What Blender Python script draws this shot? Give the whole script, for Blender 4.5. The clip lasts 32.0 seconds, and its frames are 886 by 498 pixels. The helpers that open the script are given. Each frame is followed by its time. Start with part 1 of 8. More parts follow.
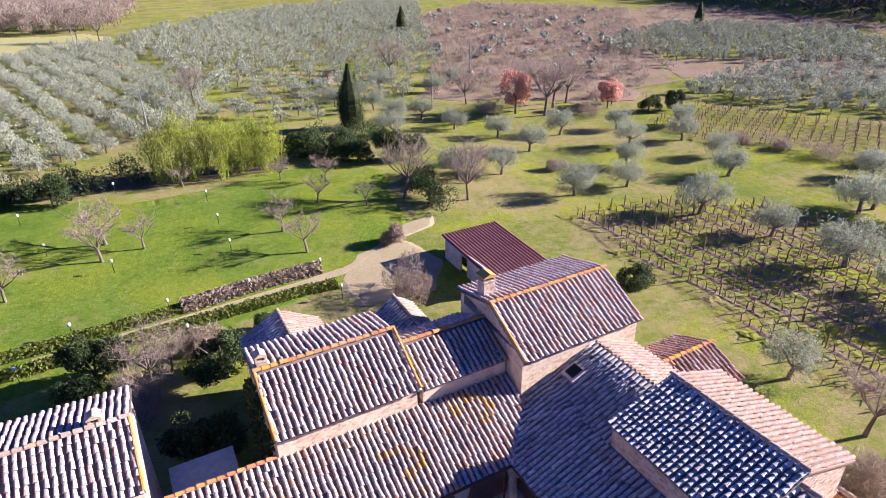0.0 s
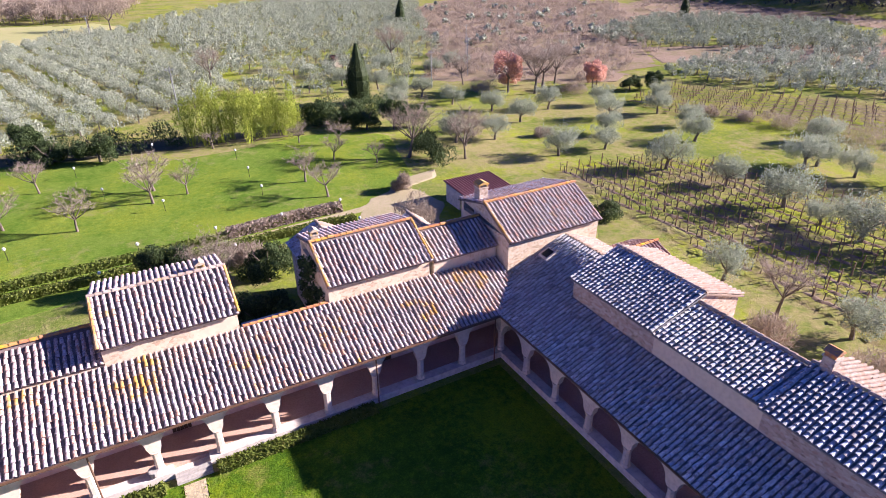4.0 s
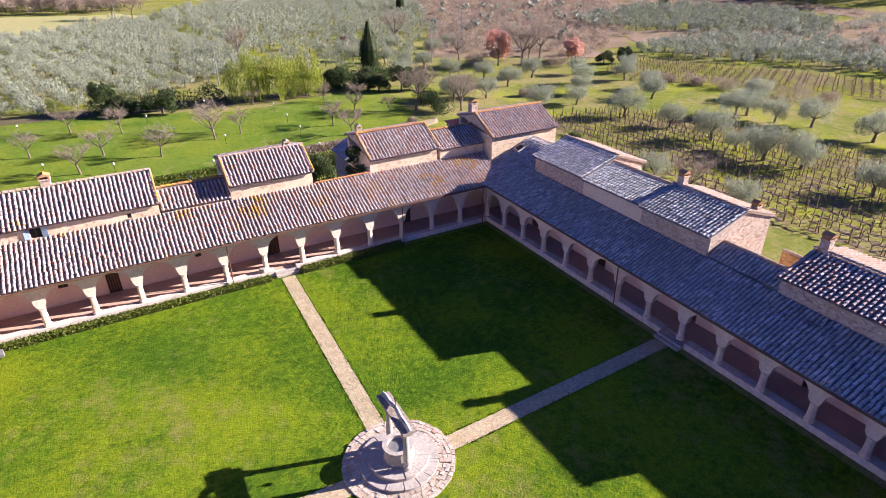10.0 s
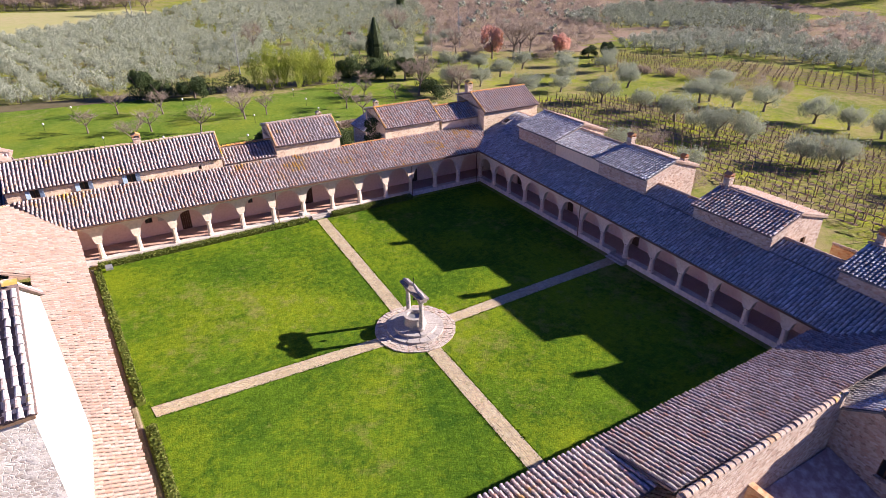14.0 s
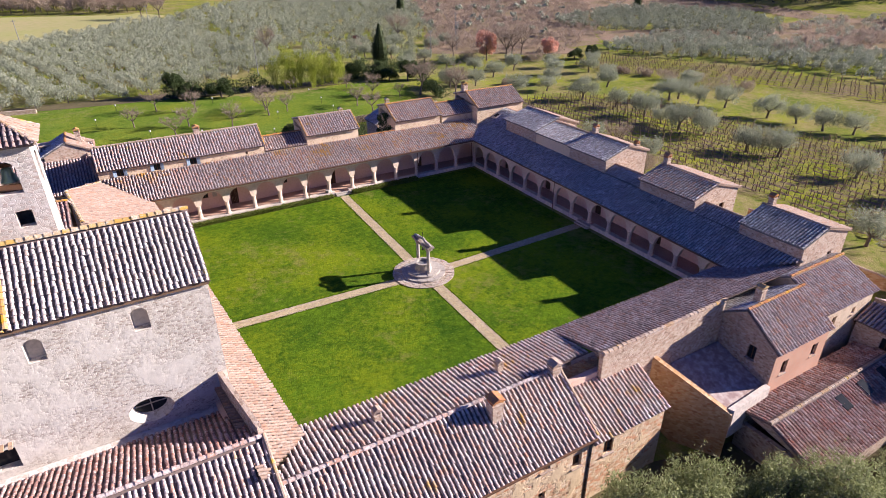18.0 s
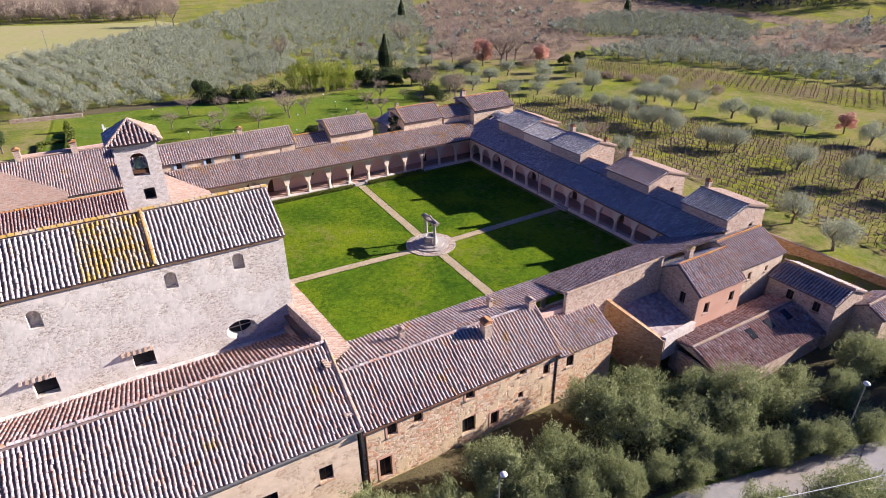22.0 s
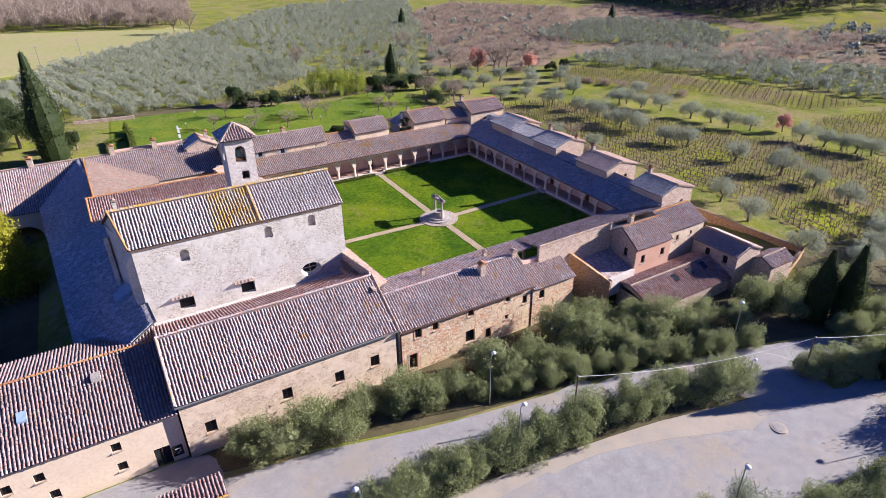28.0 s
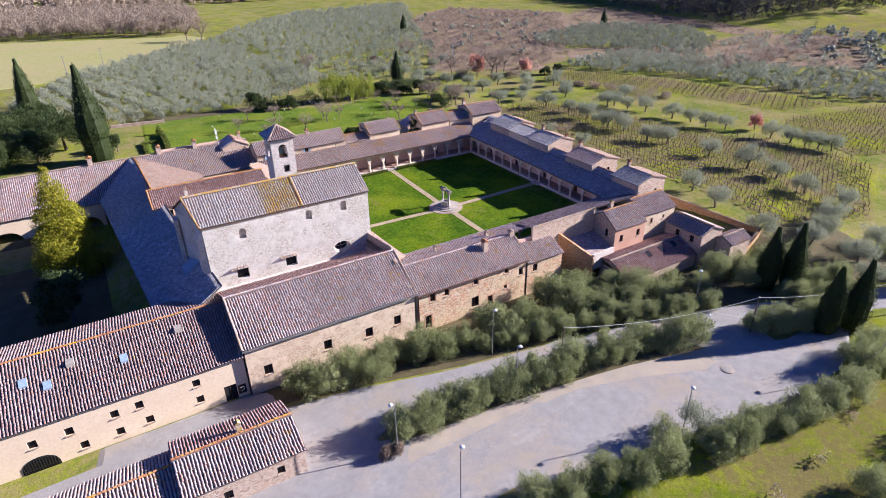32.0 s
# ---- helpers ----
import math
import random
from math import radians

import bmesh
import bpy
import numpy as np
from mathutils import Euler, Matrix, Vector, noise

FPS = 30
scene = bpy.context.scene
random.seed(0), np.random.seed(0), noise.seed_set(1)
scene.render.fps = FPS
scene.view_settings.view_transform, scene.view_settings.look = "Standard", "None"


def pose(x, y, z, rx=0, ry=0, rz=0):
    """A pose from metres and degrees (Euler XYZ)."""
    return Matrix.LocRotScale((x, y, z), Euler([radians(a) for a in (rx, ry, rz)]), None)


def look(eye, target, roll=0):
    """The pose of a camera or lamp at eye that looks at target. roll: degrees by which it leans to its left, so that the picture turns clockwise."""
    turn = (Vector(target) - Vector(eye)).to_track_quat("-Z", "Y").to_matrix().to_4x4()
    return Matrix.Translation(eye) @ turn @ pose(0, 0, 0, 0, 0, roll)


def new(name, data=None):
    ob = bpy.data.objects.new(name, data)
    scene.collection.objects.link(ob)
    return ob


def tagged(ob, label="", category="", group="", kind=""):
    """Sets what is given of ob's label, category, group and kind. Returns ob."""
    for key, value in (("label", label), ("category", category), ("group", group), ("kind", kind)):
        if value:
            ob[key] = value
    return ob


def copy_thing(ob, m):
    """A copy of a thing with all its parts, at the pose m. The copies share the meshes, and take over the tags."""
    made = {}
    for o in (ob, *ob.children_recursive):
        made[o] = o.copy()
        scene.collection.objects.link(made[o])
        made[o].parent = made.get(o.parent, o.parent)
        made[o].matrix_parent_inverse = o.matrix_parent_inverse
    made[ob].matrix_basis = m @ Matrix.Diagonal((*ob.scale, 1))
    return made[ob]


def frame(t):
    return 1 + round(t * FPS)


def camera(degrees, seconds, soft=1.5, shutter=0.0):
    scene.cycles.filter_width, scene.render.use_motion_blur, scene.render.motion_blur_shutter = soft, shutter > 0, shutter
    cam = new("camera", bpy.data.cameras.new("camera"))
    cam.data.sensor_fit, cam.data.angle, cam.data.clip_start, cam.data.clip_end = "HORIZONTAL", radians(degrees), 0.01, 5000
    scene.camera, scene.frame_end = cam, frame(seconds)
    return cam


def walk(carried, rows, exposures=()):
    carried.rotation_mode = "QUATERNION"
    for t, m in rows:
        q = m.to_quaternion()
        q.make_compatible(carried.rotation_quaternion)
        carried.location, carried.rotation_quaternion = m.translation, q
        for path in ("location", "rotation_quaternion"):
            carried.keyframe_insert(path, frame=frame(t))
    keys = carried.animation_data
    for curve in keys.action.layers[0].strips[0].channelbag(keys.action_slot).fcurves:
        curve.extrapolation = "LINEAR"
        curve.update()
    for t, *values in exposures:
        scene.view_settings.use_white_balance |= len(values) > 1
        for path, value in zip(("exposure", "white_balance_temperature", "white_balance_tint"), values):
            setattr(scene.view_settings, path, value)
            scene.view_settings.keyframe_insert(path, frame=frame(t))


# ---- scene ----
cam = camera(74.2, 32.0, soft=0.7)
PATH = [
    (0, (7.672, 2.965, 28.557), (8.513, 4.536, 27.648), -1.0),
    (3, (2.868, -4.568, 27.912), (3.719, -3.007, 26.995), -0.8),
    (6, (-2.569, -13.559, 26.885), (-1.712, -12.002, 25.969), -0.7),
    (9, (-8.245, -22.948, 26.448), (-7.384, -21.396, 25.527), -0.8),
    (13, (-16.063, -35.559, 27.363), (-15.192, -34.016, 26.435), -0.6),
    (16.5, (-22.841, -46.592, 29.758), (-21.964, -45.056, 28.826), -0.4),
    (19, (-27.556, -54.384, 32.28), (-26.675, -52.849, 31.348), -0.7),
    (22, (-33.474, -63.668, 35.356), (-32.591, -62.133, 34.426), -0.8),
    (25, (-39.588, -72.737, 38.693), (-38.699, -71.21, 37.756), -0.9),
    (28, (-45.911, -81.729, 41.862), (-45.015, -80.204, 40.928), -0.8),
    (32, (-54.652, -93.383, 45.843), (-53.751, -91.858, 44.914), -1.2),
]
walk(cam, [(t, look(eye, target, roll)) for t, eye, target, roll in PATH], exposures=[(0, 1.45, 6020, 24), (6, 1.62, 6080, 23), (9, 1.52, 6300, 21), (14, 1.33, 6350, 21), (19, 1.06, 6400, 19), (25, 1.09, 6030, 18), (32, 1.13, 5900, 18)])

# ---- light ----
SUN = Vector((0.957, -0.29, math.tan(radians(20.9)))).normalized()
world = bpy.data.worlds.new("sky")
scene.world = world
world.use_nodes = True
sky = world.node_tree.nodes.new("ShaderNodeTexSky")
sky.sky_type, sky.sun_disc = "NISHITA", False
sky.sun_elevation, sky.sun_rotation = radians(20.9), math.atan2(SUN.x, SUN.y)
clear = world.node_tree.nodes.new("ShaderNodeMix")
clear.data_type, clear.blend_type = "RGBA", "MULTIPLY"
clear.inputs[0].default_value, clear.inputs[7].default_value = 1.0, (0.44, 0.71, 1.6, 1)
world.node_tree.links.new(sky.outputs[0], clear.inputs[6])
world.node_tree.links.new(clear.outputs[2], world.node_tree.nodes["Background"].inputs[0])
world.node_tree.nodes["Background"].inputs[1].default_value = 0.037
sky.dust_density, sky.ozone_density = 0.2, 4.0
sun_data = bpy.data.lights.new("sun", "SUN")
sun_data.energy, sun_data.angle, sun_data.color = 6.5, radians(0.55), (1.0, 0.93, 0.84)
sun = new("sun", sun_data)
sun.matrix_world = look(SUN * 300, (0, 0, 0))


# ---- materials ----
def ramp(nt, fac, stops):
    r = nt.nodes.new("ShaderNodeValToRGB")
    e = r.color_ramp.elements
    while len(e) < len(stops):
        e.new(0.5)
    for el, (p, c) in zip(e, stops):
        el.position, el.color = p, (*c, 1)
    nt.links.new(fac, r.inputs[0])
    return r.outputs[0]


def noise_tex(nt, co, scale, detail=4.0, rough=0.55):
    n = nt.nodes.new("ShaderNodeTexNoise")
    n.inputs["Scale"].default_value = scale
    n.inputs["Detail"].default_value = detail
    n.inputs["Roughness"].default_value = rough
    nt.links.new(co, n.inputs["Vector"])
    return n.outputs[0]


def mixc(nt, fac, a, b, kind="MIX"):
    m = nt.nodes.new("ShaderNodeMix")
    m.data_type, m.blend_type = "RGBA", kind
    for sock, v in ((m.inputs[0], fac), (m.inputs[6], a), (m.inputs[7], b)):
        if isinstance(v, (int, float)):
            sock.default_value = v
        elif isinstance(v, tuple):
            sock.default_value = (*v, 1)
        else:
            nt.links.new(v, sock)
    return m.outputs[2]


def mathn(nt, op, a, b=0.0):
    m = nt.nodes.new("ShaderNodeMath")
    m.operation = op
    for sock, v in ((m.inputs[0], a), (m.inputs[1], b)):
        if isinstance(v, (int, float)):
            sock.default_value = v
        else:
            nt.links.new(v, sock)
    return m.outputs[0]


def base_mat(name, rough=0.9):
    m = bpy.data.materials.new(name)
    m.use_nodes = True
    nt = m.node_tree
    b = nt.nodes["Principled BSDF"]
    b.inputs["Roughness"].default_value = rough
    b.inputs["Specular IOR Level"].default_value = 0.12
    co = nt.nodes.new("ShaderNodeNewGeometry").outputs["Position"]
    return m, nt, b, co


def bump(nt, b, h, dist, strength=0.6):
    n = nt.nodes.new("ShaderNodeBump")
    n.inputs["Strength"].default_value, n.inputs["Distance"].default_value = strength, dist
    nt.links.new(h, n.inputs["Height"])
    nt.links.new(n.outputs[0], b.inputs["Normal"])


def varied(name, c1, c2, c3, big=0.3, small=6.0, rough=0.9, relief=0.02, spread=0.55):
    """Three tones mixed by noise at two scales."""
    m, nt, b, co = base_mat(name, rough)
    n1, n2 = noise_tex(nt, co, big), noise_tex(nt, co, small, 5)
    a = ramp(nt, n1, [(0.5 - spread / 2, c1), (0.5 + spread / 2, c2)])
    f = mathn(nt, "MULTIPLY", ramp(nt, n2, [(0.42, (0, 0, 0)), (0.68, (1, 1, 1))]), 0.6)
    nt.links.new(mixc(nt, f, a, c3), b.inputs["Base Color"])
    bump(nt, b, n2, relief)
    return m


def grass_mat(name, c1, c2, c3, dry_at, lush=None, lush_at=0.6):
    """Grass in patches of green and straw, with a fine mottle of blades."""
    m, nt, b, co = base_mat(name, 0.95)
    b.inputs["Specular IOR Level"].default_value = 0.0
    n1, n2, n3 = noise_tex(nt, co, 0.16, 5, 0.65), noise_tex(nt, co, 1.1, 6, 0.7), noise_tex(nt, co, 9.0, 4, 0.7)
    c = ramp(nt, mathn(nt, "ADD", mathn(nt, "MULTIPLY", n1, 0.5), mathn(nt, "MULTIPLY", n2, 0.5)), [(0.4, c1), (0.59, c2)])
    if lush:
        y = mathn(nt, "ADD", mathn(nt, "MULTIPLY", noise_tex(nt, co, 0.1, 3, 0.5), 0.55), mathn(nt, "MULTIPLY", noise_tex(nt, co, 1.7, 6, 0.75), 0.45))
        c = mixc(nt, ramp(nt, y, [(lush_at - 0.07, (0, 0, 0)), (lush_at + 0.07, (0.9, 0.9, 0.9))]), c, lush)
    d = mathn(nt, "ADD", mathn(nt, "MULTIPLY", noise_tex(nt, co, 0.07, 5, 0.6), 0.5), mathn(nt, "MULTIPLY", noise_tex(nt, co, 0.75, 6, 0.7), 0.5))
    c = mixc(nt, ramp(nt, d, [(dry_at - 0.03, (0, 0, 0)), (dry_at + 0.08, (0.85, 0.85, 0.85))]), c, c3)
    c = mixc(nt, ramp(nt, n3, [(0.4, (0.45, 0.45, 0.45)), (0.62, (0, 0, 0))]), c, tuple(x * 0.5 for x in c1))
    c = mixc(nt, ramp(nt, noise_tex(nt, co, 3.3, 5, 0.75), [(0.54, (0, 0, 0)), (0.66, (0.5, 0.5, 0.5))]), c, tuple(min(1.0, x * 1.35) for x in c2))
    nt.links.new(c, b.inputs["Base Color"])
    bump(nt, b, mathn(nt, "ADD", mathn(nt, "MULTIPLY", n3, 0.5), n2), 0.12, 0.9)
    return m


def tile_mat(name, tones, lichen=(0.5, 0.3, 0.03), lichen_at=0.66, scale=0.35):
    m, nt, b, co = base_mat(name, 0.95)
    isl = nt.nodes.new("ShaderNodeNewGeometry").outputs["Random Per Island"]
    obr = nt.nodes.new("ShaderNodeObjectInfo").outputs["Random"]
    r = mathn(nt, "FRACT", mathn(nt, "ADD", isl, mathn(nt, "MULTIPLY", obr, 7.31)))
    n1, n2, n3 = noise_tex(nt, co, 0.5, 3), noise_tex(nt, co, 9.0, 5), noise_tex(nt, co, scale, 4, 0.7)
    f = mathn(nt, "ADD", mathn(nt, "MULTIPLY", r, 0.62), mathn(nt, "MULTIPLY", n1, 0.45))
    c = ramp(nt, f, [(0.15 + 0.7 * i / (len(tones) - 1), t) for i, t in enumerate(tones)])
    c = mixc(nt, ramp(nt, n2, [(0.47, (0, 0, 0)), (0.6, (0.55, 0.55, 0.55))]), c, (0.17, 0.15, 0.15))
    c = mixc(nt, ramp(nt, noise_tex(nt, co, 6.5, 5, 0.75), [(0.52, (0, 0, 0)), (0.6, (0.75, 0.75, 0.75))]), c, tuple(min(0.6, 1.15 * x) for x in tones[-1]))
    c = mixc(nt, ramp(nt, noise_tex(nt, co, 0.23, 3, 0.6), [(0.38, (0.28, 0.28, 0.28)), (0.55, (0, 0, 0))]), c, tuple(x * 0.6 for x in tones[1]))
    lm = mathn(nt, "MULTIPLY", ramp(nt, n3, [(lichen_at, (0, 0, 0)), (lichen_at + 0.08, (1, 1, 1))]), ramp(nt, r, [(0.3, (0.2, 0.2, 0.2)), (0.6, (0.95, 0.95, 0.95))]))
    nt.links.new(mixc(nt, lm, c, lichen), b.inputs["Base Color"])
    bump(nt, b, n2, 0.012)
    return m


def stone_mat(name, tones, mortar, scale=4.2, plaster=None, plaster_at=0.5, squash=1.7, relief=0.02, soft=0.03):
    """Rubble stones with recessed mortar, partly under old plaster."""
    m, nt, b, co = base_mat(name, 0.95)
    mp = nt.nodes.new("ShaderNodeMapping")
    mp.inputs["Scale"].default_value = (1, 1, squash)
    nt.links.new(co, mp.inputs[0])
    wn = nt.nodes.new("ShaderNodeTexNoise")
    wn.inputs["Scale"].default_value = 1.7
    nt.links.new(co, wn.inputs["Vector"])
    warp = mixc(nt, 0.2, mp.outputs[0], wn.outputs[1], "ADD")
    v = nt.nodes.new("ShaderNodeTexVoronoi")
    v.inputs["Scale"].default_value = scale
    nt.links.new(warp, v.inputs["Vector"])
    e = nt.nodes.new("ShaderNodeTexVoronoi")
    e.feature = "DISTANCE_TO_EDGE"
    e.inputs["Scale"].default_value = scale
    nt.links.new(warp, e.inputs["Vector"])
    sep = nt.nodes.new("ShaderNodeSeparateColor")
    nt.links.new(v.outputs["Color"], sep.inputs[0])
    n2 = noise_tex(nt, co, 7, 5)
    f = mathn(nt, "ADD", mathn(nt, "MULTIPLY", sep.outputs[0], 0.75), mathn(nt, "MULTIPLY", n2, 0.25))
    c = ramp(nt, f, [(0.1 + 0.8 * i / (len(tones) - 1), t) for i, t in enumerate(tones)])
    edge = ramp(nt, e.outputs["Distance"], [(0.015, (0.7, 0.7, 0.7)), (0.1, (0, 0, 0))])
    c = mixc(nt, edge, c, mortar)
    h = mathn(nt, "MULTIPLY", edge, -1.0)
    if plaster:
        n3 = noise_tex(nt, co, 0.45, 6, 0.65)
        pm = ramp(nt, n3, [(plaster_at - soft, (0, 0, 0)), (plaster_at + soft, (1, 1, 1))])
        pc = ramp(nt, noise_tex(nt, co, 1.3, 6, 0.65), [(0.3, tuple(x * 0.78 for x in plaster)), (0.7, plaster)])
        c = mixc(nt, pm, c, pc)
        h = mathn(nt, "ADD", mathn(nt, "MULTIPLY", h, ramp(nt, pm, [(0, (1, 1, 1)), (1, (0.1, 0.1, 0.1))])), pm)
    nt.links.new(c, b.inputs["Base Color"])
    bump(nt, b, mathn(nt, "ADD", h, mathn(nt, "MULTIPLY", n2, 0.8)), relief, 0.8)
    return m


def leaf_mat(name, c1, c2, c3, thin=0.32):
    m, nt, b, co = base_mat(name, 0.6)
    r = nt.nodes.new("ShaderNodeNewGeometry").outputs["Random Per Island"]
    obr = nt.nodes.new("ShaderNodeObjectInfo").outputs["Random"]
    n = noise_tex(nt, co, 0.6, 3)
    f = mathn(nt, "ADD", mathn(nt, "MULTIPLY", r, 0.6), mathn(nt, "ADD", mathn(nt, "MULTIPLY", n, 0.3), mathn(nt, "MULTIPLY", obr, 0.15)))
    nt.links.new(ramp(nt, f, [(0.15, c1), (0.5, c2), (0.88, c3)]), b.inputs["Base Color"])
    tl = nt.nodes.new("ShaderNodeBsdfTranslucent")
    nt.links.new(b.inputs["Base Color"].links[0].from_socket, tl.inputs["Color"])
    mx = nt.nodes.new("ShaderNodeMixShader")
    mx.inputs[0].default_value = thin
    nt.links.new(b.outputs[0], mx.inputs[1])
    nt.links.new(tl.outputs[0], mx.inputs[2])
    nt.links.new(mx.outputs[0], nt.nodes["Material Output"].inputs[0])
    return m


def plain(name, c, rough=0.6, metal=0.0):
    m, nt, b, co = base_mat(name, rough)
    n = noise_tex(nt, co, 3.0, 4)
    nt.links.new(ramp(nt, n, [(0.3, tuple(x * 0.75 for x in c)), (0.7, c)]), b.inputs["Base Color"])
    b.inputs["Metallic"].default_value = metal
    return m


M = {}
M["tile"] = tile_mat("old_grey_pink_tiles", [(0.24, 0.18, 0.17), (0.43, 0.335, 0.315), (0.57, 0.46, 0.43), (0.52, 0.27, 0.185), (0.62, 0.54, 0.52)], (0.44, 0.27, 0.09), 0.6)
M["tile_rose"] = tile_mat("rosy_old_tiles", [(0.15, 0.105, 0.097), (0.27, 0.195, 0.18), (0.36, 0.275, 0.26), (0.33, 0.165, 0.12), (0.41, 0.345, 0.335)], (0.44, 0.27, 0.09), 0.62)
M["tile_white"] = tile_mat("bleached_lichened_tiles", [(0.4, 0.32, 0.29), (0.58, 0.5, 0.46), (0.66, 0.59, 0.55), (0.56, 0.4, 0.32), (0.68, 0.63, 0.6)], (0.48, 0.33, 0.1), 0.62, 0.8)
M["tile_pale"] = tile_mat("pale_bleached_tiles", [(0.3, 0.195, 0.145), (0.39, 0.285, 0.22), (0.44, 0.35, 0.285), (0.38, 0.215, 0.145)], lichen_at=0.7)
M["tile_grey"] = tile_mat("grey_mossy_tiles", [(0.18, 0.173, 0.174), (0.52, 0.5, 0.49), (0.3, 0.28, 0.272), (0.66, 0.64, 0.63), (0.36, 0.29, 0.255), (0.74, 0.72, 0.7)], (0.26, 0.24, 0.06), 0.72)
M["tile_red"] = tile_mat("reddish_tiles", [(0.14, 0.07, 0.06), (0.27, 0.13, 0.105), (0.42, 0.3, 0.27), (0.36, 0.15, 0.1), (0.52, 0.42, 0.4)], (0.3, 0.11, 0.05), 0.6)
M["tile_yellow"] = tile_mat("lichen_covered_tiles", [(0.4, 0.31, 0.24), (0.5, 0.39, 0.28), (0.49, 0.34, 0.17), (0.62, 0.55, 0.47)], (0.47, 0.29, 0.07), 0.42, 0.7)
M["pan"] = varied("flat_roof_tiles", (0.15, 0.108, 0.097), (0.27, 0.198, 0.175), (0.1, 0.085, 0.082), 0.6, 8, 0.95)
M["pan_grey"] = varied("mossy_flat_roof_tiles", (0.14, 0.13, 0.128), (0.27, 0.255, 0.25), (0.1, 0.097, 0.095), 0.6, 8, 0.95)
M["tile_dark"] = tile_mat("dark_weathered_tiles", [(0.12, 0.095, 0.095), (0.23, 0.175, 0.17), (0.34, 0.265, 0.255), (0.27, 0.15, 0.115), (0.42, 0.37, 0.36)], (0.24, 0.2, 0.06), 0.7)
M["tile_walk"] = tile_mat("lichened_walk_tiles", [(0.24, 0.18, 0.17), (0.43, 0.335, 0.315), (0.57, 0.46, 0.43), (0.55, 0.26, 0.15), (0.62, 0.54, 0.52)], (0.47, 0.26, 0.06), 0.55, 0.3)
M["pan_pale"] = varied("pale_flat_roof_tiles", (0.27, 0.185, 0.14), (0.36, 0.265, 0.205), (0.22, 0.155, 0.12), 0.6, 8, 0.95)
M["ridge"] = tile_mat("orange_ridge_tiles", [(0.32, 0.11, 0.05), (0.45, 0.17, 0.07), (0.42, 0.22, 0.12), (0.52, 0.27, 0.06)], (0.56, 0.3, 0.02), 0.55, 0.8)
M["verge"] = tile_mat("yellow_lichened_verge_tiles", [(0.36, 0.19, 0.08), (0.48, 0.25, 0.06), (0.46, 0.32, 0.2), (0.5, 0.28, 0.05)], (0.52, 0.28, 0.02), 0.55, 0.8)
M["ridge_old"] = tile_mat("weathered_ridge_tiles", [(0.3, 0.22, 0.18), (0.4, 0.3, 0.24), (0.45, 0.38, 0.33), (0.42, 0.26, 0.14)], (0.5, 0.32, 0.04), 0.6, 0.6)
M["stone"] = stone_mat("pink_rubble_stone", [(0.25, 0.165, 0.125), (0.42, 0.31, 0.235), (0.55, 0.45, 0.36), (0.42, 0.27, 0.2), (0.6, 0.52, 0.44)], (0.48, 0.39, 0.31))
M["stone_south"] = stone_mat("patched_rubble_front", [(0.28, 0.15, 0.09), (0.5, 0.34, 0.21), (0.64, 0.5, 0.34), (0.52, 0.22, 0.11), (0.68, 0.58, 0.44), (0.42, 0.27, 0.17)], (0.6, 0.45, 0.3), 3.0, plaster=(0.66, 0.5, 0.32), plaster_at=0.54, relief=0.03)
M["stone_plaster"] = stone_mat("rubble_under_cream_plaster", [(0.36, 0.25, 0.17), (0.52, 0.39, 0.27), (0.6, 0.49, 0.36), (0.45, 0.28, 0.19)], (0.56, 0.45, 0.33), plaster=(0.7, 0.55, 0.4), plaster_at=0.5, relief=0.007)
M["stone_white"] = stone_mat("white_limed_rubble", [(0.27, 0.22, 0.18), (0.5, 0.45, 0.385), (0.64, 0.59, 0.52), (0.38, 0.31, 0.25), (0.7, 0.65, 0.58)], (0.66, 0.61, 0.54), 5.2, plaster=(0.68, 0.63, 0.56), plaster_at=0.52, relief=0.016, soft=0.06)
M["stone_tower"] = stone_mat("pale_tower_stone", [(0.4, 0.35, 0.31), (0.54, 0.49, 0.44), (0.62, 0.57, 0.52), (0.46, 0.37, 0.31), (0.65, 0.6, 0.56)], (0.58, 0.53, 0.48), 3.8)
M["ochre"] = stone_mat("ochre_brick_wall", [(0.3, 0.16, 0.08), (0.43, 0.27, 0.14), (0.5, 0.36, 0.22), (0.36, 0.16, 0.07)], (0.4, 0.26, 0.15), 3.4, plaster=(0.45, 0.27, 0.13), plaster_at=0.6, relief=0.012)
M["cream"] = varied("cream_plaster", (0.66, 0.52, 0.37), (0.74, 0.6, 0.44), (0.58, 0.45, 0.32), 0.4, 4, 0.95, 0.004)
M["pink"] = varied("pink_plaster", (0.64, 0.43, 0.34), (0.74, 0.53, 0.43), (0.58, 0.37, 0.29), 0.5, 4, 0.95, 0.006)
M["salmon"] = varied("salmon_plaster", (0.5, 0.27, 0.18), (0.58, 0.35, 0.25), (0.48, 0.33, 0.25), 0.5, 4, 0.95, 0.006)
M["pillar"] = varied("pale_plastered_pillars", (0.66, 0.53, 0.42), (0.78, 0.64, 0.52), (0.54, 0.41, 0.32), 0.8, 5, 0.9, 0.01)
M["plinth"] = varied("limed_plinth", (0.55, 0.48, 0.42), (0.68, 0.6, 0.53), (0.36, 0.31, 0.27), 0.8, 3, 0.95, 0.01)
M["floor"] = varied("terracotta_floor", (0.46, 0.28, 0.21), (0.58, 0.39, 0.3), (0.38, 0.24, 0.18), 0.6, 9, 0.8, 0.004)
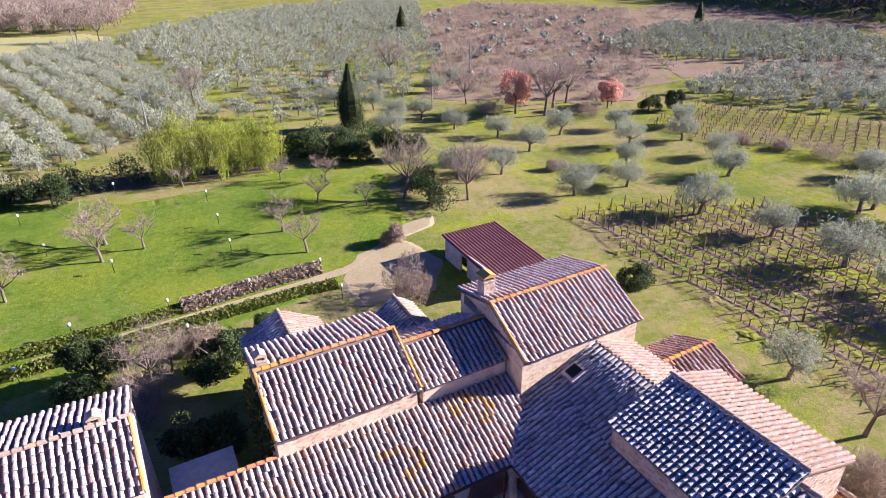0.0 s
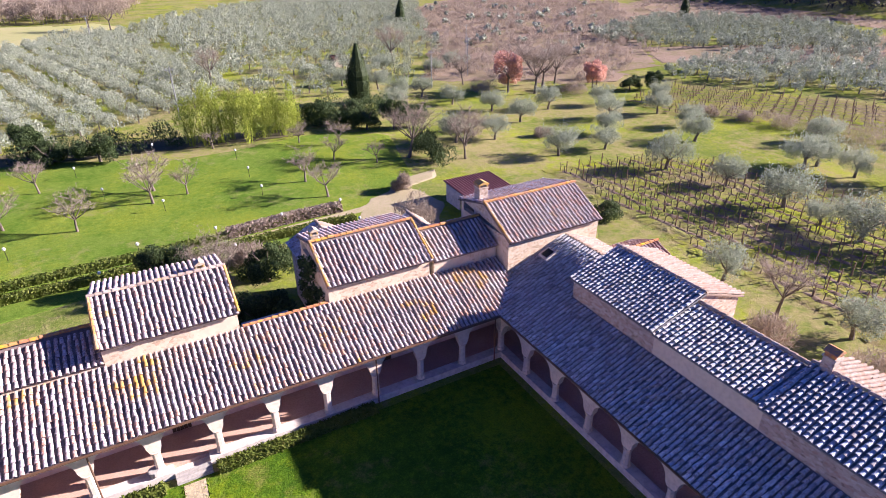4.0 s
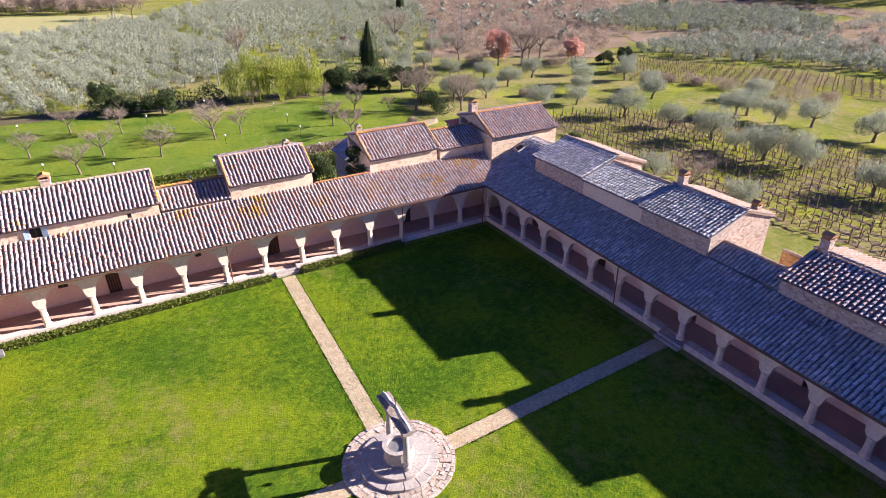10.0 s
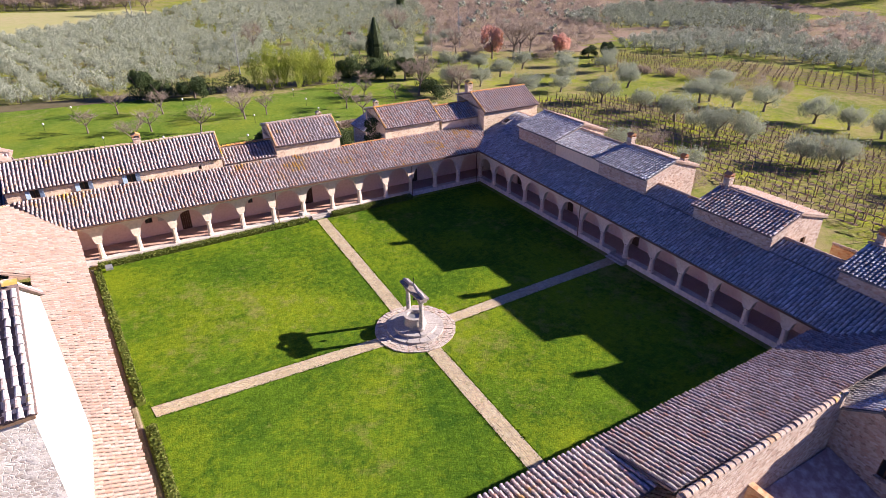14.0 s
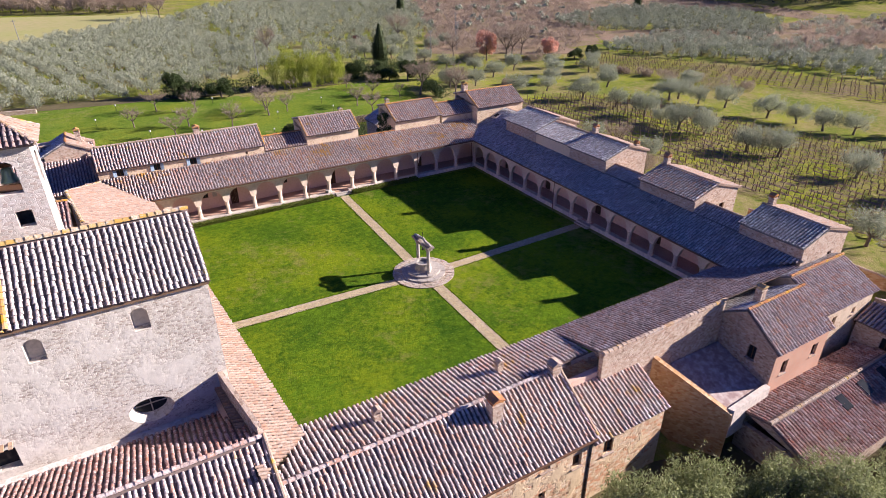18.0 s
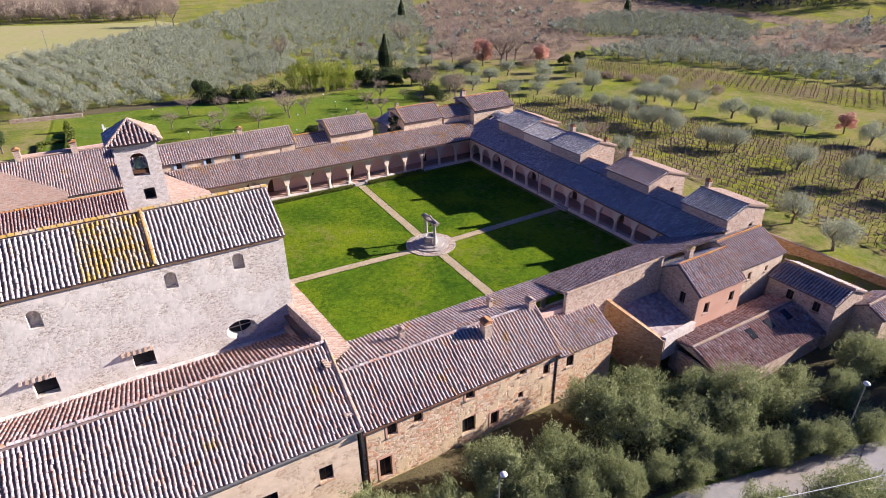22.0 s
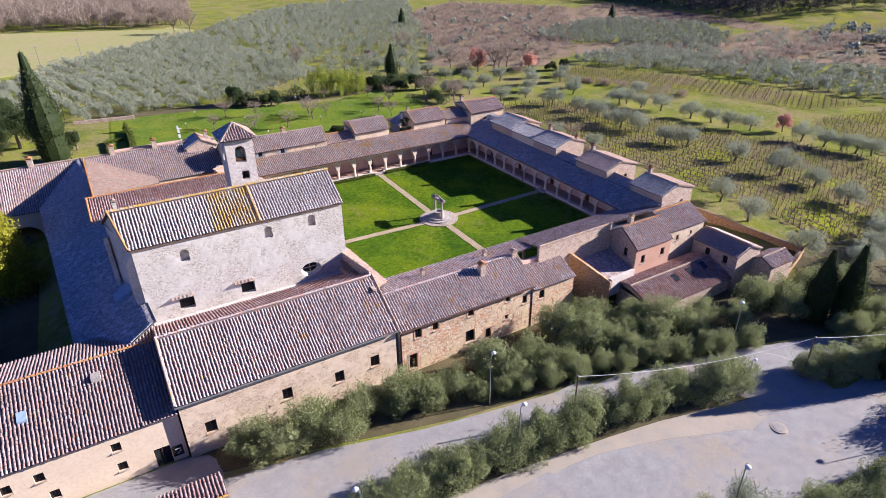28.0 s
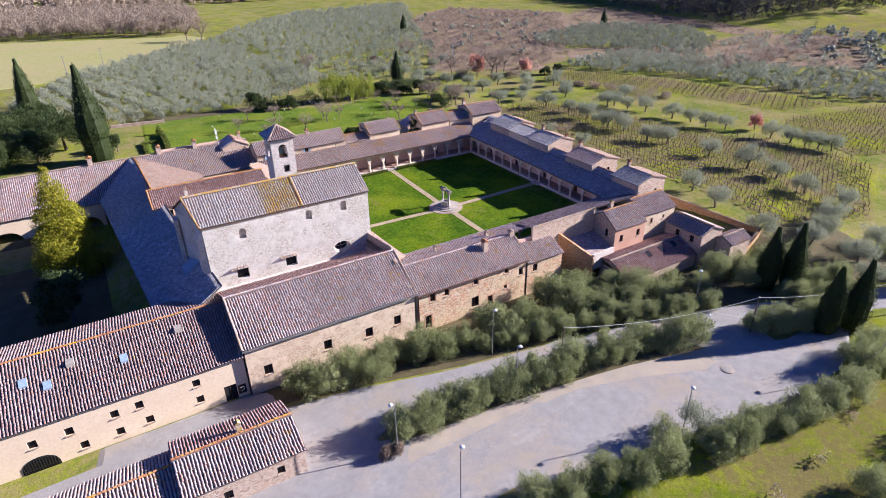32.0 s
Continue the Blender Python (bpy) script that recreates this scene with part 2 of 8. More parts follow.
M["terrace"] = varied("lime_stained_terrace", (0.24, 0.16, 0.15), (0.34, 0.26, 0.25), (0.6, 0.55, 0.5), 0.9, 2.2, 0.9, 0.006)
M["lawn"] = grass_mat("lawn_grass", (0.04, 0.092, 0.01), (0.105, 0.18, 0.012), (0.25, 0.225, 0.06), 0.565, (0.215, 0.265, 0.013), 0.53)
M["lawn_garden"] = grass_mat("garden_grass", (0.085, 0.155, 0.018), (0.16, 0.22, 0.035), (0.27, 0.24, 0.09), 0.56, (0.23, 0.26, 0.03), 0.54)
M["field"] = grass_mat("meadow", (0.12, 0.165, 0.03), (0.22, 0.225, 0.06), (0.33, 0.255, 0.13), 0.49, (0.3, 0.33, 0.025), 0.55)
M["rough"] = grass_mat("rough_grass", (0.13, 0.18, 0.012), (0.22, 0.22, 0.04), (0.2, 0.145, 0.075), 0.47, (0.3, 0.33, 0.02), 0.56)
M["row_earth"] = grass_mat("tilled_row_earth", (0.17, 0.12, 0.085), (0.225, 0.16, 0.115), (0.27, 0.21, 0.15), 0.5)
M["field_pale"] = varied("pale_field", (0.34, 0.33, 0.12), (0.4, 0.32, 0.17), (0.26, 0.29, 0.09), 0.03, 0.6, 0.95, 0.1)
M["soil"] = grass_mat("vineyard_soil", (0.16, 0.18, 0.03), (0.25, 0.225, 0.075), (0.26, 0.185, 0.12), 0.5, (0.32, 0.34, 0.02), 0.55)
M["brown"] = grass_mat("brown_scrub_ground", (0.2, 0.18, 0.085), (0.27, 0.195, 0.135), (0.32, 0.225, 0.175), 0.47)
# dark soil and litter; the low tones also carry painted shade
M["dark_ground"] = varied("ground_litter_with_shade", (0.08, 0.065, 0.034), (0.16, 0.125, 0.07), (0.075, 0.085, 0.026), 0.35, 3, 0.95, 0.1)
def gravel_mat(name):
    """Rolled grey gravel with warm sandy patches, pale dust and dark damp tracks."""
    m, nt, b, co = base_mat(name, 0.95)
    n1, n2, n3 = noise_tex(nt, co, 0.09, 5, 0.6), noise_tex(nt, co, 0.7, 6, 0.7), noise_tex(nt, co, 14.0, 3, 0.7)
    c = ramp(nt, n2, [(0.35, (0.29, 0.275, 0.265)), (0.65, (0.37, 0.355, 0.345))])
    f = mathn(nt, "ADD", mathn(nt, "MULTIPLY", n1, 0.65), mathn(nt, "MULTIPLY", n2, 0.35))
    c = mixc(nt, ramp(nt, f, [(0.5, (0, 0, 0)), (0.62, (0.8, 0.8, 0.8))]), c, (0.4, 0.325, 0.24))
    c = mixc(nt, ramp(nt, noise_tex(nt, co, 0.25, 5, 0.7), [(0.58, (0, 0, 0)), (0.68, (0.5, 0.5, 0.5))]), c, (0.46, 0.44, 0.42))
    c = mixc(nt, ramp(nt, n3, [(0.4, (0.5, 0.5, 0.5)), (0.6, (0, 0, 0))]), c, (0.2, 0.18, 0.165))
    nt.links.new(c, b.inputs["Base Color"])
    bump(nt, b, mathn(nt, "ADD", n3, mathn(nt, "MULTIPLY", n2, 2.0)), 0.03)
    return m


M["gravel"] = gravel_mat("pale_gravel")
M["sand"] = varied("sandy_gravel", (0.33, 0.285, 0.235), (0.42, 0.345, 0.26), (0.35, 0.32, 0.29), 0.35, 2.5, 0.95, 0.03, 0.4)
M["track"] = varied("dirt_track", (0.3, 0.24, 0.14), (0.4, 0.32, 0.21), (0.2, 0.2, 0.07), 0.3, 5, 0.95, 0.03)
M["path"] = varied("worn_brick_path", (0.37, 0.3, 0.19), (0.48, 0.4, 0.26), (0.33, 0.27, 0.17), 0.8, 10, 0.9, 0.008)
M["brick"] = tile_mat("pale_worn_bricks", [(0.36, 0.29, 0.22), (0.5, 0.42, 0.33), (0.6, 0.53, 0.44), (0.44, 0.29, 0.22)], (0.3, 0.3, 0.13), 0.66, 0.7)
M["path_brick"] = tile_mat("worn_path_bricks", [(0.35, 0.275, 0.15), (0.47, 0.38, 0.22), (0.54, 0.45, 0.29), (0.46, 0.33, 0.2)], (0.2, 0.2, 0.06), 0.62, 0.5)
M["wellstone"] = varied("travertine", (0.36, 0.32, 0.285), (0.48, 0.43, 0.38), (0.22, 0.2, 0.18), 0.9, 6, 0.9, 0.012)
M["lintel"] = varied("weathered_lintel_stone", (0.19, 0.145, 0.12), (0.3, 0.24, 0.2), (0.42, 0.37, 0.32), 0.8, 5, 0.95, 0.012)
M["wood"] = varied("dark_wood", (0.07, 0.035, 0.02), (0.12, 0.06, 0.035), (0.05, 0.03, 0.02), 1, 12, 0.7, 0.004)
M["beam"] = varied("old_beam", (0.16, 0.1, 0.06), (0.22, 0.14, 0.09), (0.1, 0.07, 0.05), 1, 10, 0.85, 0.004)
M["blue"] = plain("blue_grey_shutter", (0.3, 0.4, 0.5))
M["glass"] = plain("dark_glass", (0.03, 0.032, 0.035), 0.12)
M["iron"] = plain("dark_iron", (0.05, 0.045, 0.04), 0.5, 0.6)
M["bronze"] = plain("green_bronze", (0.2, 0.3, 0.25), 0.5, 0.5)
M["white"] = plain("white_enamel", (0.75, 0.75, 0.73), 0.4)
M["pole"] = plain("grey_metal_pole", (0.3, 0.3, 0.3), 0.5, 0.5)
M["copper"] = plain("copper_gutter", (0.22, 0.12, 0.08), 0.5, 0.4)
M["sheet"] = varied("red_sheet_roof", (0.17, 0.065, 0.06), (0.24, 0.1, 0.09), (0.13, 0.055, 0.05), 0.8, 6, 0.6, 0.004)
M["olive"] = leaf_mat("olive_leaves", (0.13, 0.15, 0.095), (0.27, 0.295, 0.205), (0.46, 0.48, 0.36), 0.4)
M["olive_far"] = leaf_mat("far_olive_leaves", (0.09, 0.105, 0.058), (0.3, 0.322, 0.225), (0.5, 0.515, 0.4), 0.16)
M["olive_green"] = leaf_mat("green_olive_leaves", (0.135, 0.165, 0.06), (0.26, 0.285, 0.125), (0.43, 0.45, 0.23), 0.36)
M["hedge"] = leaf_mat("hedge_leaves", (0.06, 0.085, 0.012), (0.12, 0.15, 0.025), (0.19, 0.2, 0.05))
M["cypress"] = leaf_mat("cypress_leaves", (0.022, 0.035, 0.012), (0.045, 0.062, 0.02), (0.09, 0.1, 0.035))
M["holm"] = leaf_mat("evergreen_leaves", (0.03, 0.05, 0.018), (0.06, 0.085, 0.03), (0.11, 0.14, 0.05))
M["bamboo"] = leaf_mat("bamboo_leaves", (0.11, 0.15, 0.012), (0.26, 0.31, 0.035), (0.44, 0.45, 0.09))
M["conifer"] = leaf_mat("golden_conifer_leaves", (0.12, 0.14, 0.011), (0.26, 0.26, 0.02), (0.4, 0.36, 0.04))
M["red_leaf"] = leaf_mat("rust_leaves", (0.48, 0.24, 0.17), (0.64, 0.36, 0.27), (0.74, 0.48, 0.38))
M["twig"] = leaf_mat("bare_twigs", (0.21, 0.155, 0.115), (0.34, 0.265, 0.2), (0.44, 0.365, 0.29))
# twig colour taken near black to hold the hillside's shade
M["wood_dark"] = leaf_mat("hillside_twigs_with_shade", (0.02, 0.022, 0.025), (0.036, 0.037, 0.04), (0.055, 0.052, 0.052), 0.1)
M["bark"] = varied("bark", (0.14, 0.105, 0.08), (0.22, 0.175, 0.14), (0.08, 0.065, 0.05), 1.5, 9, 0.95, 0.03)


# ---- mesh tools ----
class Shape:
    """Vertices and faces gathered for one mesh."""

    def __init__(self):
        self.v, self.f, self.n = [], [], 0

    def add(self, verts, faces):
        self.v.append(np.asarray(verts, float).reshape(-1, 3))
        self.f += [tuple(i + self.n for i in f) for f in faces]
        self.n += len(self.v[-1])
        return self

    def quads(self, verts, faces):
        """verts (k, 3) and an index array of faces, for many pieces at once."""
        self.v.append(np.asarray(verts, float).reshape(-1, 3))
        self.f += (np.asarray(faces) + self.n).tolist()
        self.n += len(self.v[-1])

    def box(self, a, b):
        (x0, y0, z0), (x1, y1, z1) = a, b
        return self.add([(x0, y0, z0), (x1, y0, z0), (x1, y1, z0), (x0, y1, z0), (x0, y0, z1), (x1, y0, z1), (x1, y1, z1), (x0, y1, z1)],
                        [(0, 3, 2, 1), (4, 5, 6, 7), (0, 1, 5, 4), (1, 2, 6, 5), (2, 3, 7, 6), (3, 0, 4, 7)])

    def beam(self, p, q, w, h, up=(0, 0, 1)):
        p, q = Vector(p), Vector(q)
        d = (q - p).normalized()
        s = d.cross(Vector(up)).normalized() * w / 2
        u = s.cross(d).normalized() * h / 2
        vs = [c + a * s + b * u for c in (p, q) for a, b in ((-1, -1), (1, -1), (1, 1), (-1, 1))]
        return self.add(vs, [(0, 1, 2, 3), (7, 6, 5, 4), (0, 4, 5, 1), (1, 5, 6, 2), (2, 6, 7, 3), (3, 7, 4, 0)])

    def prism(self, poly, z0, z1):
        """poly: (x, y) anticlockwise; z1 a number or one per corner."""
        n = len(poly)
        t = z1 if isinstance(z1, (list, tuple)) else [z1] * n
        b0 = z0 if isinstance(z0, (list, tuple)) else [z0] * n
        return self.add([(x, y, b) for (x, y), b in zip(poly, b0)] + [(x, y, z) for (x, y), z in zip(poly, t)],
                        [tuple(range(n))[::-1], tuple(range(n, 2 * n))] + [(i, (i + 1) % n, n + (i + 1) % n, n + i) for i in range(n)])

    def lathe(self, prof, c=(0, 0, 0), n=12, turn=0.0):
        """prof: (radius, height) from the bottom up."""
        vs, fs = [], []
        for r, z in prof:
            vs += [(c[0] + r * math.cos(turn + 2 * math.pi * i / n), c[1] + r * math.sin(turn + 2 * math.pi * i / n), c[2] + z) for i in range(n)]
        for k in range(len(prof) - 1):
            fs += [(k * n + i, k * n + (i + 1) % n, (k + 1) * n + (i + 1) % n, (k + 1) * n + i) for i in range(n)]
        fs += [tuple(range(n))[::-1], tuple(range((len(prof) - 1) * n, len(prof) * n))]
        return self.add(vs, fs)

    def tube(self, pts, radii, n=6):
        vs, fs = [], []
        pts = [Vector(p) for p in pts]
        for k, p in enumerate(pts):
            d = (pts[min(k + 1, len(pts) - 1)] - pts[max(k - 1, 0)]).normalized()
            s = d.orthogonal().normalized()
            u = d.cross(s)
            vs += [p + radii[k] * (math.cos(2 * math.pi * i / n) * s + math.sin(2 * math.pi * i / n) * u) for i in range(n)]
        for k in range(len(pts) - 1):
            fs += [(k * n + i, k * n + (i + 1) % n, (k + 1) * n + (i + 1) % n, (k + 1) * n + i) for i in range(n)]
        fs += [tuple(range(n))[::-1], tuple(range((len(pts) - 1) * n, len(pts) * n))]
        return self.add(vs, fs)

    def mesh(self, name, mat, off=(0, 0, 0), smooth=False):
        me = bpy.data.meshes.new(name)
        v = np.concatenate(self.v) - np.array(off) if self.v else np.zeros((0, 3))
        me.from_pydata(v.tolist(), [], self.f)
        me.materials.append(mat)
        if smooth:
            me.shade_smooth()
        return me


def base_of(ob):
    while ob.parent:
        ob = ob.parent
    return ob.location


def part(name, shape, mat, parent, label="", smooth=False, kind=""):
    ob = new(name, shape.mesh(name, mat, base_of(parent), smooth))
    ob.parent = parent
    return tagged(ob, label=label, kind=kind)


def thing(name, at, label, category, group="", kind=""):
    ob = new(name)
    ob.location = at
    ob.empty_display_size = 0.3
    return tagged(ob, label, category, group, kind)


def single(name, shape, mat, label="", category="", kind="", group="", smooth=False):
    return tagged(new(name, shape.mesh(name, mat, (0, 0, 0), smooth)), label, category, group, kind)


rng = np.random.default_rng(7)
ARC = [(math.cos(a), math.sin(a)) for a in np.linspace(0, math.pi, 6)]


def tile_points(r0=0.118, r1=0.084, length=0.46, rise=0.05):
    """One tapered half-round cover tile: lower mouth at the origin, running up y."""
    lo = [(r0 * c, 0, r0 * 0.95 * s + rise) for c, s in ARC]
    hi = [(r1 * c, length, r1 * 0.95 * s) for c, s in ARC]
    inn = [(r0 * 0.8 * c, 0.0, r0 * 0.72 * s + rise) for c, s in ARC]
    n = len(ARC)
    fs = [(i, i + 1, n + i + 1, n + i) for i in range(n - 1)] + [(i + 1, i, 2 * n + i, 2 * n + i + 1) for i in range(n - 1)]
    return np.array(lo + hi + inn), np.array(fs)


TV, TF = tile_points()
one_tile = None


def inside(poly, u, v):
    ok = np.zeros(np.shape(u), bool)
    n = len(poly)
    for i in range(n):
        (x0, y0), (x1, y1) = poly[i], poly[(i + 1) % n]
        if y0 == y1:
            continue
        hit = ((y0 > v) != (y1 > v)) & (u < (x1 - x0) * (v - y0) / (y1 - y0) + x0)
        ok ^= hit
    return ok


def slope(parent, O, P, Q, mats=("tile", "pan"), poly=None, pitch=0.33, course=0.4, singles=None, sag=0.02):
    """A tiled roof plane: O and P are the two eave corners, Q a point up the slope above O. poly clips it, in metres along and up.
    singles: a box (u0, u1, v0, v1) whose cover tiles are objects of their own."""
    O, P, Q = Vector(O), Vector(P), Vector(Q)
    if mats[0] in ("tile_grey", "tile_pale", "tile_dark"):
        pitch, course = 0.3, 0.36
    U = (P - O).normalized()
    a = (P - O).length
    V = (Q - O) - (Q - O).dot(U) * U
    bl = V.length
    V.normalize()
    N = U.cross(V)
    if N.z < 0:
        O, P, U = P, O, -U
        if poly:
            poly = [(a - u, v) for u, v in poly][::-1]
        if singles:
            singles = (a - singles[1], a - singles[0], singles[2], singles[3])
        N = U.cross(V)
    poly = poly or [(0, 0), (a, 0), (a, bl), (0, bl)]
    rows = int(bl / course)
    mat = np.array([U, V, N]).T
    dv, df, last = [], [], []
    for k in range(rows + 1):
        v0, v1 = k * course, min((k + 1) * course, bl)
        if v1 - v0 < 0.02:
            continue
        us = []
        vm = (v0 + v1) / 2
        for i in range(len(poly)):
            (x0, y0), (x1, y1) = poly[i], poly[(i + 1) % len(poly)]
            if (y0 > vm) != (y1 > vm):
                us.append(x0 + (x1 - x0) * (vm - y0) / (y1 - y0))
        us.sort()
        spans = []
        for u0, u1 in zip(us[::2], us[1::2]):
            o = len(dv)
            dv += [(u0, v0, 0.0), (u1, v0, 0.0), (u1, v1, -0.022), (u0, v1, -0.022), (u0, v0, -0.12), (u1, v0, -0.12), (u1, v1, -0.12), (u0, v1, -0.12)]
            df += [tuple(o + i for i in f) for f in ((0, 1, 2, 3), (4, 7, 6, 5), (1, 5, 6, 2), (3, 7, 4, 0))]
            spans.append(o)
        if len(spans) == len(last):
            for p_, o in zip(last, spans):
                df += [(p_ + 3, p_ + 2, o + 1, o), (p_ + 7, o + 4, o + 5, p_ + 6)]
        else:
            df += [(o, o + 4, o + 5, o + 1) for o in spans]
        last = spans
    df += [(o + 2, o + 6, o + 7, o + 3) for o in last]
    deck = Shape()
    deck.add(np.array(dv) @ mat.T + np.array(O), df)
    d = part("roof_slope", deck, M[mats[1]], parent)
    ua, ub = min(p[0] for p in poly), max(p[0] for p in poly)
    nu = max(1, int((ub - ua) / pitch))
    uu, vv = np.meshgrid(ua + (np.arange(nu) + 0.5) * (ub - ua) / nu, np.arange(rows) * course - 0.03)
    uu, vv = uu.ravel(), vv.ravel()
    keep = inside(poly, uu, vv + 0.2)
    uu, vv = uu[keep], vv[keep]
    if not len(uu):
        return d
    uu = uu + rng.normal(0, 0.018, len(uu))
    vv = vv + rng.normal(0, 0.02, len(uu))
    tilt = rng.normal(0, 0.03, len(uu))
    lift = np.abs(rng.normal(0, 0.018, len(uu))) + 0.005
    own = np.zeros(len(uu), bool)
    if singles:
        own = (uu > singles[0]) & (uu < singles[1]) & (vv > singles[2]) & (vv < singles[3])
    sel = ~own
    k = sel.sum()
    if k:
        c, s = np.cos(tilt[sel])[:, None], np.sin(tilt[sel])[:, None]
        lx = TV[None, :, 0] * c - TV[None, :, 1] * s + uu[sel][:, None]
        ly = TV[None, :, 0] * s + TV[None, :, 1] * c + vv[sel][:, None]
        lz = np.broadcast_to(TV[None, :, 2], lx.shape) + lift[sel][:, None]
        pts = np.stack([lx, ly, lz], -1).reshape(-1, 3) @ mat.T + np.array(O)
        fs = (TF[None] + (np.arange(k) * len(TV))[:, None, None]).reshape(-1, 4)
        sh = Shape()
        sh.quads(pts, fs)
        part("cover_tiles", sh, M[mats[0]], d, kind="stuff")
    if own.any():
        key = "tile_" + mats[0]
        me = bpy.data.meshes.get(key)
        if me is None:
            sh = Shape()
            sh.quads(TV, TF)
            me = sh.mesh(key, M[mats[0]])
        R = Matrix((U, V, N)).transposed().to_4x4()
        off = base_of(parent)
        for i in np.nonzero(own)[0]:
            ob = new("tile", me)
            ob.parent = d
            ob.matrix_local = Matrix.Translation(O + U * float(uu[i]) + V * float(vv[i]) + N * float(lift[i]) - off) @ R @ Matrix.Rotation(float(tilt[i]), 4, "Z")
    return d


def ridge(parent, p, q, mat="ridge", r=0.15):
    """A row of overlapping half-round ridge tiles from p to q."""
    p, q = Vector(p), Vector(q)
    d = (q - p)
    n = max(2, int(d.length / 0.45))
    x = d.normalized()
    s = x.cross(Vector((0, 0, 1))).normalized()
    u = s.cross(x)
    sh = Shape()
    for i in range(n):
        a = p + d * (i / n) + Vector((0, 0, float(rng.normal(0, 0.012))))
        b = p + d * ((i + 1.12) / n)
        ra, rb = r * float(rng.uniform(0.95, 1.12)), r * 0.88
        vs = [a + s * ra * c + u * (ra * sn * 0.9 + 0.03) for c, sn in ARC] + [b + s * rb * c + u * (rb * sn * 0.9) for c, sn in ARC]
        vs += [a + s * ra * 0.78 * c + u * (ra * sn * 0.68 + 0.03) for c, sn in ARC]
        sh.quads([tuple(w) for w in vs], [(k + 1, k, 6 + k, 7 + k) for k in range(5)] + [(k, k + 1, 13 + k, 12 + k) for k in range(5)])
    return part("ridge_tiles", sh, M[mat], parent, kind="stuff")


def wall(shape, p, q, z0, z1, th, holes=()):
    """A wall from p to q (x, y), th thick to the left of that way; holes: (u0, u1, v0, v1) in metres along and absolute heights."""
    p, q = Vector((*p, 0)), Vector((*q, 0))
    U = (q - p).normalized()
    L = (q - p).length
    Nn = Vector((-U.y, U.x, 0)) * th
    cuts = sorted({0.0, L, *[min(max(h[i], 0), L) for h in holes for i in (0, 1)]})
    levels = sorted({z0, z1, *[min(max(h[i], z0), z1) for h in holes for i in (2, 3)]})
    nu, nz = len(cuts), len(levels)
    vs = [(p + U * u + Nn * d + Vector((0, 0, z))).to_tuple() for d in (0, 1) for u in cuts for z in levels]
    at = lambda d, i, j: (d * nu + i) * nz + j

    def solid(i, j):
        if not (0 <= i < nu - 1 and 0 <= j < nz - 1):
            return False
        um, zm = (cuts[i] + cuts[i + 1]) / 2, (levels[j] + levels[j + 1]) / 2
        return not any(h[0] < um < h[1] and h[2] < zm < h[3] for h in holes)

    fs = []
    for i in range(nu - 1):
        for j in range(nz - 1):
            if not solid(i, j):
                continue
            fs += [(at(0, i, j), at(0, i + 1, j), at(0, i + 1, j + 1), at(0, i, j + 1)), (at(1, i + 1, j), at(1, i, j), at(1, i, j + 1), at(1, i + 1, j + 1))]
            if not solid(i - 1, j):
                fs.append((at(1, i, j), at(0, i, j), at(0, i, j + 1), at(1, i, j + 1)))
            if not solid(i + 1, j):
                fs.append((at(0, i + 1, j), at(1, i + 1, j), at(1, i + 1, j + 1), at(0, i + 1, j + 1)))
            if not solid(i, j - 1):
                fs.append((at(1, i, j), at(1, i + 1, j), at(0, i + 1, j), at(0, i, j)))
            if not solid(i, j + 1):
                fs.append((at(0, i, j + 1), at(0, i + 1, j + 1), at(1, i + 1, j + 1), at(1, i, j + 1)))
    shape.add(vs, fs)


def window(parent, p, q, u, z, w, h, th=0.35, shutters=None, name="window", frame_mat="wood", sill=True):
    """A glazed window set in the wall p-q at u along it, sill height z, its frame, panes and shutters."""
    p, q = Vector((*p, 0)), Vector((*q, 0))
    U = (q - p).normalized()
    Nn = Vector((-U.y, U.x, 0))
    c = p + U * u + Nn * (th * 0.45)
    fr = Shape()
    up = Vector((0, 0, 1))
    for a, b in (((-w / 2, 0), (-w / 2, h)), ((w / 2, 0), (w / 2, h)), ((0, 0), (0, h))):
        fr.beam(c + U * a[0] + up * (z + a[1]), c + U * b[0] + up * (z + b[1]), 0.07, 0.07, tuple(U))
    for zz in (z + 0.03, z + h - 0.03):
        fr.beam(c - U * w / 2 + up * zz, c + U * w / 2 + up * zz, 0.06, 0.06)
    wo = part(name, fr, M[frame_mat], parent)
    gl = Shape()
    g0, g1 = c - U * w / 2 + Nn * 0.03, c + U * w / 2 + Nn * 0.03
    gl.prism([(g0.x, g0.y), (g1.x, g1.y), (g1 + Nn * 0.02).to_tuple()[:2], (g0 + Nn * 0.02).to_tuple()[:2]], z, z + h)
    part("pane", gl, M["glass"], wo)
    if sill:
        sl = Shape()
        sl.beam(p + U * (u - w / 2 - 0.08) + up * (z - 0.04), p + U * (u + w / 2 + 0.08) + up * (z - 0.04), 0.3, 0.07)
        part("sill", sl, M["ridge_old"], wo)
    if shutters:
        for sg in (-1, 1):
            s = Shape()
            a = p + U * (u + sg * w / 2) - Nn * 0.03
            b = p + U * (u + sg * (w / 2 + w * 0.5)) - Nn * 0.1
            s.beam(a + up * (z + h / 2), b + up * (z + h / 2), 0.05, h)
            for k in range(6):
                zz = z + h * (k + 0.5) / 6
                s.beam(a + up * zz - Nn * 0.035, b + up * zz - Nn * 0.035, 0.02, h * 0.08)
            part("shutter", s, M[shutters], wo)
    return wo


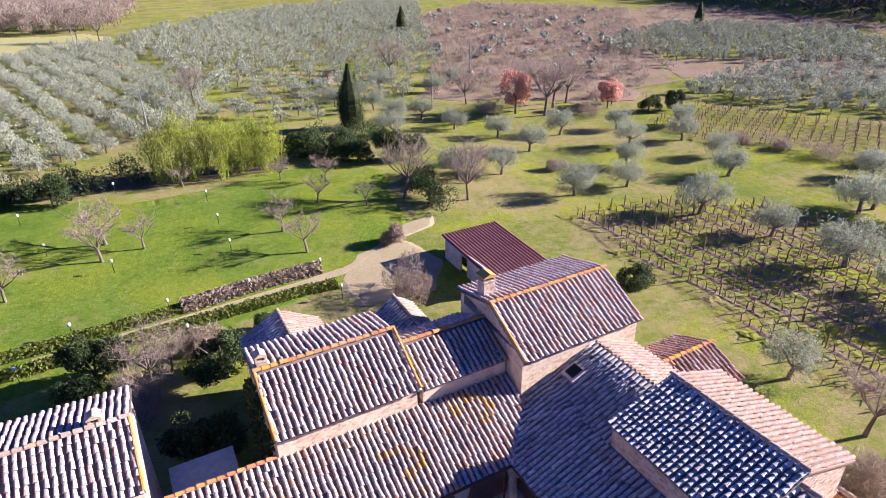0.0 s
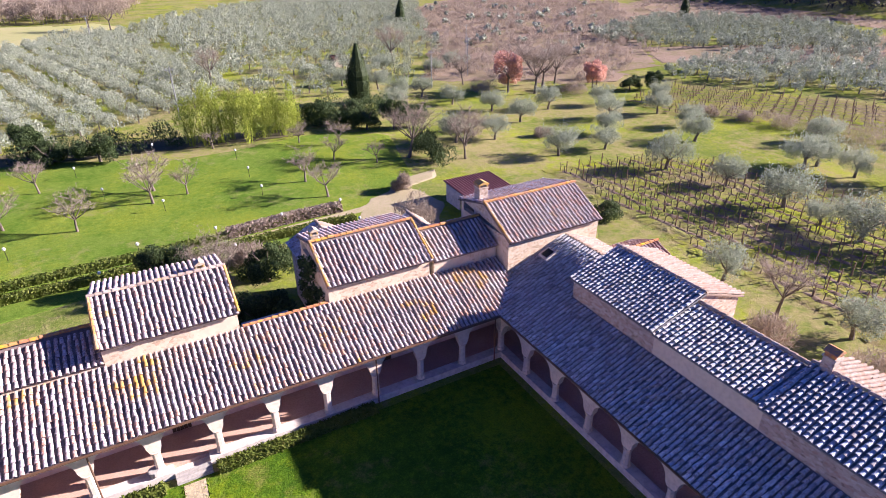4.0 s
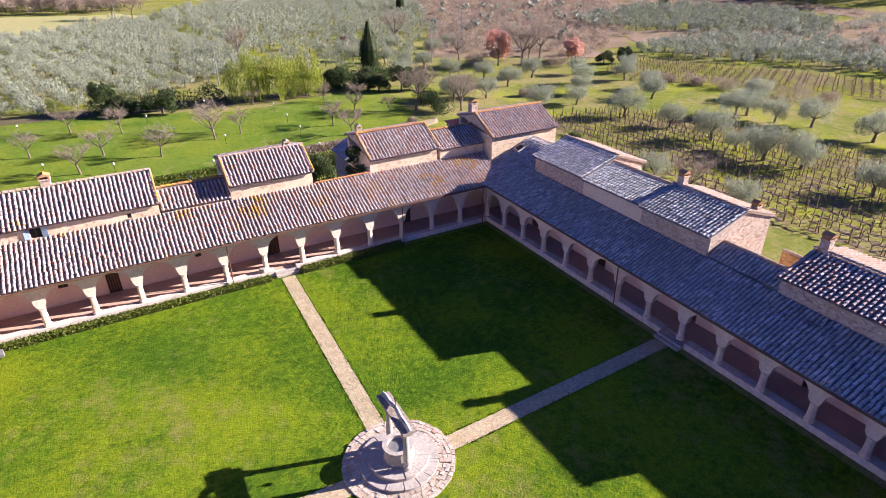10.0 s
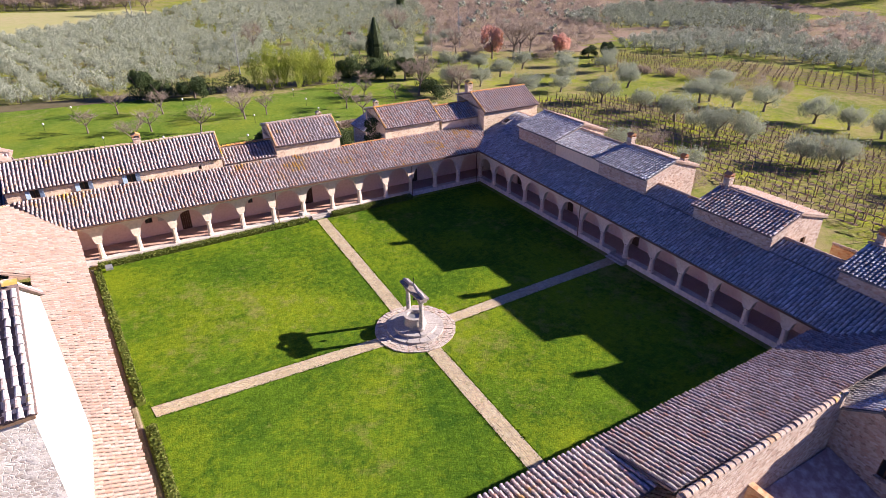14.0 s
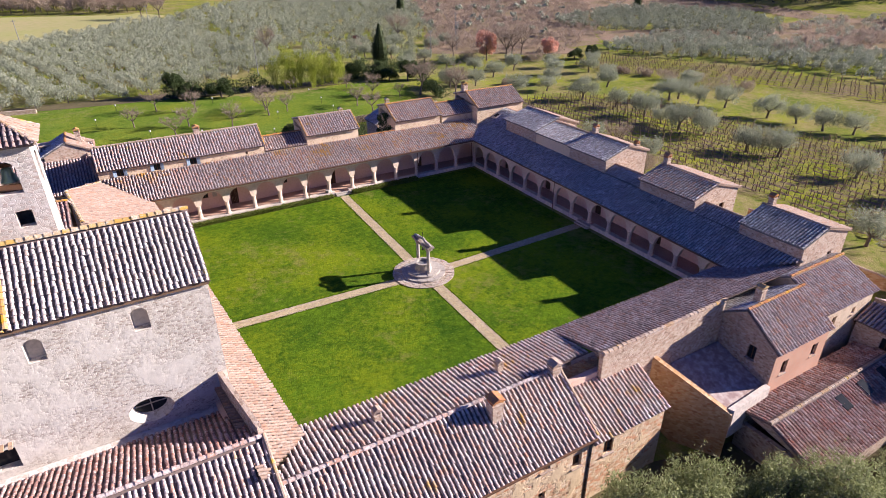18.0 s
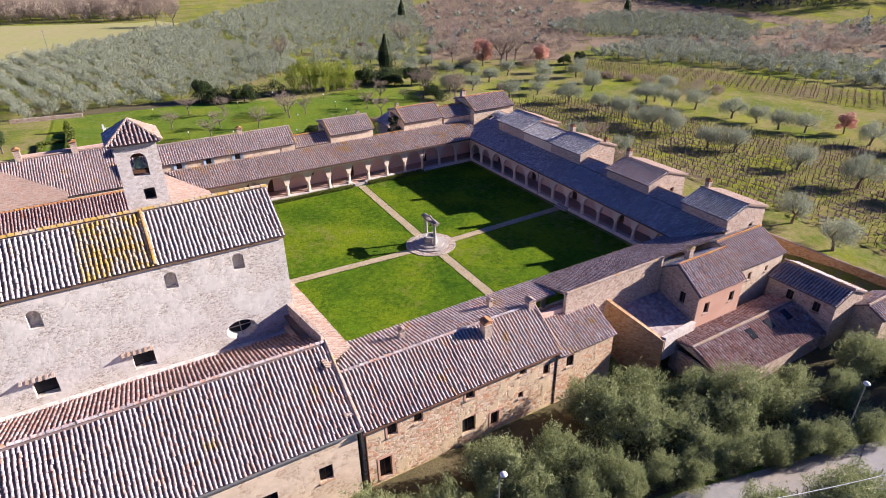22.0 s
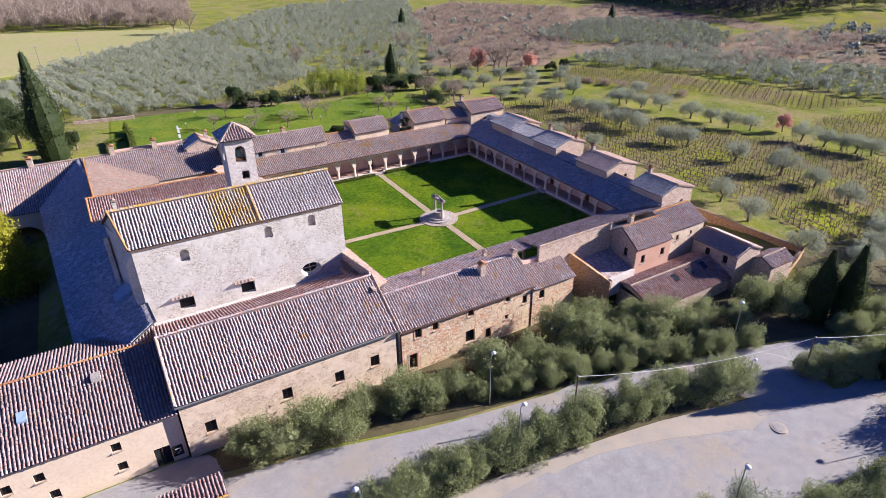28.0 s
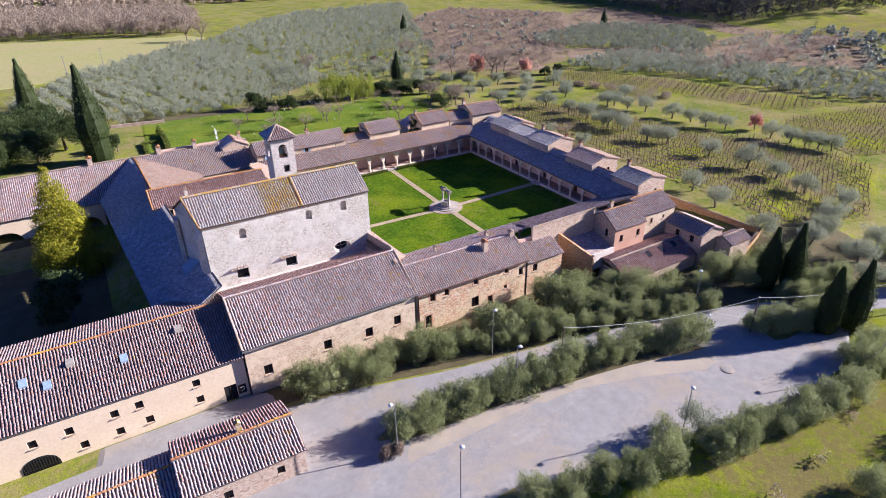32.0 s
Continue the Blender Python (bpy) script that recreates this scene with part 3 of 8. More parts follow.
def chimney(parent, x, y, z0, z1, w=0.6, cap="ridge", mat="stone"):
    s = Shape()
    s.prism([(x - w / 2, y - w / 2), (x + w / 2, y - w / 2), (x + w / 2, y + w / 2), (x - w / 2, y + w / 2)], z0, z1 - 0.35)
    s.prism([(x - w * 0.6, y - w * 0.6), (x + w * 0.6, y - w * 0.6), (x + w * 0.6, y + w * 0.6), (x - w * 0.6, y + w * 0.6)], z1 - 0.42, z1 - 0.34)
    ch = part("chimney", s, M[mat], parent)
    c = Shape()
    for dx in (-w * 0.45, w * 0.45):
        c.box((x + dx - 0.06, y - w * 0.45, z1 - 0.34), (x + dx + 0.06, y + w * 0.45, z1 - 0.12))
    c.prism([(x - w * 0.62, y - w * 0.6), (x, y - w * 0.6), (x, y + w * 0.6), (x - w * 0.62, y + w * 0.6)], z1 - 0.12, [z1 - 0.06, z1 + 0.14, z1 + 0.14, z1 - 0.06])
    c.prism([(x, y - w * 0.6), (x + w * 0.62, y - w * 0.6), (x + w * 0.62, y + w * 0.6), (x, y + w * 0.6)], z1 - 0.12, [z1 + 0.14, z1 - 0.06, z1 - 0.06, z1 + 0.14])
    part("chimney_cap", c, M[cap], ch)
    return ch


def gable_house(name, label, x0, x1, y0, y1, zb, ze, zr, axis="x", over=0.35, gable=0.12, rpos=None, wallmat="stone", tiles=(("tile", "pan"), ("tile", "pan")),
                ridge_mat="ridge", holes=None, zback=None, singles=(None, None), category="house", group="", verge=""):
    """A house with walls x0..x1, y0..y1 from zb up to the eaves ze, and a ridge at zr along axis. holes: per side (S, E, N, W) lists of openings."""
    t = thing(name, ((x0 + x1) / 2, (y0 + y1) / 2, zb), label, category, group)
    holes = holes or {}
    th = 0.4
    zbk = ze if zback is None else zback
    corners = {"S": ((x0, y0), (x1, y0)), "E": ((x1, y0 + th), (x1, y1 - th)), "N": ((x1, y1), (x0, y1)), "W": ((x0, y1 - th), (x0, y0 + th))}
    for side, (p, q) in corners.items():
        s = Shape()
        hs = holes.get(side, [])
        wall(s, p, q, zb, zbk if side == "N" else ze, th, [(u - w / 2, u + w / 2, z, z + h) for u, z, w, h, *_ in hs])
        if (axis == "x") == (side in "EW"):
            # the gable above the eaves
            if axis == "x":
                r = rpos if rpos is not None else (y0 + y1) / 2
                xa, xb = (x0, x0 + th) if side == "W" else (x1 - th, x1)
                zs = [(y0, ze), (r, zr - 0.1), (y1, zbk)]
                vs = [(xa, y, z) for y, z in zs] + [(xb, y, z) for y, z in zs]
            else:
                r = rpos if rpos is not None else (x0 + x1) / 2
                ya, yb = (y0, y0 + th) if side == "S" else (y1 - th, y1)
                zs = [(x0, ze), (r, zr - 0.1), (x1, ze)]
                vs = [(x, ya, z) for x, z in zs] + [(x, yb, z) for x, z in zs]
            gs = Shape()
            gs.add(vs, [(0, 1, 2), (5, 4, 3), (0, 3, 4, 1), (1, 4, 5, 2), (2, 5, 3, 0)])
            part("gable", gs, M[wallmat], t)
        wo = part("wall", s, M[wallmat], t)
        for u, z, w, h, *k in hs:
            window(wo, p, q, u, z, w, h, th, shutters=(k[0] if k else None))
    fl = Shape()
    fl.box((x0 + th, y0 + th, zb + 0.02), (x1 - th, y1 - th, zb + 0.1))
    part("floor_slab", fl, M["floor"], t)
    if axis == "x":
        r = rpos if rpos is not None else (y0 + y1) / 2
        k0, k1 = (zr - ze) / (r - y0), (zr - zbk) / (y1 - r)
        a, b = x0 - gable, x1 + gable
        slope(t, (a, y0 - over, ze - k0 * over), (b, y0 - over, ze - k0 * over), (a, r, zr), tiles[0], singles=singles[0])
        slope(t, (b, y1 + over, zbk - k1 * over), (a, y1 + over, zbk - k1 * over), (b, r, zr), tiles[1], singles=singles[1])
        ridge(t, (a, r, zr + 0.05), (b, r, zr + 0.05), ridge_mat)
        for side in verge:
            xv = a + 0.05 if side == "W" else b - 0.05
            ridge(t, (xv, y0 - over, ze - k0 * over + 0.1), (xv, r, zr + 0.08), "verge", 0.11)
    else:
        r = rpos if rpos is not None else (x0 + x1) / 2
        k0, k1 = (zr - ze) / (r - x0), (zr - ze) / (x1 - r)
        a, b = y0 - gable, y1 + gable
        slope(t, (x0 - over, b, ze - k0 * over), (x0 - over, a, ze - k0 * over), (r, b, zr), tiles[0], singles=singles[0])
        slope(t, (x1 + over, a, ze - k1 * over), (x1 + over, b, ze - k1 * over), (r, a, zr), tiles[1], singles=singles[1])
        ridge(t, (r, a, zr + 0.05), (r, b, zr + 0.05), ridge_mat)
    return t


def coping(parent, p, q, z0, z1, mat="ridge_old"):
    ridge(parent, (p[0], p[1], z0), (q[0], q[1], z1), mat, 0.2)


# ---- the land ----
def smooth(a):
    a = np.clip(a, 0, 1)
    return a * a * (3 - 2 * a)


def land(x, y):
    """Height of the ground: level round the cloister, lower to the south, rising far off."""
    x, y = np.asarray(x, float), np.asarray(y, float)
    wide = 5.5 + 32 * smooth((x - 22) / 25)
    z = -5.0 * smooth((-23.5 - 0.0 * x - y) / wide)
    z = z - 0.6 * smooth((-48 - y) / 20)
    z = z - 1.6 * smooth((x - 40) / 60) * smooth((60 - y) / 60)
    z = z + 1.0 * smooth((y - 40) / 40) * smooth((70 - x) / 40)
    z = z - 3.2 * smooth((-55.5 - x) / 3) * smooth((26.5 - y) / 4) * smooth((y + 24) / 4)
    far = np.hypot(x - 40, y - 40)
    z = z + 14 * smooth((far - 420) / 900)
    z = z + 45 * smooth(((x - 268) * 0.98 - (y - 140) * 0.196) / 180) * smooth((y - 95) / 80)
    z = z + 0.35 * np.sin(x * 0.031) * np.cos(y * 0.027) * smooth((far - 60) / 80)
    return z


def grid_sheet(xs, ys, keep=None, lift=0.0):
    X, Y = np.meshgrid(xs, ys)
    Z = land(X, Y) + lift
    n, m = len(ys), len(xs)
    idx = np.arange(n * m).reshape(n, m)
    f = np.stack([idx[:-1, :-1], idx[:-1, 1:], idx[1:, 1:], idx[1:, :-1]], -1).reshape(-1, 4)
    s = Shape()
    s.quads(np.stack([X, Y, Z], -1).reshape(-1, 3), f)
    return s


near = np.arange(-150, 261, 5.0)
xs = np.concatenate([[-3000, -1800, -1100, -700, -480, -340, -250, -195], near, [280, 310, 350, 400, 470, 560, 700, 1000, 1600, 3000]])
ysn = np.arange(-150, 361, 5.0)
ys = np.concatenate([[-3000, -1500, -800, -450, -280, -200], ysn, [385, 420, 470, 540, 650, 850, 1200, 1800, 3000]])
single("ground", grid_sheet(xs, ys), M["field"], "gently sloping winter meadow of green and straw grass", "ground", "structure")


def patch(name, poly, mat, label, category="ground", lift=0.05, step=2.0, rag=0.0):
    """A piece of ground cover inside a polygon, laid on the land."""
    poly = [Vector(p) for p in poly]
    x0, x1 = min(p.x for p in poly), max(p.x for p in poly)
    y0, y1 = min(p.y for p in poly), max(p.y for p in poly)
    s = Shape()
    v = np.arange(y0, y1 + step, step)
    pl = [(p.x, p.y) for p in poly]

    def cut(yy):
        us = []
        for i in range(len(pl)):
            (ax, ay), (bx, by) = pl[i], pl[(i + 1) % len(pl)]
            if (ay > yy) != (by > yy):
                us.append(ax + (bx - ax) * (yy - ay) / (by - ay))
        return sorted(us)

    for ya, yb in zip(v, v[1:]):
        ca, cb = cut(max(ya, y0 + 1e-3)), cut(min(yb, y1 - 1e-3))
        if len(ca) != len(cb) or not ca:
            ca = cb = cut((ya + yb) / 2)
        for (a0, a1), (b0, b1) in zip(zip(ca[::2], ca[1::2]), zip(cb[::2], cb[1::2])):
            n = max(1, int(max(a1 - a0, b1 - b0) / (step * 2)))
            w_ = max(a1 - a0, b1 - b0)
            e_ = min(0.3, 0.7 / max(w_, 0.1))
            t = np.concatenate([[0], np.linspace(e_, 1 - e_, n + 1), [1]])
            n = n + 2
            sink = np.zeros(n + 1)
            sink[[0, -1]] = min(0.12, lift + 0.02)
            if rag:
                j = 0.6 * math.sin(ya * 0.7 + a0) + 0.4 * math.sin(ya * 1.9)
                j2 = 0.6 * math.sin(yb * 0.7 + a0) + 0.4 * math.sin(yb * 1.9)
                a0, b0, a1, b1 = a0 + rag * j, b0 + rag * j2, a1 - rag * j, b1 - rag * j2
            xa, xb = a0 + (a1 - a0) * t, b0 + (b1 - b0) * t
            ya_, yb_ = np.full(n + 1, ya), np.full(n + 1, min(yb, y1))
            P = np.concatenate([np.stack([xa, ya_, land(xa, ya_) + lift - sink], -1), np.stack([xb, yb_, land(xb, yb_) + lift - sink], -1)])
            s.quads(P, [(i, i + 1, n + 2 + i, n + 1 + i) for i in range(n)])
    return single(name, s, M[mat], label, category, "structure")


# the cloister garth
patch("lawn", [(-23.4, 21.0), (-19.6, -23.5), (21.6, -23.5), (21.6, 21.0)], "lawn", "bright green mown cloister lawn", "lawn", 0.03)
patch("lawn", [(-14, 92), (-44, 96), (-46, 64), (-20, 45), (-4, 47), (24, 50), (33, 58), (38, 78), (30, 84), (8, 80)], "lawn_garden", "green garden lawn with scattered fruit trees", "lawn", 0.07)
patch("field", [(-120, 330), (-10, 285), (0, 288), (10, 268), (-25, 228), (-60, 180), (-130, 165), (-200, 300)], "field_pale", "pale green and straw coloured open field", "field", 0.1, 4)
patch("brown_land", [(64, 120), (70, 110), (80, 108), (90, 96), (101, 92), (114, 101), (122, 99), (135, 116), (160, 146), (176, 172), (214, 196), (246, 236), (226, 300), (196, 322), (160, 300), (134, 262), (122, 222), (104, 196), (96, 168), (82, 150), (78, 132)], "brown", "brown fallow land with dry scrub", "field", 0.1, 4, 1.0)
patch("vineyard_soil", [(50, 53), (63, 52), (76, 44), (80, 24), (86, 5), (93, -8), (99, -34), (72, -47), (49, -42), (47, -14), (48.5, 30)], "soil", "brown soil and weeds between the vine rows", "vineyard", 0.06, 2, 0.5)
patch("vineyard_soil", [(88, 62), (88, 78), (110, 84), (134, 39), (148, -1), (126, 5), (112, 36), (98, 54)], "soil", "brown soil of the far vineyard", "vineyard", 0.08, 3, 0.5)
patch("vineyard_soil", [(107, -3), (118, 0), (157, -8), (150, -40), (99, -29)], "soil", "brown soil of a young vineyard", "vineyard", 0.08, 3, 0.5)
# dark band paints the tree shadow along the grove edge
patch("shaded_earth", [(-48, 93), (-20, 91), (8, 86), (26, 84), (27, 88), (10, 93), (-12, 97), (-46, 98)], "dark_ground", "earth under the edge of the grove, tree shade painted dark", "ground", 0.09, 2, 0.4)
patch("far_field", [(274, 84), (328, 110), (390, 96), (330, 46), (284, 54)], "soil", "bare brown field at the foot of the wood", "field", 0.2, 6)
patch("fallow", [(166, 70), (200, 96), (240, 102), (270, 92), (276, 58), (214, 18), (180, 44)], "brown", "fallow land with dry weeds between the groves", "field", 0.12, 4, 3.5)
patch("fallow", [(178, 174), (214, 156), (258, 136), (242, 104), (270, 98), (279, 152), (298, 258), (248, 236)], "brown", "bare purplish field at the foot of the wood", "field", 0.15, 4, 3.5)
# dark cover paints the court's shade where the sun would reach it
patch("cloister_ground", [(-98, -17.8), (-57.5, -17.8), (-60.5, 26.5), (-98, 26.5)], "dark_ground", "ground of the small western cloister, its shade painted dark", "ground", 0.06, 2)
patch("fallow", [(127, 103), (150, 84), (167, 66), (178, 72), (201, 95), (194, 97), (170, 110), (140, 123)], "brown", "dry weedy strip between the olive groves", "field", 0.11, 3, 2.0)
patch("garden_path", [(-4, 50.2), (12, 51), (23, 51.8), (30, 56), (36, 57.5), (37, 60), (31, 59), (26, 54.5), (22, 53), (12, 52.2), (-4, 51.4)], "track", "pale dirt path between clipped hedges", "path", 0.1, 0.6)
patch("yard", [(22, 46), (29, 45), (33, 50), (31, 57), (25, 55), (21.5, 51)], "track", "trodden dirt yard", "yard", 0.09, 1.0, 0.4)
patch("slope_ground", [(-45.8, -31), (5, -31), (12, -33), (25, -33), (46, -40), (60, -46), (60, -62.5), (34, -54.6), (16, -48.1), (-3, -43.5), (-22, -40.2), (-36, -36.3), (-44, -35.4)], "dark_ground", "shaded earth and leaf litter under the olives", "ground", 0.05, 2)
patch("road", [(-60, -36), (-44, -35.5), (-36, -36.5), (-22, -40.5), (-3, -43.8), (16, -48.5), (34, -55), (60, -64), (90, -76), (90, -82), (58, -69.5), (34, -60), (14, -53.2), (-4, -48.2), (-22, -45), (-30, -44), (-36, -46), (-38, -60), (-46, -62), (-60, -52)], "gravel", "pale gravel road beside the monastery", "road", 0.09, 1.5)
patch("lane", [(-92, -38.4), (-46, -38.4), (-44, -35), (-44, -31.6), (-46.5, -30.7), (-64, -30.7), (-64.5, -33.4), (-92, -34)], "gravel", "shaded paved lane between the buildings", "road", 0.12, 1.0)
patch("car_park", [(-38, -46.2), (-32, -48), (-20, -48.9), (-4, -51.3), (10, -54.8), (22, -60), (34, -62), (27, -66), (18, -68.5), (4, -66.5), (-8, -64), (-20, -62), (-28, -60.5), (-34, -62), (-40, -75), (-60, -90), (-60, -50)], "gravel", "empty pale gravel car park", "car park", 0.13, 1.5)
patch("junction", [(8.5, -52.2), (18, -49.4), (21, -53), (20, -60.6), (8, -58)], "gravel", "gravel crossing between road and car park", "road", 0.16, 1.0)
patch("sandy_margin", [(-34, -48.5), (-20, -49.2), (-4, -51.6), (10, -54.9), (13, -57.5), (6, -58.5), (-2, -55.2), (-10, -52.6), (-20, -51.4), (-28, -51.6), (-35, -51.5)], "sand", "sandy margin with dry weeds beside the olive hedge", "ground", 0.137, 0.5, 0.5)
# dark colour stands in for the hedge's shadow beside the gravel
patch("hedge_bank", [(-35, -46.8), (-22, -44.8), (-4, -48.2), (9, -52.4), (10, -55.4), (-4, -52.0), (-20, -49.5), (-33, -48.9)], "dark_ground", "earth bank with dry grass under the olive hedge, hedge shadow in its colour", "ground", 0.2, 1.0)
patch("rough_ground", [(-33, -64), (-28, -61.5), (-20, -63), (-8, -65), (4, -67.5), (18, -69.5), (27, -67), (36, -64), (58, -71), (90, -84), (90, -140), (-40, -140), (-41, -80)], "rough", "rough yellow-green grass with dry scrub below the car park", "ground", 0.08, 2.0, 0.8)

patch("flower_bed", [(-23.55, 21), (-23.05, 21), (-19.6, -22), (-20.1, -22)], "brown", "bare reddish soil bed along the west walk", "flower bed", 0.06, 1.0)
WX, WY = -0.68, -3.45
prg = np.random.default_rng(31)
for nm, poly in (("north", [(-0.7, 20.8), (0.5, 20.8), (-0.15, -0.8), (-1.35, -0.8)]), ("south", [(-1.55, -23.4), (-0.35, -23.4), (-0.15, -6.6), (-1.35, -6.6)]),
                 ("east", [(21.6, -2.45), (21.6, -3.65), (2.3, -4.35), (2.3, -3.15)]), ("west", [(-20.4, -2.55), (-20.2, -3.75), (-3.9, -4.35), (-3.9, -3.15)])):
    s = Shape()
    s.prism(poly if sum((poly[i][0] * poly[(i + 1) % 4][1] - poly[(i + 1) % 4][0] * poly[i][1]) for i in range(4)) > 0 else poly[::-1], -0.1, 0.043)
    p = thing("garden_path", (poly[0][0], poly[0][1], 0), "worn brick path across the cloister lawn", "path", "cloister paths", "structure")
    part("paving", s, M["path"], p)
    a0, a1, b1, b0 = [Vector((*c, 0)) for c in poly]
    L, W = (b0 - a0).length, (a1 - a0).length
    n, m = int(L / 0.27), 8
    sh = Shape()
    for i in range(n):
        for j in range(m):
            edge = j in (0, m - 1)
            if prg.random() < (0.3 if edge else 0.03):
                continue
            u0, u1 = (i + 0.04 + 0.5 * (j % 2)) / n, (i + 0.96 + 0.5 * (j % 2)) / n
            v0, v1 = (j + 0.05) / m, (j + 0.95) / m
            q = [a0.lerp(b0, u).lerp(a1.lerp(b1, u), v) for u, v in ((u0, v0), (u1, v0), (u1, v1), (u0, v1))]
            h = 0.052 + float(prg.normal(0, 0.005))
            k = [(c.x + float(prg.normal(0, 0.008)), c.y + float(prg.normal(0, 0.008))) for c in q]
            if (q[1] - q[0]).cross(q[3] - q[0]).z < 0:
                k = k[::-1]
            sh.prism(k, 0.0, h)
    part("bricks", sh, M["path_brick"], p, kind="stuff")
    tufts = Shape()
    for e0, e1 in ((a0, b0), (a1, b1)):
        c = e0.lerp(e1, 0.5)
        out = (c - (a0 + a1 + b0 + b1) / 4).normalized()
        k = int(L * 26)
        t = prg.random(k)
        o = prg.normal(0.03, 0.07, k)
        px, py = e0.x + (e1.x - e0.x) * t + out.x * o, e0.y + (e1.y - e0.y) * t + out.y * o
        w = prg.uniform(0.04, 0.1, k)
        g = prg.uniform(0, 6.28, k)
        hh = prg.uniform(0.05, 0.12, k)
        pts = np.stack([np.stack([px - w * np.cos(g), py - w * np.sin(g), np.full(k, 0.02)], -1), np.stack([px + w * np.cos(g), py + w * np.sin(g), np.full(k, 0.02)], -1), np.stack([px + prg.normal(0, 0.05, k), py + prg.normal(0, 0.05, k), hh], -1)], 1).reshape(-1, 3)
        tufts.quads(pts, np.arange(3 * k).reshape(-1, 3))
    part("grass_edge", tufts, M["lawn"], p, kind="stuff")

# ---- the well ----
well = thing("well", (WX, WY, 0), "round travertine well with two columns and a carved lintel", "well")
s = Shape()
s.lathe([(3.27, -0.05), (3.27, 0.08)], (WX, WY, 0), 40)
part("paving_ring", s, M["path"], well, "worn brick paving in a circle")
for k in range(4):
    r0 = 2.33 + 0.24 * k
    nb_ = int(2 * math.pi * r0 / 0.3)
    q = 2 * math.pi / nb_ * 0.46
    sh = Shape()
    sh.prism([(r0 * math.cos(-q), r0 * math.sin(-q)), ((r0 + 0.22) * math.cos(-q), (r0 + 0.22) * math.sin(-q)), ((r0 + 0.22) * math.cos(q), (r0 + 0.22) * math.sin(q)), (r0 * math.cos(q), r0 * math.sin(q))], 0.02, 0.125)
    bme = sh.mesh("ring_brick", M["brick"])
    for i in range(nb_):
        ob = new("brick", bme)
        ob.parent = well
        ob.matrix_local = Matrix.Translation((float(rng.normal(0, 0.02)), float(rng.normal(0, 0.02)), float(rng.normal(0, 0.016)))) @ Matrix.Rotation(2 * math.pi * (i + 0.5 * (k % 2)) / nb_ + float(rng.normal(0, 0.008)), 4, "Z")
# two low round steps of flagstones, cut in sectors with open joints
for r0, r1, z0, z1, cut in ((1.62, 2.3, 0.0, 0.27, 13), (0.7, 1.72, 0.0, 0.5, 9)):
    off = float(rng.uniform(0, 1))
    edges = np.cumsum(rng.uniform(0.7, 1.3, cut))
    edges = edges / edges[-1] * 2 * math.pi + off
    for i in range(cut):
        a0, a1 = edges[i - 1] - (2 * math.pi if i == 0 else 0) + 0.012, edges[i] - 0.012
        sh = Shape()
        arc = [a0 + (a1 - a0) * j / 5 for j in range(6)]
        up = z1 + float(rng.normal(0, 0.012))
        sh.prism([(WX + r1 * math.cos(q), WY + r1 * math.sin(q)) for q in arc] + [(WX + r0 * math.cos(q), WY + r0 * math.sin(q)) for q in reversed(arc)], z0, up)
        part("flagstone", sh, M["wellstone"], well)
s = Shape()
s.lathe([(1.7, 0.0), (1.7, 0.22), (0.0, 0.22)], (WX, WY, 0), 28)
part("step_bed", s, M["wellstone"], well)
s = Shape()
prof = [(0.86, 0.46), (0.92, 0.54), (0.84, 0.62), (0.8, 1.24), (0.9, 1.32), (0.9, 1.42), (0.62, 1.42), (0.6, 0.6)]
s.lathe(prof, (WX, WY, 0), 24)
part("well_curb", s, M["wellstone"], well)
s = Shape()
s.lathe([(0.6, 1.12), (0.6, 1.18), (0.0, 1.2)], (WX + 0.04, WY + 0.05, 0), 20)
part("well_cover", s, M["pole"], well, "grey metal well cover")
for k, dy in enumerate((-1.12, 1.12)):
    s = Shape()
    s.lathe([(0.26, 0.6), (0.26, 0.75), (0.19, 0.82), (0.17, 3.0), (0.22, 3.06), (0.28, 3.25), (0.28, 3.34)], (WX, WY + dy, 0), 14)
    part("column", s, M["wellstone"], well)
s = Shape()
s.box((WX - 0.26, WY - 1.6, 3.34), (WX + 0.26, WY + 1.6, 3.6))
s.box((WX - 0.4, WY - 1.75, 3.6), (WX + 0.4, WY + 1.75, 3.76))
part("lintel", s, M["lintel"], well, "weather-darkened stone lintel")
s = Shape()
for sg in (-1, 1):
    s.tube([(WX, WY + sg * 1.75, 3.78), (WX, WY + sg * 1.3, 3.92), (WX, WY + sg * 0.7, 3.9), (WX, WY + sg * 0.3, 4.05), (WX, WY, 4.15)], [0.12, 0.14, 0.13, 0.14, 0.12], 8)
part("scroll_ornament", s, M["wellstone"], well)
s = Shape()
s.tube([(WX, WY, 4.1), (WX, WY, 4.8)], [0.025, 0.02])
s.beam((WX, WY - 0.15, 4.65), (WX, WY + 0.15, 4.65), 0.03, 0.03)
part("iron_cross", s, M["iron"], well, "dark iron cross")
s = Shape()
s.tube([(WX, WY, 3.4), (WX, WY, 2.85)], [0.03, 0.03])
s.lathe([(0.05, 2.75), (0.14, 2.8), (0.14, 2.9), (0.05, 2.95)], (WX, WY, 0), 8)
part("pulley", s, M["iron"], well, "iron pulley")


# ---- cloister walks ----
BAY = 3.4
BAY_E = 3.24
ZP = 0.5


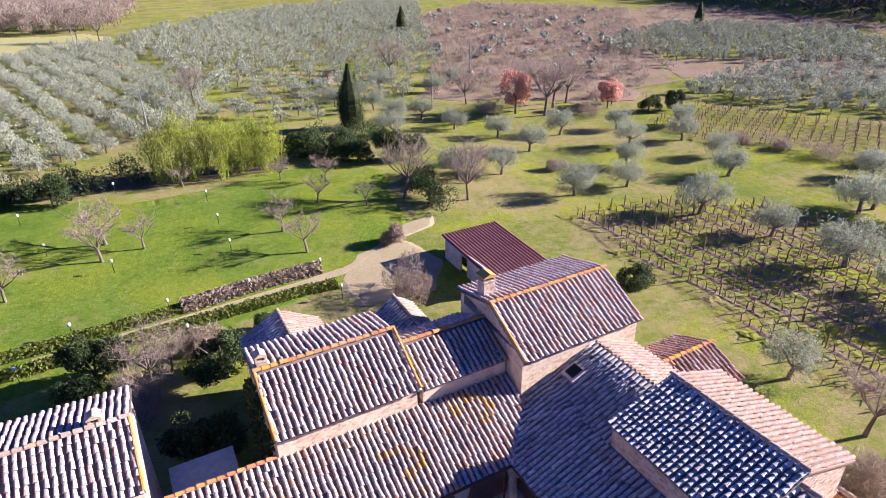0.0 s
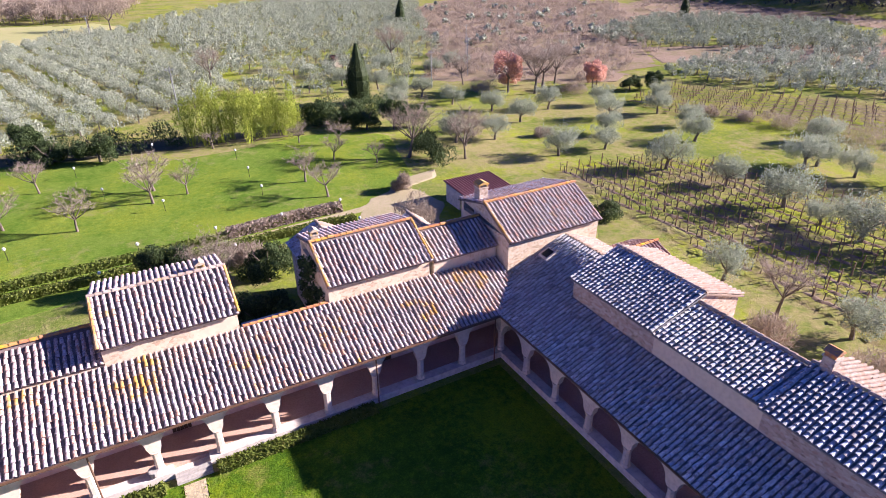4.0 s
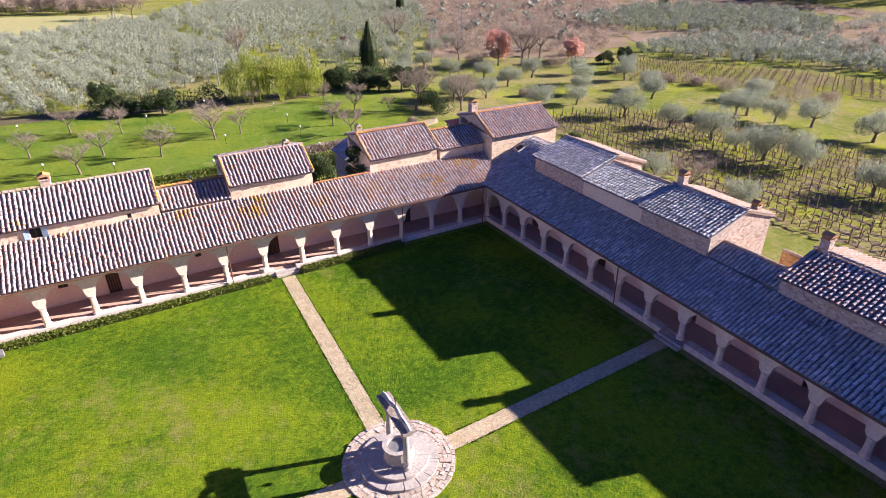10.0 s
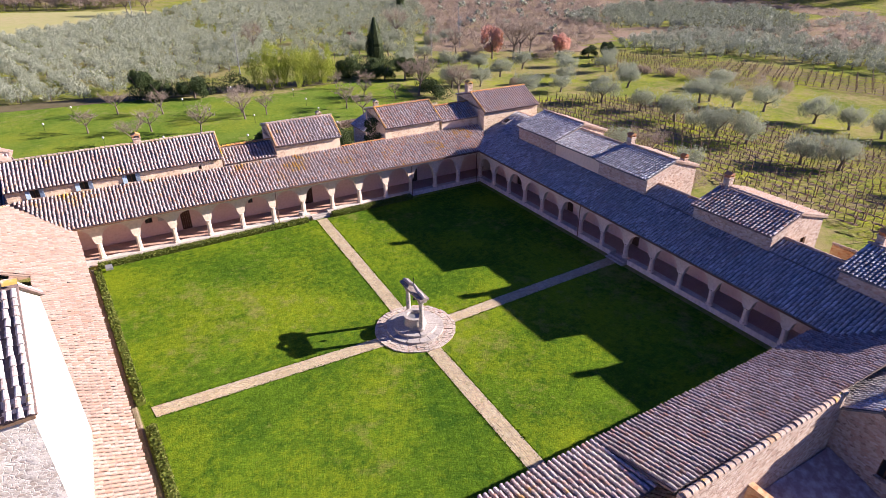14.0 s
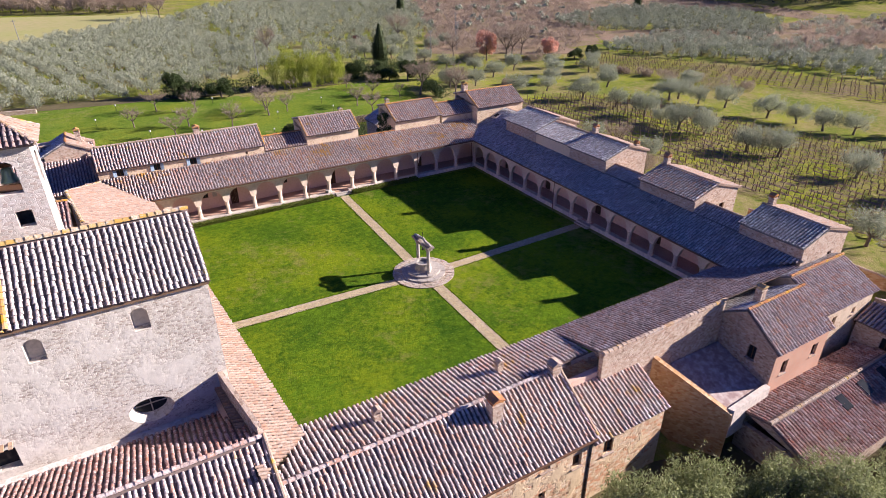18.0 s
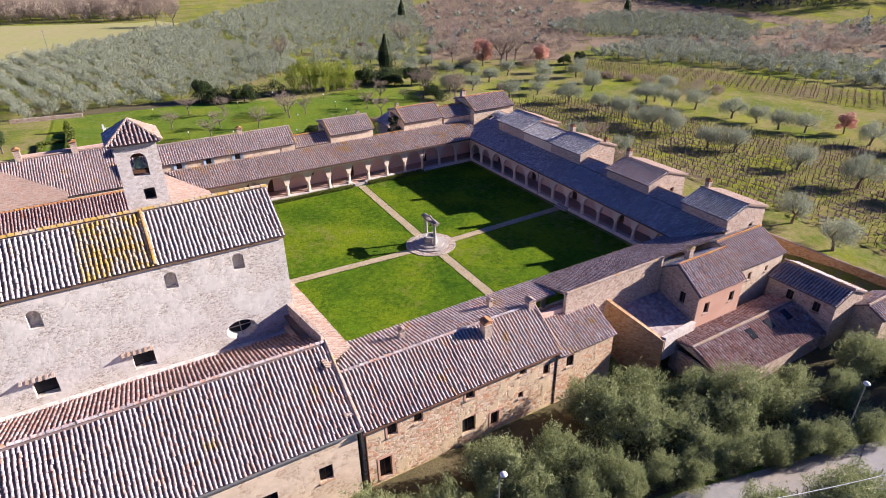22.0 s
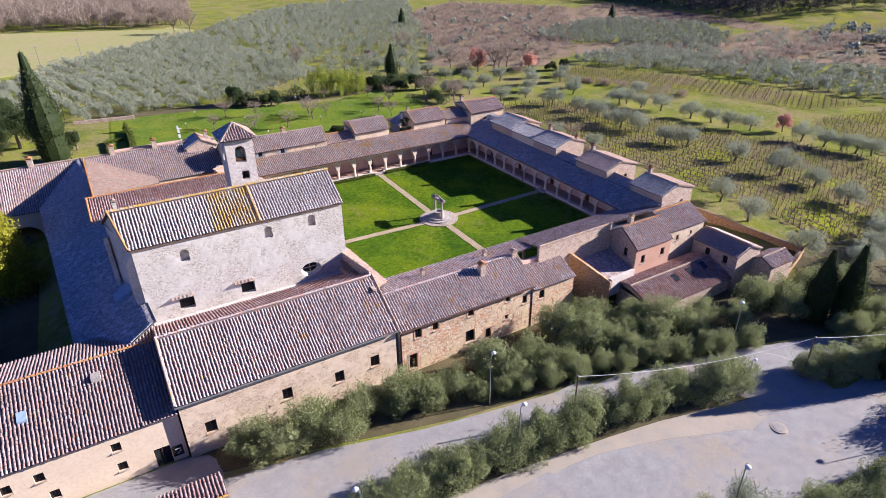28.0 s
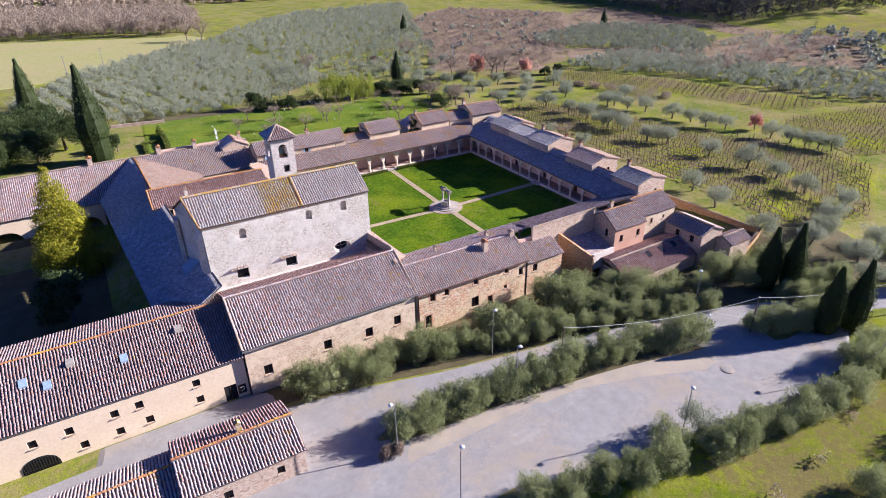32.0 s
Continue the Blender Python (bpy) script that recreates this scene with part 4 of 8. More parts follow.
def pillar_shape(x, y, h0=ZP, cap=2.2, turn=math.pi / 8):
    s = Shape()
    k = 1 / math.cos(math.pi / 8)
    s.lathe([(0.3 * k, h0), (0.3 * k, h0 + 0.18), (0.235 * k, h0 + 0.26), (0.215 * k, cap - 0.2), (0.25 * k, cap - 0.17), (0.25 * k, cap - 0.08), (0.3 * k, cap)], (x, y, 0), 8, turn)
    return s


def arch_bay(along, c, u0, u1, th=0.42, z_s=2.55, rise=1.25, top=4.86, foot=0.4, n=14, low=2.2):
    """The wall over one opening between pillars at u0 and u1: an arch, its spandrels and the brackets on the capitals."""
    s = Shape()
    a, b = u0 + foot, u1 - foot
    mid, half = (a + b) / 2, (b - a) / 2
    us = [u0] + [mid - half * math.cos(math.pi * i / n) for i in range(n + 1)] + [u1]
    zs = [low] + [z_s + rise * math.sin(math.pi * i / n) for i in range(n + 1)] + [low]
    us[1:1] = [u0 + 0.26]
    zs[1:1] = [low]
    us[-1:-1] = [u1 - 0.26]
    zs[-1:-1] = [low]
    vs, fs = [], []
    for u, z in zip(us, zs):
        for d in (-th / 2, th / 2):
            for zz in (z, top):
                vs.append((u, c + d, zz) if along == "x" else (c + d, u, zz))
    for i in range(len(us) - 1):
        k, m = 4 * i, 4 * i + 4
        fs += [(k, m, m + 1, k + 1), (m + 2, k + 2, k + 3, m + 3), (k + 2, m + 2, m, k), (k + 1, m + 1, m + 3, k + 3)]
    s.add(vs, fs)
    return s


arc_n = thing("arcade_north", (0, 22.1, 0), "sunlit plastered arcade of the cloister walk", "arcade", "", "structure")
arc_e = thing("arcade_east", (22.3, 0, 0), "shaded plastered arcade of the cloister walk", "arcade", "", "structure")
arc_s = thing("arcade_south", (0, -22.9, 0), "plastered arcade under the south roof", "arcade", "", "structure")
X0 = 22.15
for k in range(0, 14):
    part("pillar", pillar_shape(X0 - BAY * k, 22.1), M["pillar"], arc_n)
    if k < 13:
        part("arch", arch_bay("x", 22.1, X0 - BAY * (k + 1), X0 - BAY * k), M["pillar"], arc_n)
    if k > 0:
        part("pillar", pillar_shape(X0, 22.1 - BAY_E * k, cap=1.95), M["pillar"], arc_e)
    part("arch", arch_bay("y", X0, 22.1 - BAY_E * (k + 1), 22.1 - BAY_E * k, z_s=2.2, rise=1.15, low=1.95, top=4.74 - 0.05 * (k + 1)), M["pillar"], arc_e)
part("arch", arch_bay("x", 22.1, X0 - BAY * 13 - 3.0, X0 - BAY * 13), M["pillar"], arc_n)
for k in range(0, 13):
    part("pillar", pillar_shape(X0 - 3.4 - BAY * k, -23.6), M["pillar"], arc_s)
    part("arch", arch_bay("x", -23.6, X0 - BAY * (k + 1), X0 - BAY * k, top=3.3, z_s=2.3, rise=0.75, low=2.2), M["pillar"], arc_s)


def low_wall(parent, p, q, gap=None):
    """The low wall on which the pillars stand, open where the path comes in."""
    s = Shape()
    hs = [(gap[0], gap[1], 0.12, 3)] if gap else []
    wall(s, p, q, -0.2, ZP, 0.72, hs)
    part("plinth", s, M["plinth"], parent)
    if gap:
        U = (Vector((*q, 0)) - Vector((*p, 0))).normalized()
        Nn = Vector((U.y, -U.x, 0))
        st = Shape()
        for i in range(2):
            a = Vector((*p, 0)) + U * gap[0] + Nn * (0.35 * i)
            b = Vector((*p, 0)) + U * gap[1] + Nn * (0.35 * i)
            c, d = b + Nn * 0.35, a + Nn * 0.35
            st.prism([(d.x, d.y), (c.x, c.y), (b.x, b.y), (a.x, a.y)], -0.1, 0.34 - 0.15 * i)
        part("steps", st, M["wellstone"], parent)


low_wall(arc_n, (-24.6, 21.7), (22.66, 21.7), (23.6, 25.6))
low_wall(arc_e, (21.9, 21.7), (21.9, -23), (23.9, 26.1))
low_wall(arc_s, (22.6, -23.2), (-20, -23.2))
for nm, a, b in (("north", (-30, 22.4, -0.2), (25.4, 25.5, 0.36)), ("east", (22.6, -24, -0.2), (25.4, 22.4, 0.36)), ("south", (-20, -27, -0.2), (22.6, -23.9, 0.3))):
    s = Shape()
    s.box(a, b)
    single("floor_" + nm, s, M["floor"], "worn red terracotta floor of the cloister walk", "floor", "structure")
back = thing("wall_north", (0, 25.4, 0), "pink plastered back wall of the cloister walk", "wall", "", "structure")
s = Shape()
nd = [(X0 - 6.55 * BAY, 1.15, 2.3), (X0 - 10.55 * BAY, 1.0, 2.2), (X0 - 2.4 * BAY, 1.0, 2.1)]
nw = [(X0 - 3.55 * BAY, 2.0, 0.5, 0.6), (X0 - 11.6 * BAY, 1.9, 0.7, 0.7), (X0 - 8.5 * BAY, 1.9, 0.5, 0.7)]
U0 = -30
wall(s, (U0, 25.2), (25.2, 25.2), 0.0, 6.3, 0.45, [(x - U0 - w / 2, x - U0 + w / 2, 0.36, 0.36 + h) for x, w, h in nd] + [(x - U0 - w / 2, x - U0 + w / 2, z, z + h) for x, z, w, h in nw])
part("wall_panel", s, M["pink"], back)
for x, w, h in nd:
    d = Shape()
    for k in range(5):
        d.box((x - w / 2 + k * w / 5 + 0.008, 25.24, 0.38), (x - w / 2 + (k + 1) * w / 5 - 0.008, 25.29, 0.36 + h))
    dd = part("door", d, M["wood"], back, "dark plank door")
    hd = Shape()
    hd.lathe([(0.03, 0), (0.03, 0.06)], (x + w * 0.35, 25.2, 1.35), 8)
    part("door_handle", hd, M["iron"], dd)
for x, z, w, h in nw:
    window(back, (U0, 25.2), (25.2, 25.2), x - U0, z, w, h, 0.1, sill=False)
for x, z in ((X0 - 11.9 * BAY + 1.9, 1.9), (X0 - 9.9 * BAY, 2.0)):
    s = Shape()
    s.box((x, 25.14, z), (x + 0.55, 25.196, z + 0.6))
    pq = single("plaque", s, M["wellstone"], "small stone plaque on the back wall", "plaque")
back_e = thing("wall_east", (25.4, 0, 0), "pink plastered back wall of the shaded walk", "wall", "", "structure")
s = Shape()
ed = [22.1 - 7.55 * BAY_E, 22.1 - 10.5 * BAY_E, 22.1 - 1.5 * BAY_E, 22.1 - 4.5 * BAY_E]
wall(s, (25.35, -24.2), (25.35, 25.15), 0.0, 5.2, 0.45, [(y + 24.2 - 0.55, y + 24.2 + 0.55, 0.36, 2.6) for y in ed])
part("wall_panel", s, M["pink"], back_e)
for y in ed:
    d = Shape()
    for k in range(5):
        d.box((25.06, y - 0.55 + k * 0.22 + 0.008, 0.38), (25.12, y - 0.55 + (k + 1) * 0.22 - 0.008, 2.6))
    part("door", d, M["wood"], back_e, "dark red-brown plank door")
back_s = thing("wall_south", (0, -27, 0), "back wall of the south walk", "wall", "", "structure")
s = Shape()
wall(s, (25, -27.2), (-22.5, -27.2), -0.2, 3.3, 0.45)
part("wall_panel", s, M["pink"], back_s)

# roofs of the walks
rn = thing("cloister_roof", (0, 23, 4.2), "old grey-pink tiled roof of the sunlit cloister walk", "roof")
EZ, EY, EX = 4.47, 20.95, 21.15
TZ, TY = 6.5, 25.35
Ln = math.hypot(TY - EY, TZ - EZ)
A0 = -24.2
slope(rn, (A0, EY, EZ), (EX, EY, EZ), (A0, TY, TZ), ("tile_walk", "pan"), poly=[(0, 0), (EX - A0, 0), (EX - A0 + 4.2, Ln), (-4.2, Ln)], singles=(28.0, 44.0, 0.6, 4.2))
ridge(rn, (4.7, TY + 0.05, TZ + 0.06), (10.2, TY + 0.05, TZ + 0.06), "ridge", 0.13)
s = Shape()
s.beam((A0, EY - 0.02, EZ - 0.1), (EX, EY - 0.02, EZ - 0.1), 0.14, 0.12)
part("gutter", s, M["copper"], rn)
re_ = thing("cloister_roof", (23, 0, 4.2), "grey mossy tiled roof of the shaded cloister walk", "roof")
slope(re_, (EX, EY, EZ), (EX, -23.5, EZ - 0.72), (TY, EY, TZ - 0.3), ("tile_grey", "pan_grey"), poly=[(-4.2, Ln), (0, 0), (44.4, 0), (44.4 + 4.4, Ln)], singles=(2.0, 14.0, 0.8, 4.3))
s = Shape()
s.beam((EX + 0.02, EY, EZ - 0.1), (EX + 0.02, -23.5, EZ - 0.82), 0.14, 0.12)
part("gutter", s, M["copper"], re_)
s = Shape()
s.beam((EX, EY, EZ + 0.06), (TY, TY, TZ - 0.02), 0.3, 0.06)
part("valley_gutter", s, M["pole"], rn, "blue-grey metal valley gutter")
rs = thing("cloister_roof", (0, -25, 3.3), "grey tiled roof of the south cloister walk", "roof")
slope(rs, (0.8, -22.2, 3.45), (-22.6, -22.2, 3.45), (0.8, -26.9, 4.35), ("tile", "pan"), poly=[(0, 4.51), (0, 0), (20.6, 0), (23.4, 4.51)])
slope(rs, (22, -22.2, 3.45), (0.8, -22.2, 3.45), (22, -27.8, 4.95), ("tile_dark", "pan"), poly=[(-3.3, 5.53), (0, 0), (21.2, 0), (21.2, 5.53)])
s = Shape()
s.beam((22, -22.2, 3.35), (-20, -22.2, 3.35), 0.14, 0.12)
part("gutter", s, M["copper"], rs)
rw = thing("cloister_roof", (-22, 0, 4), "pale bleached tiled roof on the sunny west walk", "roof")
wd = Vector((-23.4 + 19.9, 44.0, 0)).normalized()
wn = Vector((-wd.y, wd.x, 0))
wA, wB = Vector((-19.9, -23.2, 3.75)), Vector((-23.5, 21.2, 4.15))
wl = (wB - wA).length
slope(rw, wA, wB, wA + wn * 8.3 + Vector((0, 0, 3.92)), ("tile_pale", "pan_pale"), poly=[(-3.5, 3.98), (0, 0), (wl, 0), (wl + 4.2, 5.05), (43, 9.1), (33.6, 8.5), (33.6, 3.98)])
ridge(rw, (-30.25, 9.7, 7.75), (-31.55, 19, 8.0), "tile_yellow", 0.2)
ridge(rw, (-31.55, 19, 8.0), (-28.4, 25.0, 6.4), "ridge_old", 0.17)
s = Shape()
wall(s, (-31.5, 19.2), (-30.2, 9.7), 0, 7.5, 0.4)
part("end_wall", s, M["stone_plaster"], rw)
s = Shape()
wall(s, (-23.4, -22), (-26.5, 21), 0, 4.4, 0.4)
ww = thing("wall_west", (-24, 0, 0), "plastered wall of the west walk", "wall", "", "structure")
part("wall_panel", s, M["pink"], ww)
for p in ((X0 - 8 * BAY + 0.35, 21.0), (X0 - 3.02 * BAY, 21.0), (X0 + 0.0 - 0.9, 21.1)):
    s = Shape()
    s.tube([(p[0], p[1], EZ - 0.12), (p[0], p[1] + 0.5, EZ - 0.6), (p[0], p[1] + 0.52, 0.05)], [0.05] * 3, 8)
    part("downpipe", s, M["copper"], rn)
for y in (22.1 - 6 * BAY_E - 0.1,):
    s = Shape()
    s.tube([(EX, y, EZ - 0.12), (EX + 0.55, y, EZ - 0.6), (EX + 0.57, y, 0.05)], [0.05] * 3, 8)
    part("downpipe", s, M["copper"], re_)

# ---- hermitage houses on the north walk ----
G = "hermitage houses"
h0 = gable_house("house", "stone house with grey tiles, orange ridge and tall chimney", 23.7, 32.3, 23.8, 30.6, -0.3, 8.55, 10.25, "x", 0.35, rpos=27.1, zback=9.35, wallmat="stone_plaster", verge="W", singles=((0.5, 8, 0.4, 3.9), None), group=G)
chimney(h0, 24.3, 28.6, 8.5, 11.35, 0.75, "verge")
h1b = gable_house("house", "low linking wing with an orange ridge", 18.25, 23.6, 25.3, 30.4, -0.3, 7.65, 8.95, "x", 0.2, 0.02, rpos=27.8, singles=((0.2, 5.3, 0.2, 2.6), None), group=G, wallmat="stone_plaster")
h1 = gable_house("house", "stone house with orange lichen on its ridge and verge", 10.35, 17.9, 25.3, 31.2, -0.3, 8.1, 9.75, "x", 0.4, rpos=28.3, zback=9.0, wallmat="stone_plaster", verge="WE", singles=((0.3, 7.6, 0.5, 3.4), None), group=G,
                 holes={"W": []})
chimney(h1, 10.75, 28.7, 9.2, 10.5, 0.5, "tile_yellow", "tile_yellow")
h2 = gable_house("house", "stone house with an uneven old tiled roof", -3.0, 4.5, 25.3, 31.0, -0.3, 8.1, 9.7, "x", 0.4, rpos=28.0, zback=8.95, wallmat="stone_plaster", verge="WE", singles=((2, 7.6, 0.3, 3.0), None), group=G, ridge_mat="ridge_old")
chimney(h2, 3.2, 28.3, 9.3, 10.2, 0.5, "tile_yellow", "tile_yellow")
h23 = gable_house("house", "low linking wing with a lichened roof", -8.75, -3.0, 25.42, 30.0, -0.3, 6.75, 8.0, "x", 0.1, 0.02, rpos=27.7, group=G, wallmat="stone_plaster")
h3 = gable_house("house", "long plastered house with blue shutters and tiled roof", -28.4, -8.9, 25.3, 31.0, -0.3, 7.85, 9.65, "x", 0.4, rpos=28.0, group=G, wallmat="stone_plaster", ridge_mat="ridge_old", verge="E",
                 holes={"S": [(2.3, 6.6, 0.75, 0.95, "blue"), (6.4, 6.6, 0.75, 0.95, "blue"), (10.6, 6.55, 0.8, 1.0, "blue"), (17.2, 6.7, 0.3, 0.4)]})
chimney(h3, -16.4, 28.2, 9.3, 10.6, 0.7)
# small vine-clad gap building and sheds behind
gable_house("outbuilding", "small outbuilding with a pale hipped tile roof", 11.2, 16.0, 33.8, 38.2, -0.2, 5.4, 6.7, "y", 0.3, tiles=(("tile_grey", "pan"), ("tile_pale", "pan_pale")), category="outbuilding", ridge_mat="ridge_old")
gable_house("outbuilding", "narrow stone outbuilding with mossy tiles", 20.2, 22.4, 30.4, 36.0, -0.2, 5.9, 6.7, "y", 0.25, tiles=(("tile_grey", "pan"), ("tile_pale", "pan_pale")), category="outbuilding", ridge_mat="ridge_old")
shed = thing("shed", (36, 46, 0), "grey shed with a red ribbed sheet roof", "shed")
s = Shape()
wall(s, (33.2, 41.6), (39.2, 41.6), -0.3, 2.1, 0.15)
wall(s, (39.2, 41.75), (39.2, 50.0), -0.3, 2.1, 0.15)
wall(s, (39.2, 50.15), (33.2, 50.15), -0.3, 2.5, 0.15)
wall(s, (33.2, 50.0), (33.2, 41.75), -0.3, 2.5, 0.15, [(3.0, 4.2, 0, 2.0)])
part("wall", s, M["plinth"], shed)
s = Shape()
nr = 36
vs, fs = [], []
for i in range(nr + 1):
    x, up = 32.9 + 6.6 * i / nr, 0.1 * (i % 2)
    vs += [(x, 41.3, 2.25 + up), (x, 50.4, 2.75 + up), (x, 41.3, 2.19 + up), (x, 50.4, 2.69 + up)]
for i in range(nr):
    k = 4 * i
    fs += [(k, k + 4, k + 5, k + 1), (k + 2, k + 3, k + 7, k + 6), (k, k + 2, k + 6, k + 4), (k + 1, k + 5, k + 7, k + 3)]
s.add(vs, fs)
part("roof", s, M["sheet"], shed)

# ---- houses on the east walk ----
GR = ("tile_grey", "pan_grey")
PL = ("tile_pale", "pan_pale")
e0 = gable_house("house", "stone house, grey tiles to the cloister, pale tiles behind", 25.3, 32.6, 11.2, 18.3, -0.6, 7.85, 9.05, "y", 0.4, rpos=29.1, tiles=(GR, PL), ridge_mat="ridge_old", group=G, singles=((0.3, 7.8, 0.4, 3.4), (0.3, 7.8, 0.4, 3.4)))
e01 = gable_house("house", "linking wing with grey tiles", 25.32, 29.3, 4.2, 11.2, -0.6, 7.6, 8.5, "y", 0.3, 0.02, rpos=28.75, tiles=(GR, PL), ridge_mat="ridge_old", group=G, wallmat="cream")
e1 = gable_house("house", "stone house with two chimneys and a pale sunny slope", 25.3, 32.2, -2.4, 4.2, -0.6, 7.6, 8.7, "y", 0.4, rpos=28.8, tiles=(GR, PL), ridge_mat="ridge_old", group=G, holes={"S": []})
chimney(e1, 28.9, 3.6, 8.3, 9.9, 0.6)
chimney(e1, 30.6, -2.0, 7.4, 8.9, 0.5)
e2 = gable_house("house", "stone house with grey and pale tiles", 25.3, 32.2, -15.5, -8.0, -0.8, 7.1, 8.15, "y", 0.4, rpos=28.5, tiles=(("tile", "pan"), PL), ridge_mat="ridge_old", group=G, holes={"S": [(4.6, 4.6, 0.8, 1.1)]})
chimney(e2, 28.6, -8.5, 7.7, 9.4, 0.6)
e3 = gable_house("house", "stone house with grey and pale tiles beside the garden wall", 25.3, 32.2, -27.3, -20.9, -1.2, 6.8, 7.85, "y", 0.4, rpos=28.4, tiles=(GR, PL), ridge_mat="ridge_old", group=G, holes={"S": [(4.6, 4.2, 0.7, 0.9)]})
chimney(e3, 29.0, -21.3, 7.3, 8.95, 0.55)
for ya, yb, ze in ((-8.0, -2.4, 5.85), (-20.9, -15.5, 5.6)):
    t = thing("garden_wing", (26, (ya + yb) / 2, 0), "low wing with grey tiles and an ochre garden wall behind", "wing", G)
    slope(t, (25.3, yb, ze), (25.3, ya, ze), (27.1, yb, ze + 0.8), GR)
    s = Shape()
    wall(s, (27.0, ya), (27.0, yb), -0.6, ze + 0.62, 0.35)
    part("wall", s, M["stone"], t)
    coping(t, (26.95, ya), (26.95, yb), ze + 0.78, ze + 0.78, "tile_pale")
    s = Shape()
    wall(s, (35.5, ya), (35.5, yb), -1.5, 3.6, 0.35)
    part("garden_wall", s, M["ochre"], t)
    s = Shape()
    wall(s, (32.3, ya + 0.3), (35.1, ya + 0.3), -1.5, 4.3, 0.3)
    part("side_wall", s, M["ochre"], t)
    coping(t, (35.3, ya), (35.3, yb), 3.65, 3.65, "ridge_old")
# the walled court behind the linking wing
ct = thing("garden_court", (34, 6, 0), "ochre walled garden court with a bare brown bed", "garden wall")
for p, q in (((36.4, 2.4), (36.4, 12.6)), ((32.4, 2.4), (36.1, 2.4)), ((32.8, 12.4), (36.1, 12.4))):
    s = Shape()
    wall(s, p, q, -1.5, 2.6, 0.35)
    part("wall", s, M["ochre"], ct)
    coping(ct, p, q, 2.65, 2.65, "ridge_old")
patch("court_soil", [(29.3, 2.5), (36.3, 2.5), (36.3, 12.4), (29.3, 12.4)], "brown", "bare brown soil of the garden court", "ground", 0.06, 1.0)
# roof link at the north-east corner and a tiled shed
ne = thing("corner_roof", (27, 20, 6), "grey corner roof with a skylight between two houses", "roof")
slope(ne, (25.2, 23.9, 6.15), (25.2, 18.3, 6.15), (29.0, 23.9, 7.75), GR)
slope(ne, (32.4, 18.3, 6.3), (32.4, 23.9, 6.3), (29.0, 18.3, 7.75), PL)
s = Shape()
s.box((25.3, 17.6, 0), (32, 23.8, 6.0))
part("wall", s, M["stone"], ne)
s = Shape()
s.beam((26.2, 22.9, 6.75), (27.1, 22.9, 7.15), 1.0, 0.26)
part("skylight", s, M["stone_tower"], ne)
s = Shape()
s.beam((26.3, 22.9, 6.93), (27.0, 22.9, 7.24), 0.7, 0.04)
part("pane", s, M["glass"], ne)
gable_house("outbuilding", "small lean-to with reddish ridge tiles", 33.0, 37.2, 19.6, 24.2, -1.0, 4.9, 5.9, "x", 0.3, tiles=(("tile_red", "pan"), ("tile_red", "pan")), category="outbuilding")
gable_house("outbuilding", "little shed with dark red tiles", 33.2, 35.4, 13.0, 16.0, -1.0, 3.0, 3.5, "x", 0.25, tiles=(("tile_red", "pan"), ("tile_red", "pan")), category="outbuilding")

# ---- church ----
church = thing("church", (-35, -13.6, 0), "tall white limed stone church with a lichened tile roof", "church")
cx0, cx1, cy0, cy1, ce, cr = -46.6, -23.05, -18.0, -9.2, 13.55, 16.3
cw1 = -22.95
SK = 1.9
WU = lambda x: x - cx0
ch_holes = [(WU(-26.9), 11.2, 0.9, 1.5), (WU(-32.2), 11.0, 0.9, 1.5), (WU(-41.6), 10.6, 0.9, 1.5)]
lowh = [(WU(-42.5), 4.65, 1.6, 1.45), (WU(-35.6), 4.5, 1.6, 1.45)]
oc = (WU(-27.7), 5.35, 2.6, 1.8)
s = Shape()
wall(s, (cx0, cy0), (cw1, cy0), -5, ce, 0.8, [(u - w / 2, u + w / 2, z, z + h) for u, z, w, h in ch_holes + lowh] + [(oc[0] - 1.4, oc[0] + 1.4, 4.4, 6.4)])
cw = part("wall", s, M["stone_white"], church)
# the oval window's surround fills the square opening
s = Shape()
vs, fs = [], []
n = 32
for d in (0.0, 0.75):
    for i in range(n):
        a = 2 * math.pi * i / n
        ca, sa = math.cos(a), math.sin(a)
        k = min(1.4 / max(abs(ca), 1e-6), 1.0 / max(abs(sa), 1e-6))
        vs.append((cx0 + oc[0] + ca * k, cy0 + d, 5.4 + sa * k))
    for i in range(n):
        a = 2 * math.pi * i / n
        sc = 1.0 if d == 0 else 0.72
        vs.append((cx0 + oc[0] + 1.3 * sc * math.cos(a), cy0 + d, 5.4 + 0.9 * sc * math.sin(a)))
for i in range(n):
    j = (i + 1) % n
    fs += [(i, j, n + j, n + i), (n + i, n + j, 3 * n + j, 3 * n + i), (2 * n + j, 2 * n + i, 3 * n + i, 3 * n + j)]
s.add(vs, fs)
part("oval_window", s, M["stone_white"], church)
s = Shape()
s.box((cx0 + oc[0] - 1.4, cy0 + 0.72, 4.4), (cx0 + oc[0] + 1.4, cy0 + 0.76, 6.4))
part("pane", s, M["glass"], church)
s = Shape()
s.beam((cx0 + oc[0], cy0 + 0.7, 4.5), (cx0 + oc[0], cy0 + 0.7, 6.3), 0.07, 0.07, (1, 0, 0))
s.beam((cx0 + oc[0] - 1.1, cy0 + 0.7, 5.4), (cx0 + oc[0] + 1.1, cy0 + 0.7, 5.4), 0.07, 0.07)
part("glazing_bar", s, M["wellstone"], church)
